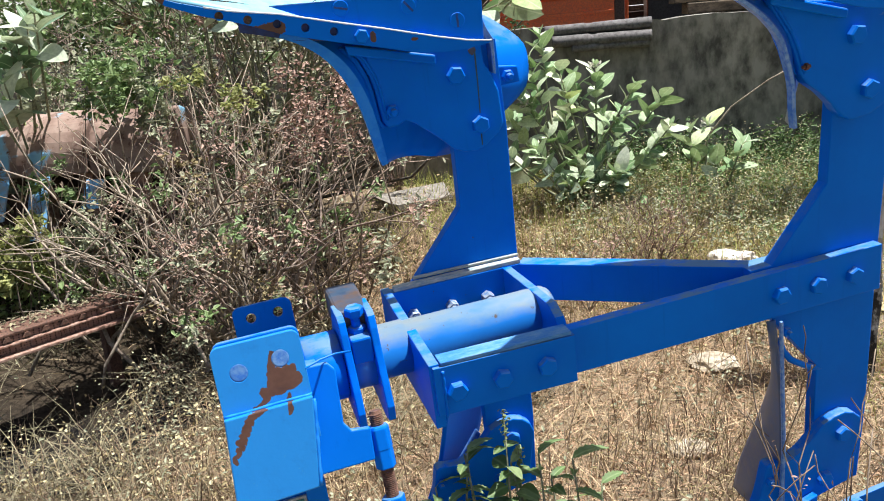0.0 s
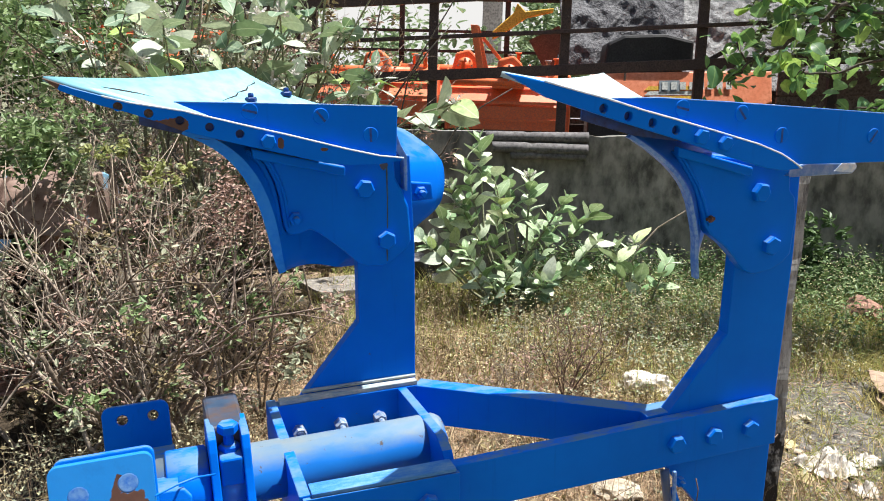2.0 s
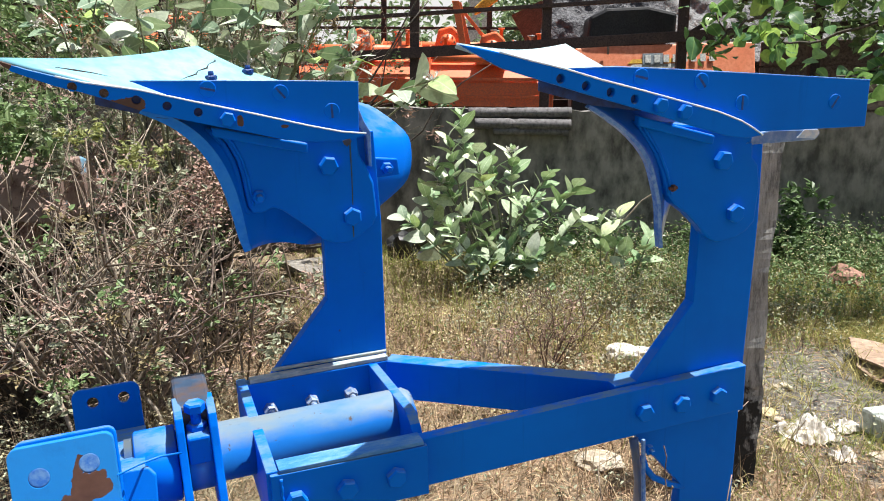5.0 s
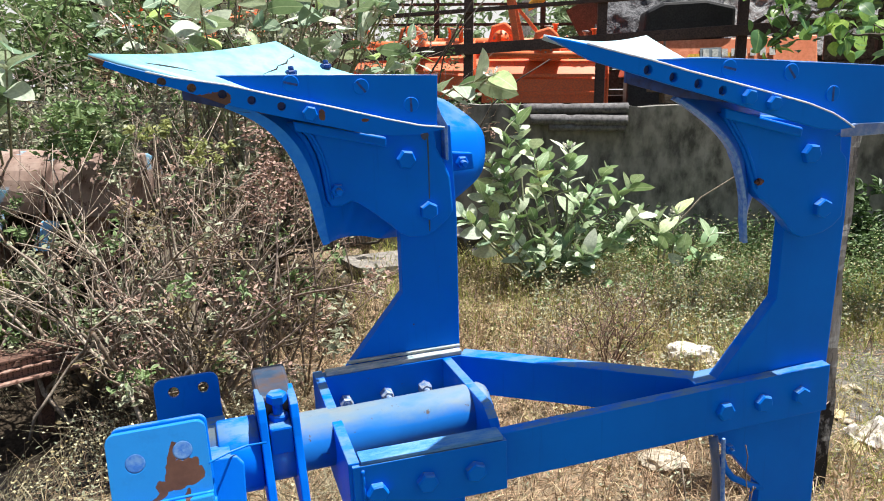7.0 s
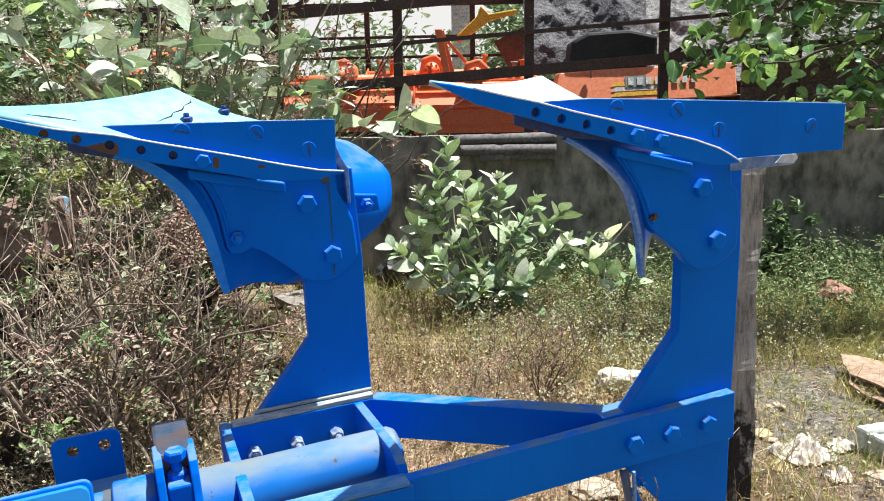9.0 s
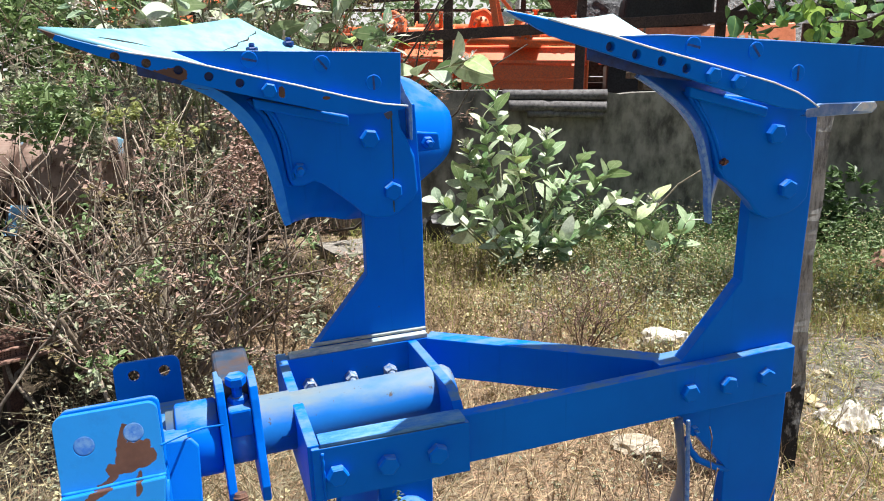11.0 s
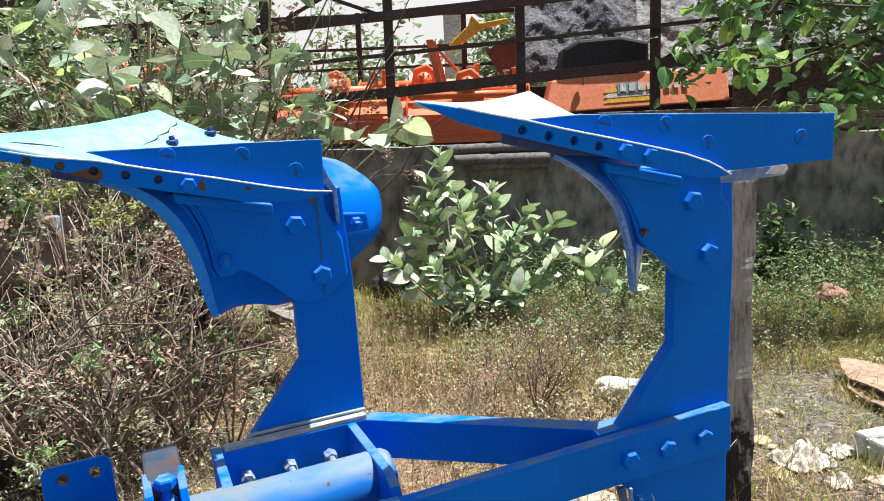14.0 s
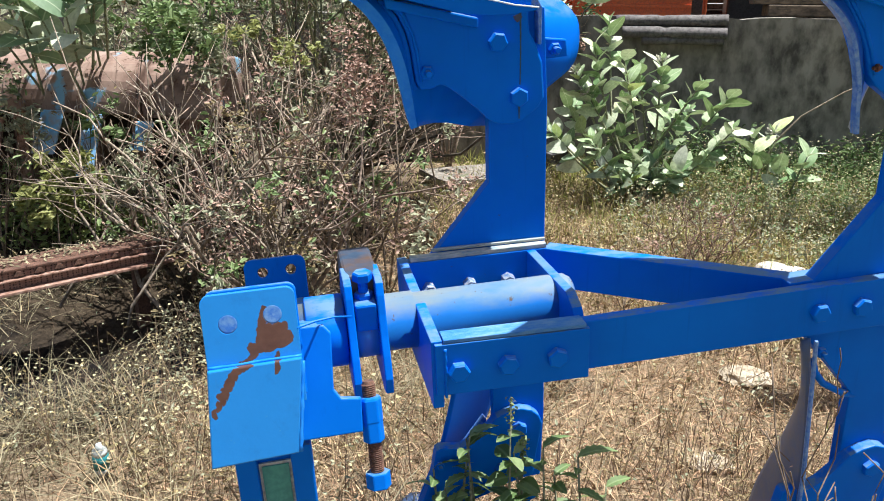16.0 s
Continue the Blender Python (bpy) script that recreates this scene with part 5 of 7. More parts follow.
for k, (d1, s1, z1, r) in enumerate(((2.7, -2.12, 0.83, 0.0085), (2.7, -1.88, 0.70, 0.007), (2.9, -1.95, 0.90, 0.008), (2.7, -1.13, 0.85, 0.009), (2.8, -0.87, 0.74, 0.007), (2.9, -1.42, 1.0, 0.008), (2.6, -1.22, 0.56, 0.006), (2.6, -1.78, 0.50, 0.006), (2.75, -1.0, 0.95, 0.006))):
    leaning_branch(yard(2.82 + 0.03 * (k % 3), -1.52 + 0.05 * ((k * 3) % 4), 0.0), yard(d1, s1, z1), r, 140 + k, BARK_LABEL)


rod("long_twig", [yard(5.2, 0.86, 0.0), yard(5.25, 0.92, 0.22), yard(5.25, 1.00, 0.40), yard(5.25, 1.12, 0.55), yard(5.25, 1.34, 0.70), yard(5.25, 1.66, 0.86)], [0.007, 0.006, 0.006, 0.005, 0.004, 0.003], BARK_TAN)
tagged(bpy.data.objects["long_twig"], "long thin bare twig arching before the wall", "twig")


# milkweed bushes and the hanging branch: large leaves, each a piece of its own
def leaf_mesh(name, length, width, mat, point=0.0, curl=0.18, fold=0.22):
    """A broad leaf along +x with a raised midrib fold, lying in xy."""
    bm = bmesh.new()
    rows = []
    n = 7
    for k in range(n + 1):
        u = k / n
        w = width * 0.5 * math.sin(math.pi * u ** 0.85) ** (0.75 + point) + 0.002
        if k == n:
            w = 0.001
        z = -curl * length * u * u + 0.04 * length * math.sin(5 * u)
        rows.append([bm.verts.new((length * u, w, z + fold * w)), bm.verts.new((length * u, 0, z)), bm.verts.new((length * u, -w, z + fold * w))])
    for a, b in zip(rows, rows[1:]):
        bm.faces.new((a[0], a[1], b[1], b[0]))
        bm.faces.new((a[1], a[2], b[2], b[1]))
    me = bpy.data.meshes.new(name)
    bm.to_mesh(me)
    bm.free()
    for pl in me.polygons:
        pl.use_smooth = True
    me.materials.append(mat)
    return me


def leaf_piece_material(name, stops, rough=0.45, through_light=0.3, vein=(0.45, 0.55, 0.32)):
    """A leaf whose tone changes from piece to piece, with a pale midrib."""
    m, nt, b = nodes_of(name, rough)
    oi = nt.nodes.new("ShaderNodeObjectInfo")
    col = ramp(nt, oi.outputs["Random"], stops)
    col = mix(nt, ramp(nt, noise_node(nt, 40), [(0.4, (0, 0, 0)), (0.75, (0.5, 0.5, 0.5))]), col, tuple(0.6 * v for v in stops[0][1]))
    tc = nt.nodes.new("ShaderNodeTexCoord")
    sep = nt.nodes.new("ShaderNodeSeparateXYZ")
    nt.links.new(tc.outputs["Object"], sep.inputs[0])
    ab = nt.nodes.new("ShaderNodeMath")
    ab.operation = "ABSOLUTE"
    nt.links.new(sep.outputs["Y"], ab.inputs[0])
    col = mix(nt, ramp(nt, ab.outputs[0], [(0.0015, (0.8, 0.8, 0.8)), (0.0035, (0, 0, 0))]), col, vein)
    nt.links.new(col, b.inputs["Base Color"])
    bump(nt, b, noise_node(nt, 60), 0.15, 0.002)
    t = nt.nodes.new("ShaderNodeBsdfTranslucent")
    nt.links.new(mix(nt, 0.3, col, (0.35, 0.50, 0.10)), t.inputs["Color"])
    s = nt.nodes.new("ShaderNodeMixShader")
    s.inputs["Fac"].default_value = through_light
    nt.links.new(b.outputs["BSDF"], s.inputs[1])
    nt.links.new(t.outputs["BSDF"], s.inputs[2])
    nt.links.new(s.outputs["Shader"], nt.nodes["Material Output"].inputs["Surface"])
    return m


MILK_LEAF = leaf_piece_material("milkweed_leaf", [(0.0, (0.16, 0.29, 0.12)), (0.28, (0.33, 0.46, 0.24)), (0.65, (0.55, 0.64, 0.45)), (0.90, (0.70, 0.75, 0.58)), (1.0, (0.56, 0.66, 0.22))], 0.6, 0.2, (0.62, 0.68, 0.50))
MILK_GREY = leaf_piece_material("dusty_milkweed_leaf", [(0.0, (0.11, 0.21, 0.12)), (0.28, (0.24, 0.34, 0.22)), (0.60, (0.44, 0.51, 0.39)), (0.90, (0.66, 0.70, 0.57)), (1.0, (0.42, 0.60, 0.13))], 0.6, 0.25, (0.55, 0.62, 0.45))
TREE_LEAF = leaf_piece_material("tree_leaf", [(0.0, (0.055, 0.155, 0.07)), (0.50, (0.14, 0.30, 0.10)), (0.82, (0.30, 0.50, 0.14)), (1.0, (0.46, 0.63, 0.16))], 0.4, 0.42, (0.30, 0.44, 0.15))
STEM_GREEN = two_tone("green_stem", (0.20, 0.22, 0.13), (0.34, 0.34, 0.22), scale=10, fine=80, rough=0.8)
MILK_LEAVES = [leaf_mesh("milkweed_leaf", l, w, MILK_LEAF, 0, c, 0.14) for l, w, c in ((0.20, 0.108, 0.12), (0.18, 0.104, 0.22), (0.15, 0.084, 0.05), (0.10, 0.052, -0.05))]
GREY_LEAVES = [leaf_mesh("milkweed_leaf", l, w, MILK_GREY, 0, c, 0.10) for l, w, c in ((0.20, 0.105, 0.20), (0.18, 0.10, 0.32), (0.15, 0.08, 0.10), (0.10, 0.05, 0.0))]
TREE_LEAVES = [leaf_mesh("tree_leaf", l, w, TREE_LEAF, 0.12, c, 0.10) for l, w, c in ((0.122, 0.090, 0.15), (0.102, 0.075, 0.3), (0.080, 0.056, 0.1))]


def set_leaf(parent, mesh, at, way, r, roll=0.5):
    q = Vector(way).to_track_quat("X", "Z").to_matrix().to_4x4()
    ob = new("leaf", mesh)
    ob.parent = parent
    ob.matrix_local = Matrix.Translation(at) @ q @ Matrix.Rotation(r.gauss(0, roll), 4, "X")
    return ob


def milkweed(base, shoots, seed, label, pairs=5, size=1.0, sprawl=0.0, leaves=None):
    """A milkweed bush: stems from the base to the shoot tips, with broad leaves in pairs and flower clusters."""
    r = random.Random(seed)
    thing = new("milkweed_bush")
    tagged(thing, label, "bush", "milkweed bushes")
    V, F = [], []
    clusters = []
    for tip in shoots:
        tip = Vector(tip)
        mid = base.lerp(tip, 0.5) + Vector((r.gauss(0, 0.06), r.gauss(0, 0.06), -0.05))
        pts = [base.lerp(mid, 0.0) + Vector((r.gauss(0, 0.04), r.gauss(0, 0.04), 0)), base.lerp(mid, 0.6), mid, mid.lerp(tip, 0.55), tip]
        v, f = tube_along(pts, [0.012, 0.010, 0.008, 0.006, 0.004], 6)
        o = len(V)
        V.extend(v)
        F.extend(tuple(o + i for i in face) for face in f)
        axis = ((tip - mid).normalized() + sprawl * Vector((r.gauss(0, 1), r.gauss(0, 1), r.gauss(-0.3, 0.5)))).normalized()
        if sprawl:
            tw = [tip - axis * 0.34 + Vector((0, 0, -0.05)), tip - axis * 0.18, tip, tip + axis * 0.02]
            v, f = tube_along([mid.lerp(tip, 0.4)] + tw, [0.006, 0.0055, 0.005, 0.004, 0.003], 6)
            o = len(V)
            V.extend(v)
            F.extend(tuple(o + i for i in face) for face in f)
        a = axis.cross(Vector((r.gauss(0, 1), r.gauss(0, 1), r.gauss(0, 1)))).normalized()
        b = axis.cross(a)
        run = min((tip - mid).length, 0.34)
        for k in range(pairs):
            u = k / pairs
            at = tip - axis * run * u
            w = a if k % 2 else b
            for sgn in (1, -1):
                d = (sgn * w + axis * (1.1 - 0.7 * u) + Vector((0, 0, 0.15))).normalized()
                if sprawl:
                    d = Vector((d.x, d.y, d.z * 0.45 - 0.05)).normalized()
                m = (leaves or MILK_LEAVES)[3 if k == 0 and r.random() < 0.7 else r.choice((0, 0, 1, 2))]
                lf = set_leaf(thing, m, at, d, r, 0.9 if sprawl else 0.5)
                lf.scale = (size * r.uniform(0.8, 1.1),) * 3
        if r.random() < (0.85 if sprawl else 0.25):
            clusters.append(tip + axis * 0.01)
        if sprawl and r.random() < 0.6:
            clusters.append(tip - axis * 0.12 + Vector((r.gauss(0, 0.05), r.gauss(0, 0.05), 0.04)))
    tagged(arrays("stem_work", V, F, STEM_GREEN, thing, smooth=True), kind="stuff")
    for c in clusters:
        v, f = [c], []
        for k in range(30):
            p = c + Vector((r.gauss(0, 0.024), r.gauss(0, 0.024), r.gauss(0.008, 0.018)))
            u = Vector((r.gauss(0, 1), r.gauss(0, 1), r.gauss(0, 1))).normalized() * r.uniform(0.004, 0.007)
            w = u.cross(Vector((r.gauss(0, 1), r.gauss(0, 1), r.gauss(0, 1)))).normalized() * r.uniform(0.007, 0.012)
            o = len(v)
            v += [p - u, p + u, p + u + w, p - u + w]
            f += [(0, o, o + 1), (o, o + 1, o + 2, o + 3)]
        arrays("flower_head", v, f, FLOWER_MAUVE, thing)
    return thing


STEM_DARK = two_tone("grey_brown_stem", (0.07, 0.06, 0.05), (0.19, 0.165, 0.135), scale=10, fine=80, rough=0.9)
FLOWER_MAUVE = leafy("milkweed_flower", (0.46, 0.42, 0.40), (0.80, 0.77, 0.70), 0.7, 0.2)
_r = random.Random(5)
shoots = [yard(5.0 + _r.uniform(-0.35, 0.35), s + _r.uniform(-0.05, 0.05), z + _r.uniform(-0.04, 0.04)) for s, z in (
    (-0.18, 0.92), (-0.10, 1.06), (0.02, 0.86), (-0.30, 0.82), (0.14, 0.84), (0.30, 0.90), (0.42, 0.74), (0.58, 0.72), (-0.14, 0.70), (0.10, 0.64), (0.28, 0.56), (0.46, 0.54), (0.62, 0.50),
    (-0.34, 0.55), (-0.1, 0.44), (0.12, 0.36), (0.32, 0.30), (0.52, 0.32), (0.24, 0.16), (0.40, 0.14), (0.08, 0.18), (-0.38, 0.40))]
milkweed(yard(5.05, 0.15), shoots, 3, "broad-leaved pale green milkweed bush growing from dry grass", 7, 0.75)
shoots = [yard(4.72 + _r.uniform(-0.12, 0.12), s, z) for s, z in ((-0.10, 0.34), (0.04, 0.24), (0.14, 0.32), (0.24, 0.20), (0.36, 0.28), (0.16, 0.12), (0.30, 0.38), (0.26, 0.10), (-0.40, 0.50), (-0.34, 0.44))]
milkweed(yard(4.85, 0.16), shoots, 15, "low pale shoots of milkweed at the foot of the bush", 4, 0.74, 0.0, GREY_LEAVES)
shoots = [yard(5.0 + _r.uniform(-0.15, 0.15), s, z) for s, z in ((0.82, 0.44), (0.94, 0.46), (1.10, 0.36), (0.98, 0.28))]
milkweed(yard(5.0, 0.95), shoots, 9, "small pale milkweed plant beside the larger bush", 3, 0.80)
shoots = [yard(4.0 + _r.uniform(-0.4, 0.3), s + _r.uniform(-0.06, 0.06), z + _r.uniform(-0.06, 0.06)) for s, z in (
    (-1.75, 1.75), (-1.55, 1.95), (-1.35, 1.80), (-1.15, 1.95), (-1.0, 1.75), (-0.5, 1.9), (-1.5, 1.55), (-1.2, 1.52), (-0.95, 1.52),
    (-0.55, 1.42), (-0.2, 1.26), (-1.7, 1.4), (-1.35, 1.38), (-1.05, 1.32), (-0.6, 1.28), (-1.9, 1.6), (-0.8, 1.62))]
milkweed(yard(5.3, -1.85), shoots, 21, "tall straggling milkweed bush with grey flower clusters", 4, 0.95, 0.75, GREY_LEAVES)
shoots = [yard(4.5 + _r.uniform(-0.3, 0.3), a + _r.uniform(-0.1, 0.1), z + _r.uniform(-0.1, 0.1)) for a, z in (
    (-2.3, 1.9), (-2.1, 1.65), (-2.0, 2.05), (-1.85, 1.85), (-1.65, 2.1), (-1.5, 1.75), (-1.3, 2.05), (-1.1, 1.7), (-0.9, 2.05), (-2.5, 1.7), (-2.6, 2.0), (-1.75, 1.5), (-1.2, 1.45), (-0.85, 1.35))]
milkweed(yard(5.4, -2.1), shoots, 27, "tall straggling milkweed bush with grey flower clusters", 4, 0.95, 0.75, GREY_LEAVES)
for k, (d0, s0, z0, d1, s1, z1) in enumerate(((4.6, -1.05, 0.75, 4.3, -0.25, 1.72), (4.5, -0.95, 0.9, 4.2, -0.55, 1.95), (4.6, -1.2, 0.7, 4.2, -1.75, 1.8), (4.6, -1.1, 0.8, 4.1, -1.35, 2.0), (4.7, -0.9, 0.7, 4.4, 0.05, 1.40), (4.6, -1.0, 0.95, 4.2, -0.15, 1.98), (4.7, -1.6, 0.8, 4.4, -2.2, 1.9), (4.7, -1.5, 0.8, 4.5, -0.9, 1.75))):
    a, b = yard(d0, s0, z0 - 0.4), yard(d1, s1, z1)
    pts = [a.lerp(b, u / 8) + Vector((_r.gauss(0, 0.02), _r.gauss(0, 0.02), 0.05 * math.sin(math.pi * u / 8) + _r.gauss(0, 0.012))) for u in range(9)]
    pts = [yard(5.6, -1.95, 0.0)] + pts
    tagged(rod("bare_branch", pts, [0.010 - 0.0008 * u for u in range(10)], STEM_DARK, sides=6), "dark bare branch rising through the milkweed", "branch", "branches of the milkweed")
shoots = [yard(3.25 + _r.uniform(-0.05, 0.15), a, z) for a, z in ((-2.66, 1.20), (-2.56, 1.10), (-2.78, 1.26), (-2.44, 1.26), (-2.72, 1.40), (-2.50, 1.36), (-2.70, 1.06), (-2.84, 1.14), (-2.40, 1.28), (-2.42, 1.12), (-2.22, 1.40), (-2.32, 1.36))]
milkweed(yard(4.1, -2.9), shoots, 33, "milkweed plant rising behind the rusty machine", 3, 1.05, 0.0, GREY_LEAVES)

# the hanging branch of a tree
tree = new("tree_branch")
tagged(tree, "leafy green branch of a tree hanging over the wall", "tree branch")
_r = random.Random(12)
V, F = [], []
tips = []
trunk_at = yard(5.2, 4.9)


def in_crown(side, z, d):
    """A place of the hanging crown, moved back by 0.9 m along the line of sight."""
    far = (d + 0.9) / d
    return yard(d + 0.9, side * far, 1.27 + (z - 1.27) * far)


DARK_TWIG = two_tone("dark_bark", (0.05, 0.042, 0.032), (0.14, 0.115, 0.085), scale=12, fine=80, rough=0.9)
limb_places = []
for limb in (((3.1, 2.05, 3.8), (2.7, 1.82, 3.6), (2.2, 1.72, 3.5), (1.75, 1.70, 3.5), (1.40, 1.74, 3.4), (1.18, 1.78, 3.4)), ((1.40, 1.74, 3.4), (1.20, 1.60, 3.4), (1.05, 1.50, 3.4), (0.95, 1.42, 3.4)),
             ((2.9, 1.75, 3.8), (2.5, 1.62, 3.6), (2.15, 1.50, 3.6), (1.85, 1.38, 3.6), (1.50, 1.32, 3.5)), ((3.1, 2.3, 3.8), (2.5, 2.12, 3.6), (1.9, 2.02, 3.6), (1.4, 1.98, 3.5), (1.1, 1.92, 3.5)), ((2.0, 1.72, 3.5), (1.8, 1.60, 3.6), (1.55, 1.50, 3.7), (1.32, 1.47, 3.7))):
    pts = [in_crown(*p) for p in limb]
    fine = [along(pts, k / 20) + Vector((_r.gauss(0, 0.008), _r.gauss(0, 0.008), _r.gauss(0, 0.008))) for k in range(21)]
    limb_places += fine
    v, f = tube_along(fine, [0.013 - 0.0004 * k for k in range(21)], 6)
    o = len(V)
    V.extend(v)
    F.extend(tuple(o + i for i in face) for face in f)
for side, z, dd in ((0.95, 1.55, 3.4), (1.0, 1.40, 3.5), (1.2, 1.62, 3.3), (1.3, 1.45, 3.6), (1.45, 1.30, 3.5), (1.6, 1.24, 3.4), (1.75, 1.30, 3.6), (1.9, 1.25, 3.5), (2.05, 1.38, 3.6), (2.2, 1.35, 3.7), (1.5, 1.66, 3.4), (1.75, 1.70, 3.6), (2.0, 1.62, 3.5), (2.3, 1.72, 3.6), (1.25, 1.80, 3.5), (1.65, 1.9, 3.6), (2.1, 1.95, 3.7), (1.05, 1.72, 3.5), (1.1, 1.9, 3.6), (1.4, 1.95, 3.4), (1.9, 1.85, 3.4), (2.4, 1.9, 3.5), (2.5, 1.6, 3.6), (2.45, 1.45, 3.7), (2.2, 1.55, 3.3), (1.85, 1.48, 3.8), (1.55, 1.5, 3.9), (1.3, 1.55, 3.8), (2.6, 1.75, 3.9), (2.0, 2.1, 3.6), (1.6, 2.1, 3.5), (2.4, 2.1, 3.8), (2.0, 1.32, 3.4), (2.3, 1.38, 3.5), (1.7, 1.34, 3.5), (2.12, 1.22, 3.5), (1.95, 1.16, 3.6), (2.3, 1.28, 3.6)):
    tip = in_crown(side, z, dd)
    start = min(limb_places, key=lambda p: (p - tip).length + 0.15 * max(0.0, 0.05 - (p - tip).dot(ASIDE)))
    mid = start.lerp(tip, 0.5) + Vector((_r.gauss(0, 0.04), _r.gauss(0, 0.04), 0.05))
    pts = [start, mid, mid.lerp(tip, 0.55) + Vector((0, 0, 0.02)), tip]
    v, f = tube_along(pts, [0.005, 0.004, 0.0032, 0.002], 5)
    o = len(V)
    V.extend(v)
    F.extend(tuple(o + i for i in face) for face in f)
    for k in range(15):
        at = along(pts, 1 - 0.06 * k) + Vector((_r.gauss(0, 0.055), _r.gauss(0, 0.055), _r.gauss(-0.01, 0.055)))
        d = Vector((_r.gauss(0, 1), _r.gauss(0, 1), _r.gauss(-0.55, 0.45)))
        lf = set_leaf(tree, _r.choice(TREE_LEAVES), at, d.normalized(), _r, 0.7)
        lf.scale = (_r.uniform(0.7, 1.15),) * 3
arrays("branch_work", V, F, DARK_TWIG, tree, smooth=True)
v, f = tube_along([trunk_at, yard(5.15, 4.7, 1.0), yard(5.0, 4.15, 2.1), yard(5.4, 4.2, 3.4)], [0.09, 0.08, 0.06, 0.05], 10)
arrays("trunk", v, f, TWIG, tree, smooth=True)

crown_c = np.stack([rng.uniform(4.2, 7.2, 80), rng.uniform(6.9, 8.6, 80), rng.uniform(2.8, 3.9, 80)], 1)
q = np.repeat(crown_c, 40, 0) + rng.normal(0, 0.14, (3200, 3))
q = np.outer(q[:, 0], ASIDE) + np.outer(q[:, 1], AHEAD) + np.outer(q[:, 2], (0, 0, 1)) + np.array((0.13, -0.05, 0))
tagged(chips("crown", q, rng.uniform(0.035, 0.06, len(q)), 0.6, WEED, tree, flat=(0, 80)), kind="stuff")


inner_c = np.stack([rng.uniform(2.0, 5.0, 110), rng.uniform(6.5, 7.2, 110), rng.uniform(1.75, 3.0, 110)], 1)
q = np.repeat(inner_c, 34, 0) + rng.normal(0, 0.10, (3740, 3))
q = np.outer(q[:, 0], ASIDE) + np.outer(q[:, 1], AHEAD) + np.outer(q[:, 2], (0, 0, 1)) + np.array((0.13, -0.05, 0))
tagged(chips("inner_crown", q, rng.uniform(0.03, 0.055, len(q)), 0.6, WEED, tree, flat=(0, 80)), kind="stuff")


def leaf_bush(d, s, z, r, n, size, mat, label, group="bushes beyond the wall", thick=1.0):
    """A dense leafy bush beyond the wall: a few stems and a crown of clumps."""
    t = new("bush")
    tagged(t, label, "bush", group)
    base = yard(d, s)
    for k in range(4):
        a = 1.6 * k
        rod("stem", [base, base + Vector((0.2 * math.cos(a), 0.2 * math.sin(a), z * 0.5)), base + Vector((0.5 * r * math.cos(a), 0.5 * r * math.sin(a), z))], [0.03 * thick, 0.02 * thick, 0.01 * thick], TWIG, t, "", 6)
    c = rng.normal(0, 0.45, (n // 25, 3)) * r
    q = np.repeat(c, 25, 0) + rng.normal(0, 0.12, (len(c) * 25, 3)) * r + np.array(base) + np.array((0, 0, z))
    q[:, 2] = np.maximum(q[:, 2], 0.1)
    tagged(chips("crown", q, rng.uniform(0.6, 1.3, len(q)) * size, 0.45, mat, t, flat=(0, 90)), kind="stuff")


for d, a, z, r in ((7.0, -2.2, 1.3, 0.8), (7.0, -3.2, 1.4, 0.9), (7.1, -4.3, 1.5, 0.9), (7.0, -5.4, 1.5, 1.0)):
    leaf_bush(d, a, z, r, 2800, 0.05, WEED_GREY if a > -3 else WEED, "dusty green bush growing beyond the wall")
for d, a, z, r in ((6.9, -1.3, 0.85, 0.45), (6.75, -0.45, 0.85, 0.38)):
    leaf_bush(d, a, z, r, 2600, 0.022, WEED_DARK, "dark small-leaved bush growing beyond the wall")

for d, a, z, r in ((10.6, -1.2, 1.8, 0.9), (10.8, -3.4, 2.3, 1.2), (11.0, -5.4, 2.7, 1.5), (10.7, 0.9, 2.1, 0.7)):
    leaf_bush(d, a, z, r, 1700, 0.06, FAR_LEAF, "hazy green bush growing beyond the truck")

for d, a, z, r in ((5.35, -3.3, 0.85, 0.50), (5.3, -2.5, 0.80, 0.42), (4.9, -4.0, 0.90, 0.50), (5.5, -1.75, 0.85, 0.40), (4.6, -3.2, 0.75, 0.35), (5.7, 2.30, 0.30, 0.24)):
    leaf_bush(d, a, z, r, 1000, 0.032, WEED_GREY if a < 0 else WEED_DARK, "dusty leafy bush growing before the wall", "bushes before the wall")

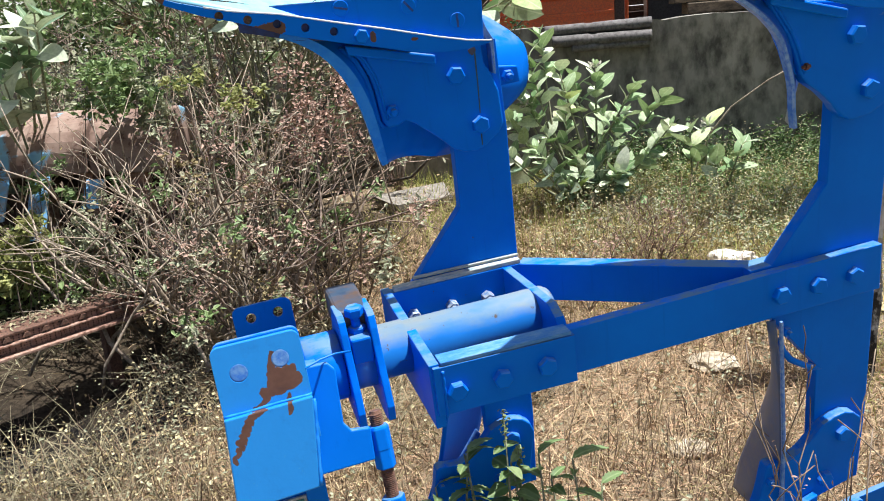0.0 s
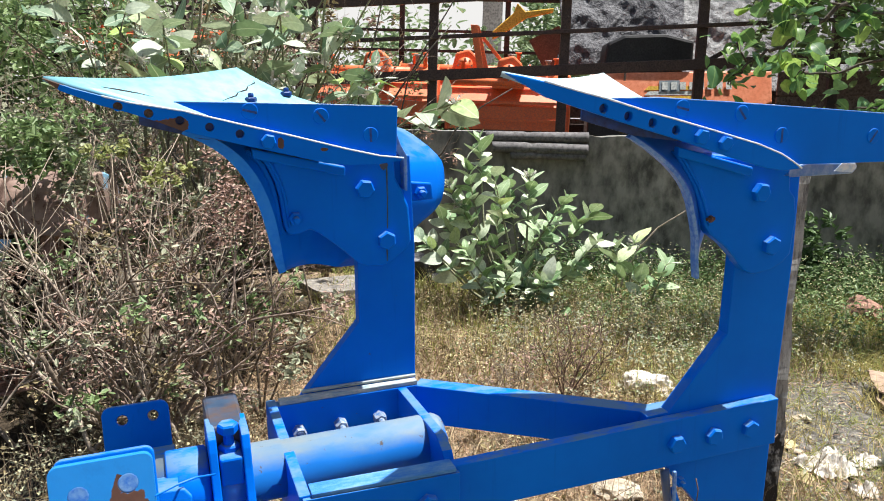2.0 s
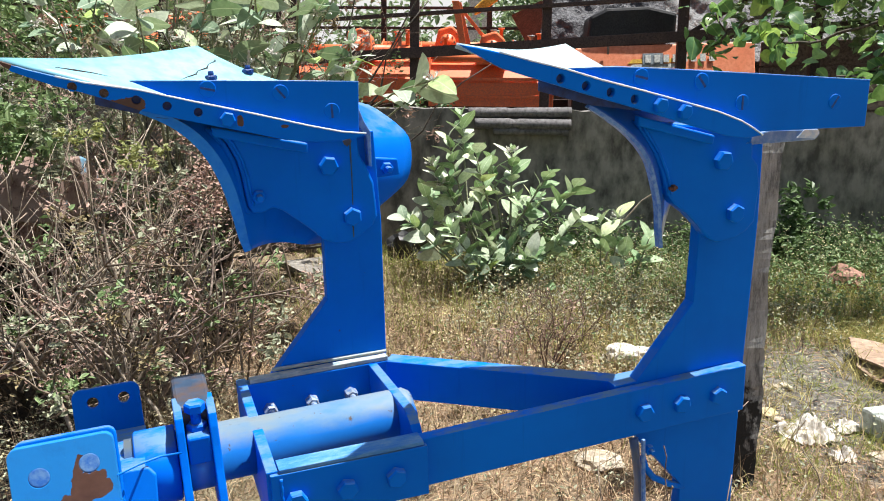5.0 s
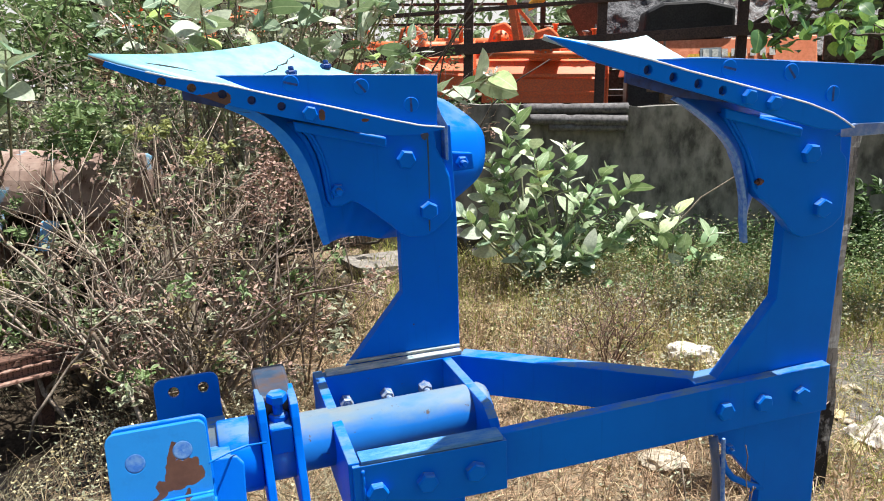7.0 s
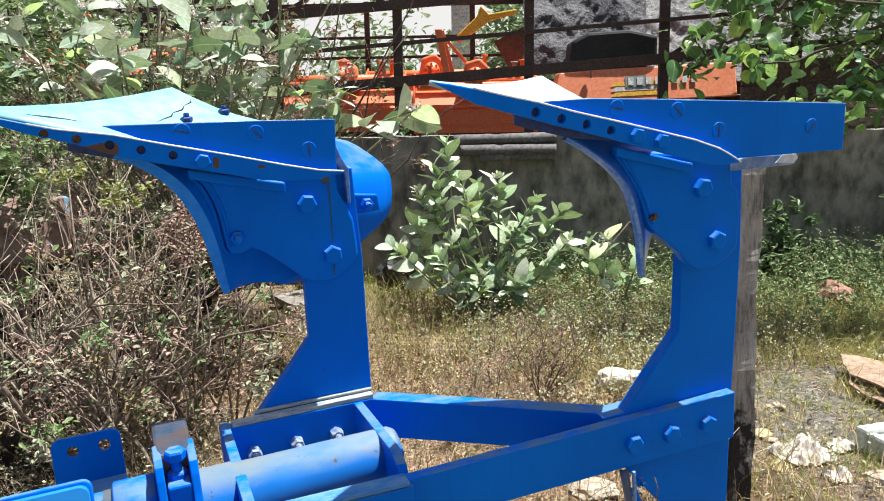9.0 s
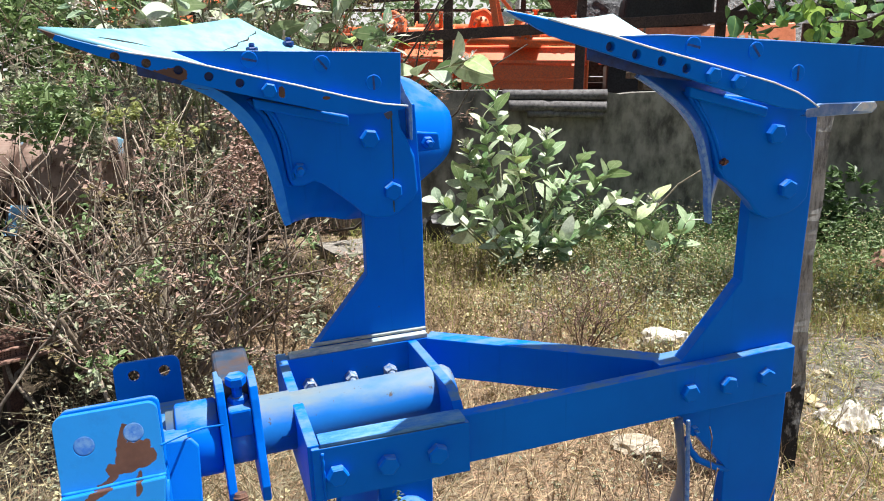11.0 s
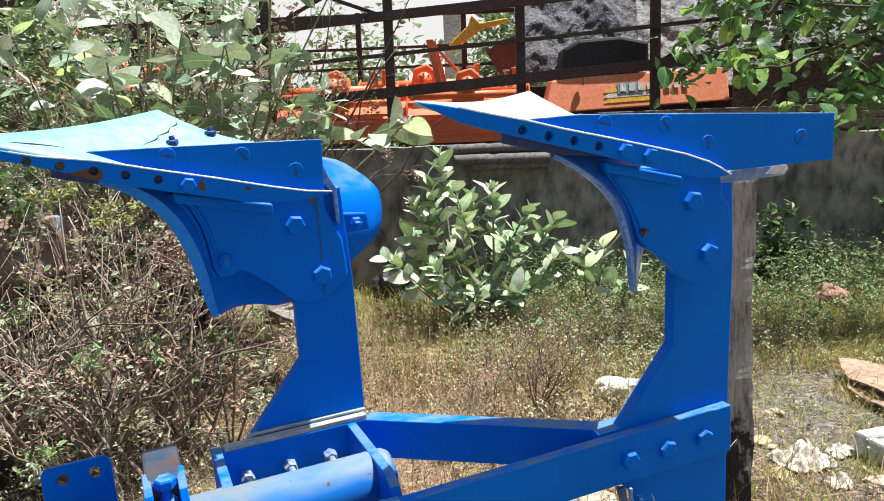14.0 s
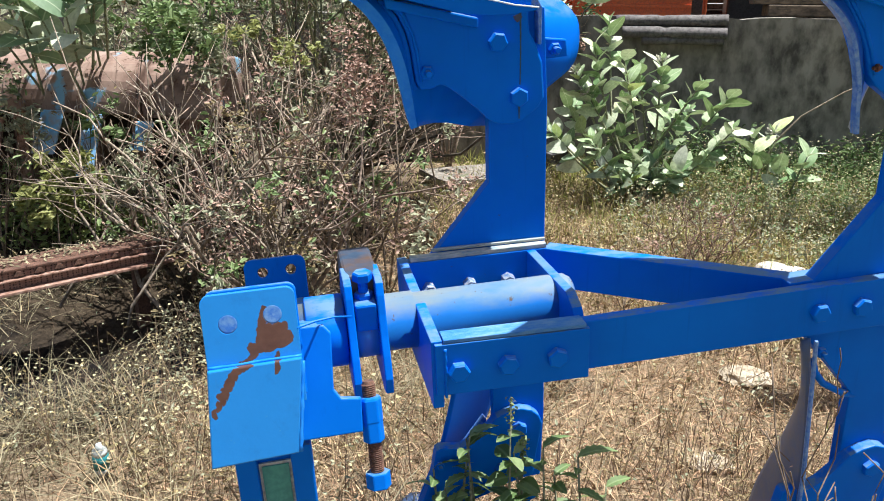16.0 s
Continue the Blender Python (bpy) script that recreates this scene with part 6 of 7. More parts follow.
YELLOW_GREEN = leafy("yellow_green_leaf", (0.20, 0.24, 0.06), (0.46, 0.47, 0.20), 0.6, 0.35)
for d, a, z, r, n, size, mat, text in ((3.30, -2.80, 0.62, 0.14, 420, 0.018, WEED_GREY, "dusty vine hanging down the rusty machine"), (3.28, -3.05, 0.72, 0.16, 420, 0.020, WEED, "green vine hanging down the rusty machine"), (3.05, -2.44, 0.40, 0.17, 900, 0.024, YELLOW_GREEN, "small yellow-green bush growing before the rusty machine"), (3.1, -2.10, 0.42, 0.15, 520, 0.024, WEED_GREY, "small green bush growing before the rusty machine"),
                                       (3.35, -2.95, 0.88, 0.17, 450, 0.018, WEED_GREY, "dusty vine heaped over the rusty machine"), (3.25, -2.36, 0.66, 0.13, 260, 0.018, WEED, "green vine hanging down the rusty machine"), (3.0, -1.50, 1.07, 0.10, 150, 0.014, YELLOW_GREEN, "small yellow-green leaves on a thin shrub"), (3.0, -1.28, 0.97, 0.11, 190, 0.014, YELLOW_GREEN, "small yellow-green leaves on a thin shrub"),
                                       (3.4, -2.04, 1.08, 0.20, 900, 0.022, WEED, "dusty green leafy bush rising behind the rusty machine"), (3.45, -1.88, 0.98, 0.13, 380, 0.020, WEED_GREY, "dusty green leafy bush rising behind the rusty machine"), (2.95, -1.04, 0.90, 0.15, 420, 0.011, SEED, "thin shrub with reddish-brown withered leaves"),
                                       (3.0, -0.92, 0.98, 0.20, 900, 0.011, SEED, "thin shrub with reddish-brown withered leaves")):
    leaf_bush(d, a, z, r, n, size, mat, text, "small bushes about the machine", 0.18)

# ---- the wall and what stands beyond it ----
def placed(bm, name, mat, parent=None, label="", bevel=0.0, smooth=False):
    """A mesh given in yard axes (side, ahead, up), laid into the world."""
    bm.transform(YARD)
    return part(name, bm, mat, parent, label, smooth, bevel)


def ybox(s0, s1, d0, d1, z0, z1):
    return box(s0, s1, d0, d1, z0, z1)


def rough_wall():
    bm = bmesh.new()
    n, h = 150, 10
    rows = []
    for j in range(h + 1):
        row = []
        for i in range(n + 1):
            s = -9 + 18 * i / n
            z = 1.115 * j / h
            if j == h:
                z += 0.018 * noise.noise((s * 3, 0, 2.0)) + 0.012 * noise.noise((s * 9, 1.0, 2.0))
            row.append(bm.verts.new((s, 6.1 + 0.012 * noise.noise((s * 2, z * 3, 0)), z)))
        rows.append(row)
    back = [bm.verts.new((v.co.x, 6.33, v.co.z)) for v in rows[-1]]
    foot = [bm.verts.new((v.co.x, 6.33, 0)) for v in rows[-1]]
    rows += [back, foot]
    for a, b in zip(rows, rows[1:]):
        for i in range(n):
            bm.faces.new((a[i], a[i + 1], b[i + 1], b[i]))
    return bm


wall = placed(rough_wall(), "wall_yard", PLASTER, smooth=False)
tagged(wall, "low grey cement-plastered yard wall streaked dark with damp", "wall", kind="structure")

# rubber sheets rolled over the wall
RUBBER = two_tone("grey_rubber", (0.09, 0.085, 0.085), (0.19, 0.18, 0.18), (0.06, 0.055, 0.055), 5, 40, 0.8, 0.3)
for (s0, s1, d, z, r, tilt) in ((-0.03, 0.74, 6.075, 1.085, 0.048, 0.010), (0.02, 0.735, 6.035, 1.010, 0.050, -0.004), (0.16, 0.72, 6.03, 0.955, 0.034, 0.0)):
    bm = bmesh.new()
    n, m = 30, 16
    rows = []
    for i in range(n + 1):
        s = s0 + (s1 - s0) * i / n
        rr = r * (1 + 0.10 * noise.noise((s * 7, z * 9, 4)))
        if abs(s - (s0 + 0.42 * (s1 - s0))) < 0.03:
            rr *= 0.86
        rows.append([bm.verts.new((s, d + rr * math.cos(2 * math.pi * k / m), z + tilt * i / n + 0.85 * rr * math.sin(2 * math.pi * k / m))) for k in range(m)])
    for a, b in zip(rows, rows[1:]):
        for k in range(m):
            bm.faces.new((a[k], a[(k + 1) % m], b[(k + 1) % m], b[k]))
    bm.faces.new(rows[0])
    bm.faces.new(rows[-1])
    tagged(placed(bm, "rubber_roll", RUBBER, smooth=True), "rolled grey rubber sheet lying over the wall", "rubber roll", "rubber rolls on the wall")

BOARD_PAINT = two_tone("dusty_brown_board_paint", (0.12, 0.085, 0.065), (0.24, 0.18, 0.14), (0.07, 0.05, 0.04), 4, 40, 0.85, 0.3)
# truck body cage beyond the wall: posts, rails and braces
cage = new("truck_cage")
tagged(cage, "brown steel cage body of a parked truck", "truck body")
RISE = 0.067


def rail_z(z, s):
    return z + RISE * (s + 0.5)


def cage_bar(name, s0, z0, s1, z1, w, d=7.5, t=0.05):
    a = math.atan2(z1 - z0, s1 - s0)
    dx, dz = -math.sin(a) * w / 2, math.cos(a) * w / 2
    bm = slab([(s0 - dx, z0 - dz), (s1 - dx, z1 - dz), (s1 + dx, z1 + dz), (s0 + dx, z0 + dz)], d, d + t)
    return placed(bm, name, CAGE_STEEL, cage, bevel=0.004)


for z, w in ((2.26, 0.085), (1.92, 0.035), (1.58, 0.095), (2.72, 0.06), (3.1, 0.08)):
    cage_bar("rail", -4.2, rail_z(z, -4.2), 5.4, rail_z(z, 5.4), w, 7.45 if w > 0.05 else 7.47)
for s in (-4.05, -2.85, -1.65, -0.53, 0.67, 1.90, 3.1, 4.3, 5.4):
    post = cage_bar("post", s, 0.55, s + 0.004, rail_z(3.15, s), 0.085, 7.52, 0.07)
    for z in (1.75, 2.05, 2.4):
        bm = turned([(0.012, 0), (0.012, 0.006), (0.008, 0.009)], 8, pose(s + 0.015, 7.52, rail_z(z, s), 90, 0, 0))
        placed(bm, "rivet", CAGE_STEEL, post)
for s0, s1 in ((-1.65, -0.53), (-2.85, -1.65), (1.90, 3.1), (3.1, 4.3)):
    cage_bar("brace", s0, rail_z(2.26, s0), s1, rail_z(2.75, s1), 0.035, 7.56, 0.02)
    cage_bar("brace", s0, rail_z(2.75, s0), s1, rail_z(2.26, s1), 0.035, 7.60, 0.02)
cage_bar("brace", 1.95, rail_z(1.60, 1.95), 3.1, rail_z(2.22, 3.1), 0.04, 7.56, 0.02)
cage_bar("floor_beam", -4.2, 1.06, 5.4, 1.12, 0.12, 9.2, 0.12)
for k in range(3):
    placed(slab([(2.78, 1.02 + 0.24 * k), (5.4, 1.12 + 0.24 * k), (5.4, 1.345 + 0.24 * k), (2.78, 1.245 + 0.24 * k)], 8.0, 8.04), "side_board", BOARD_PAINT, cage, bevel=0.004)
for z, w in ((1.72, 0.03), (1.92, 0.03), (2.14, 0.03), (2.5, 0.05)):
    cage_bar("far_rail", -4.2, z, 5.4, z + 0.02, w, 9.36, 0.04)
for s in (-3.4, -2.2, -1.0, 0.2, 1.4, 2.6, 3.8, 5.0):
    cage_bar("far_post", s, 0.9, s, 2.55, 0.06, 9.41, 0.05)
for k in range(3):
    placed(slab([(0.9, 1.0 + 0.22 * k), (5.4, 1.0 + 0.22 * k), (5.4, 1.212 + 0.22 * k), (0.9, 1.212 + 0.22 * k)], 9.30, 9.34), "side_board", BOARD_PAINT, cage, bevel=0.004)
deck = placed(ybox(-4.2, 5.4, 7.6, 9.4, 0.92, 1.0), "deck", CAGE_STEEL, cage)
for s in (-2.6, 3.6):
    for d in (7.8, 9.2):
        placed(turned([(0.30, -0.1), (0.42, -0.09), (0.42, 0.09), (0.30, 0.1)], 28, pose(s, d, 0.42, 90, 0, 0)), "wheel", RUBBER, cage, smooth=True)
for s in (-3.6, -0.5, 2.0, 5.0):
    placed(ybox(s, s + 0.12, 7.7, 7.85, 0.0, 0.92), "support_leg", CAGE_STEEL, cage)

# a stone and timber ledge along the wall's farther stretch
LEDGE = two_tone("weathered_timber", (0.10, 0.075, 0.055), (0.22, 0.17, 0.12), (0.05, 0.04, 0.03), 3, 40, 0.9, 0.6, 0.004, (0.15, 1, 1))
for z0, z1, s0, s1 in ((1.125, 1.205, 1.05, 4.6), (1.21, 1.265, 0.95, 4.4), (1.27, 1.325, 1.2, 4.7)):
    tagged(placed(ybox(s0, s1, 6.36 + (z1 - 1.2) * 0.2, 6.62, z0, z1), "timber_plank", LEDGE, bevel=0.008), "weathered brown plank stacked behind the wall", "plank", "planks stacked behind the wall")
for s in (1.3, 2.8, 4.2):
    tagged(placed(ybox(s, s + 0.2, 6.4, 6.6, 0, 1.125), "stone_pier", STONE, bevel=0.01), "rough stone pier under the stacked planks", "pier", "stone piers behind the wall")

# orange tillers loaded in the truck
YELLOW = two_tone("yellow_paint", (0.80, 0.45, 0.03), (0.75, 0.50, 0.08), scale=6, fine=60, rough=0.5)
PALE = two_tone("pale_print", (0.55, 0.58, 0.55), (0.70, 0.70, 0.66), scale=8, fine=60, rough=0.6)
GREY_PRINT = two_tone("grey_print", (0.20, 0.25, 0.28), (0.30, 0.34, 0.36), scale=8, fine=60, rough=0.6)
BLACK = two_tone("black_paint", (0.012, 0.012, 0.014), (0.03, 0.03, 0.03), scale=6, fine=60, rough=0.5)


def tiller(s0, s1, d, z0, label, mirror=1):
    """A rotary tiller: hood, frame tube, gearbox, three-point mast, side plate and rotor with blades."""
    t = new("rotary_tiller")
    tagged(t, label, "rotary tiller", "orange tillers on the truck")
    mid = (s0 + s1) / 2
    hood = [(d - 0.05, z0 + 0.02), (d - 0.04, z0 + 0.25), (d + 0.10, z0 + 0.42), (d + 0.40, z0 + 0.45), (d + 0.42, z0 + 0.43), (d + 0.12, z0 + 0.40), (d - 0.02, z0 + 0.24), (d - 0.03, z0 + 0.02)]
    placed(slab(hood, s0, s1, "x"), "hood", ORANGE, t, bevel=0.004)
    for z in (0.10, 0.27):
        placed(slab([(d - 0.066, z0 + z), (d - 0.045, z0 + z + 0.004), (d - 0.045, z0 + z + 0.03), (d - 0.066, z0 + z + 0.026)], s0 + 0.02, s1 - 0.02, "x"), "rib", ORANGE, t)
    placed(turned([(0.055, s0), (0.055, s1)], 18, pose(0, d + 0.12, z0 + 0.53) @ Matrix.Rotation(radians(90), 4, "Y")), "frame_tube", ORANGE, t, smooth=True)
    placed(turned([(0.035, s0 + 0.05), (0.035, s1 - 0.1)], 14, pose(0, d - 0.04, z0 + 0.48) @ Matrix.Rotation(radians(90), 4, "Y")), "frame_tube", ORANGE, t, smooth=True)
    gb = placed(slab([(mid - 0.16, z0 + 0.42), (mid + 0.16, z0 + 0.42), (mid + 0.13, z0 + 0.66), (mid + 0.04, z0 + 0.74), (mid - 0.10, z0 + 0.70)], d - 0.05, d + 0.28), "gearbox", ORANGE, t, bevel=0.02)
    placed(turned([(0.085, 0), (0.085, 0.04), (0.05, 0.05), (0.05, 0.12)], 20, pose(mid, d - 0.04, z0 + 0.57, 90, 0, 0)), "flange", ORANGE, gb, smooth=True)
    for k in range(8):
        w = 2 * math.pi * k / 8
        placed(turned([(0.011, 0), (0.011, 0.012)], 6, pose(mid + 0.07 * math.cos(w), d - 0.08, z0 + 0.57 + 0.07 * math.sin(w), 90, 0, 0)), "bolt", STEEL, gb)
    for sgn in (-1, 1) if mirror > 0 else ():
        placed(slab([(mid - mirror * 0.22 + sgn * 0.03 - 0.03, z0 + 0.45), (mid - mirror * 0.22 + sgn * 0.03 + 0.03, z0 + 0.45), (mid - mirror * 0.36 + 0.05 + sgn * 0.01, z0 + 1.02), (mid - mirror * 0.36 - 0.02 + sgn * 0.01, z0 + 1.02)], d + 0.02 + sgn * 0.06, d + 0.035 + sgn * 0.06), "mast_plate", ORANGE, t, bevel=0.003)
    if mirror > 0:
        placed(slab([(mid - mirror * 0.34, z0 + 0.98), (mid - mirror * 0.30, z0 + 0.98), (mid + mirror * 0.12, z0 + 0.50), (mid + mirror * 0.07, z0 + 0.50)], d + 0.10, d + 0.125), "mast_stay", ORANGE, t, bevel=0.003)
    for s in (s0, s1 - 0.014):
        placed(slab([(d - 0.08, z0 + 0.02), (d + 0.40, z0 + 0.0), (d + 0.45, z0 + 0.40), (d + 0.25, z0 + 0.62), (d + 0.0, z0 + 0.55), (d - 0.09, z0 + 0.3)], s, s + 0.014, "x"), "side_plate", ORANGE, t, bevel=0.003)
    placed(turned([(0.04, s0 + 0.02), (0.04, s1 - 0.02)], 14, pose(0, d + 0.2, z0 + 0.12) @ Matrix.Rotation(radians(90), 4, "Y")), "rotor", BLACK, t, smooth=True)
    n = int((s1 - s0) / 0.16)
    for k in range(n):
        s = s0 + 0.1 + k * (s1 - s0 - 0.2) / max(1, n - 1)
        a = 1.1 * k
        placed(_blade(s, d + 0.2, z0 + 0.12, a), "blade", BLACK, t)
    for k, (s, z) in enumerate(((s1 - 0.22, z0 + 0.62), (s1 - 0.14, z0 + 0.64), (s0 + 0.16, z0 + 0.60))):
        placed(turned([(0.02, 0), (0.02, 0.13), (0.035, 0.135), (0.035, 0.15)], 10, pose(s, d + 0.1, z - 0.06)), "pipe_stub", STEEL if k == 0 else ORANGE, t, smooth=True)
    return t


def _blade(s, d, z, a):
    bm = slab([(0.04, -0.02), (0.15, -0.03), (0.19, 0.03), (0.16, 0.03), (0.04, 0.02)], -0.006, 0.006)
    bm.transform(Matrix.Translation((s, d, z)) @ Matrix.Rotation(radians(90), 4, "Z") @ Matrix.Rotation(a, 4, "Y"))
    return bm


tiller(-0.42, 0.80, 8.05, 1.07, "orange painted rotary tiller stored behind the cage bars")
tiller(-0.95, 0.45, 8.62, 1.16, "orange painted rotary tiller standing behind another one", -1)
tiller(-4.1, -2.75, 8.15, 1.42, "orange painted rotary tiller partly hidden by leaves")
tiller(-1.75, -0.50, 8.10, 1.10, "orange painted rotary tiller partly hidden by leaves", -1)
arm = placed(slab([(0.02, 1.98), (0.10, 2.02), (0.36, 2.20), (0.62, 2.26), (0.62, 2.30), (0.34, 2.26), (0.26, 2.34), (0.22, 2.24), (0.02, 2.06)], 8.30, 8.38), "guard_arm", YELLOW, bevel=0.01)
tagged(arm, "yellow and orange guard arm raised over the tiller", "guard arm")
placed(slab([(0.62, 1.62), (0.80, 1.56), (0.80, 2.0), (0.70, 2.15), (0.40, 2.0)], 8.5, 8.52), "rusty_plate", RUST)
tagged(bpy.data.objects["rusty_plate"], "rust-brown steel plate leaning in the truck", "steel plate")

# the orange panel with its lettering strip
FADED_ORANGE = two_tone("faded_orange_paint", (0.80, 0.24, 0.11), (0.86, 0.34, 0.19), (0.70, 0.20, 0.09), 3, 30, 0.5, 0.1)
panel = new("orange_panel")
tagged(panel, "faded orange machine hood with a stripe and lettering", "machine hood")
def sloped(bm):
    """Leans the hood's face back, so that it looks half up."""
    for q in bm.verts:
        q.co.y += (q.co.z - 1.335) * 0.30
    return bm


placed(sloped(slab([(0.93, 1.335), (2.75, 1.40), (2.75, 1.74), (1.30, 1.68), (1.02, 1.66)], 8.0, 8.35)), "hood", FADED_ORANGE, panel, bevel=0.015)
for k in range(3):
    placed(sloped(slab([(1.52, 1.415 + 0.05 * k), (2.05, 1.435 + 0.05 * k), (2.05, 1.475 + 0.05 * k), (1.56, 1.455 + 0.05 * k)], 7.994, 7.999)), "stripe", (YELLOW, PALE, YELLOW)[k], panel)
placed(sloped(slab([(1.66, 1.505), (1.86, 1.513), (1.86, 1.62), (1.66, 1.612)], 7.988, 7.993)), "badge", GREY_PRINT, panel)
for k in range(8):
    s = 1.685 + 0.088 * k
    placed(sloped(slab([(s, 1.525 + 0.003 * k), (s + 0.055, 1.527 + 0.003 * k), (s + 0.055, 1.60 + 0.003 * k), (s, 1.598 + 0.003 * k)], 7.982, 7.987)), "lettering_bar", PALE, panel)
placed(turned([(0.012, 0), (0.012, 0.10), (0.03, 0.11), (0.03, 0.13)], 10, pose(1.32, 8.04, 1.60)), "lever", STEEL, panel, smooth=True)
placed(ybox(0.98, 2.72, 8.02, 8.3, 1.02, 1.33), "gear_case", BLACK, panel, bevel=0.02)


# black plastic sheet heaped over the load
def crumpled(name, mat, s0, s1, z0, z1, d, depth, seed, label, category):
    bm = bmesh.new()
    n, m = 110, 80
    rows = []
    for i in range(n + 1):
        row = []
        for j in range(m + 1):
            u, v = i / n, j / m
            s, z = s0 + (s1 - s0) * u, z0 + (z1 - z0) * v * (0.94 + 0.06 * math.sin(7 * u + seed))
            p = (s * 1.9 + z * 1.2, z * 1.5 - s * 1.1, seed)
            k = 0.8 * abs(noise.noise(p)) + 0.45 * abs(noise.noise((p[0] * 2.3 + p[1], p[1] * 1.4, seed + 3))) + 0.25 * abs(noise.noise((p[0] * 3.2 - 2 * p[1], p[1] * 5.1, seed + 5)))
            bulge = depth * (1 - v) ** 0.7
            row.append(bm.verts.new((s + 0.05 * noise.noise((u * 6, v * 6, seed)), d - bulge + 0.12 * k + 0.016 * abs(noise.noise((p[0] * 4 + 3 * p[1], p[1] * 3.3, seed + 7))) + 0.5 * v, z)))
        rows.append(row)
    for a, b in zip(rows, rows[1:]):
        for j in range(m):
            bm.faces.new((a[j], a[j + 1], b[j + 1], b[j]))
    ob = placed(bm, name, mat, smooth=True)
    sol = ob.modifiers.new("thick", "SOLIDIFY")
    sol.thickness = 0.004
    return tagged(ob, label, category)


TARP_BLACK = two_tone("black_plastic", (0.018, 0.018, 0.024), (0.042, 0.042, 0.052), (0.10, 0.10, 0.11), 4, 22, 0.62, 0.9, 0.03)
TARP_GREY = two_tone("grey_plastic", (0.07, 0.07, 0.072), (0.16, 0.16, 0.16), (0.26, 0.26, 0.26), 4, 22, 0.7, 0.9, 0.03)
crumpled("plastic_sheet", TARP_BLACK, 0.72, 2.0, 1.68, 3.5, 8.7, 0.3, 2.0, "glossy black plastic sheet crumpled over the load", "plastic sheet")
crumpled("plastic_sheet", TARP_GREY, 2.0, 4.6, 1.55, 3.1, 8.8, 0.35, 5.0, "dull grey plastic sheet crumpled over the load", "plastic sheet")
# black block added in place of the unlit hollow under the sheet
blk = placed(slab([(1.12, 1.70), (1.98, 1.74), (1.98, 2.0), (1.70, 2.06), (1.30, 2.04), (1.14, 1.96)], 8.1, 8.5), "dark_hollow_block", BLACK, bevel=0.03)
tagged(blk, "black block standing for the dark hollow under the plastic sheet", "crate")

# the glaring hazy sky low over the distance
glare = bpy.data.materials.new("white_haze")
glare.use_nodes = True
_e = glare.node_tree.nodes.new("ShaderNodeEmission")
_e.inputs["Color"].default_value = (1.0, 0.99, 0.97, 1)
_e.inputs["Strength"].default_value = 0.47
glare.node_tree.links.new(_e.outputs[0], glare.node_tree.nodes["Material Output"].inputs["Surface"])
tagged(placed(ybox(-220, 220, 160, 161, -5, 75), "backdrop", glare), "white hazy sky low over the distance", "sky", kind="structure")

# far trees and a building under the white sky
for d, s, z, r, n, seed in ((13, 0.9, 2.3, 1.0, 1500, 1), (14, 2.4, 2.2, 1.2, 1500, 2), (17, -4.5, 3.2, 1.6, 1500, 3), (15, 5.5, 3.5, 2.2, 2500, 4), (16, -9, 3.0, 2.2, 2000, 5), (12, 8.5, 3.0, 2.4, 2500, 6)):
    t = new("tree")
    tagged(t, "hazy green tree standing beyond the truck", "tree", "far trees")
    base = yard(d, s)
    v, f = tube_along([base, base + Vector((0.1, 0, z * 0.5)), base + Vector((0.05, 0.1, z))], [0.14, 0.10, 0.05], 8)
    arrays("trunk", v, f, TWIG, t, smooth=True)
    c = rng.normal(0, 0.42, (n // 30, 3)) * r
    q = np.repeat(c, 30, 0) + rng.normal(0, 0.13, (len(c) * 30, 3)) * r + np.array(base) + np.array((0, 0, z))
    q[:, 2] = np.maximum(q[:, 2], 0.3)
    chips("crown", q, rng.uniform(0.03, 0.07, len(q)) * r, 0.45, FAR_LEAF, t, flat=(0, 90))
CONCRETE = two_tone("pale_concrete", (0.42, 0.42, 0.41), (0.55, 0.55, 0.53), scale=1, fine=10, rough=0.9)
tank = placed(ybox(-0.1, 0.85, 40, 41, 0, 6.7), "far_building", CONCRETE)
tagged(tank, "pale grey concrete block far beyond the yard", "building")

# ---- the rusty machine and the iron channel among the weeds ----
RUSTY_PINK = two_tone("faded_rusty_paint", (0.30, 0.17, 0.13), (0.42, 0.29, 0.23), (0.16, 0.075, 0.05), 7, 55, 0.9, 0.3)
CYAN_PATCH = two_tone("faded_light_blue_paint", (0.08, 0.36, 0.70), (0.20, 0.50, 0.78), (0.34, 0.27, 0.22), 9, 14, 0.7, 0.2)


def patched_paint():
    m, nt, b = nodes_of("rusty_paint_with_blue_remains", 0.85)
    a = ramp(nt, noise_node(nt, 7, 8), [(0.3, (0.11, 0.06, 0.045)), (0.5, (0.27, 0.185, 0.15)), (0.75, (0.38, 0.29, 0.245))])
    n = ramp(nt, noise_node(nt, 4.2, 5, 0.5), [(0.61, (0, 0, 0)), (0.65, (1, 1, 1))])
    col = mix(nt, n, a, (0.20, 0.42, 0.60))
    col = mix(nt, ramp(nt, noise_node(nt, 26, 8, 0.7), [(0.58, (0, 0, 0)), (0.64, (1, 1, 1))]), col, (0.10, 0.05, 0.035))
    nt.links.new(col, b.inputs["Base Color"])
    bump(nt, b, noise_node(nt, 60), 0.4, 0.002)
    return m


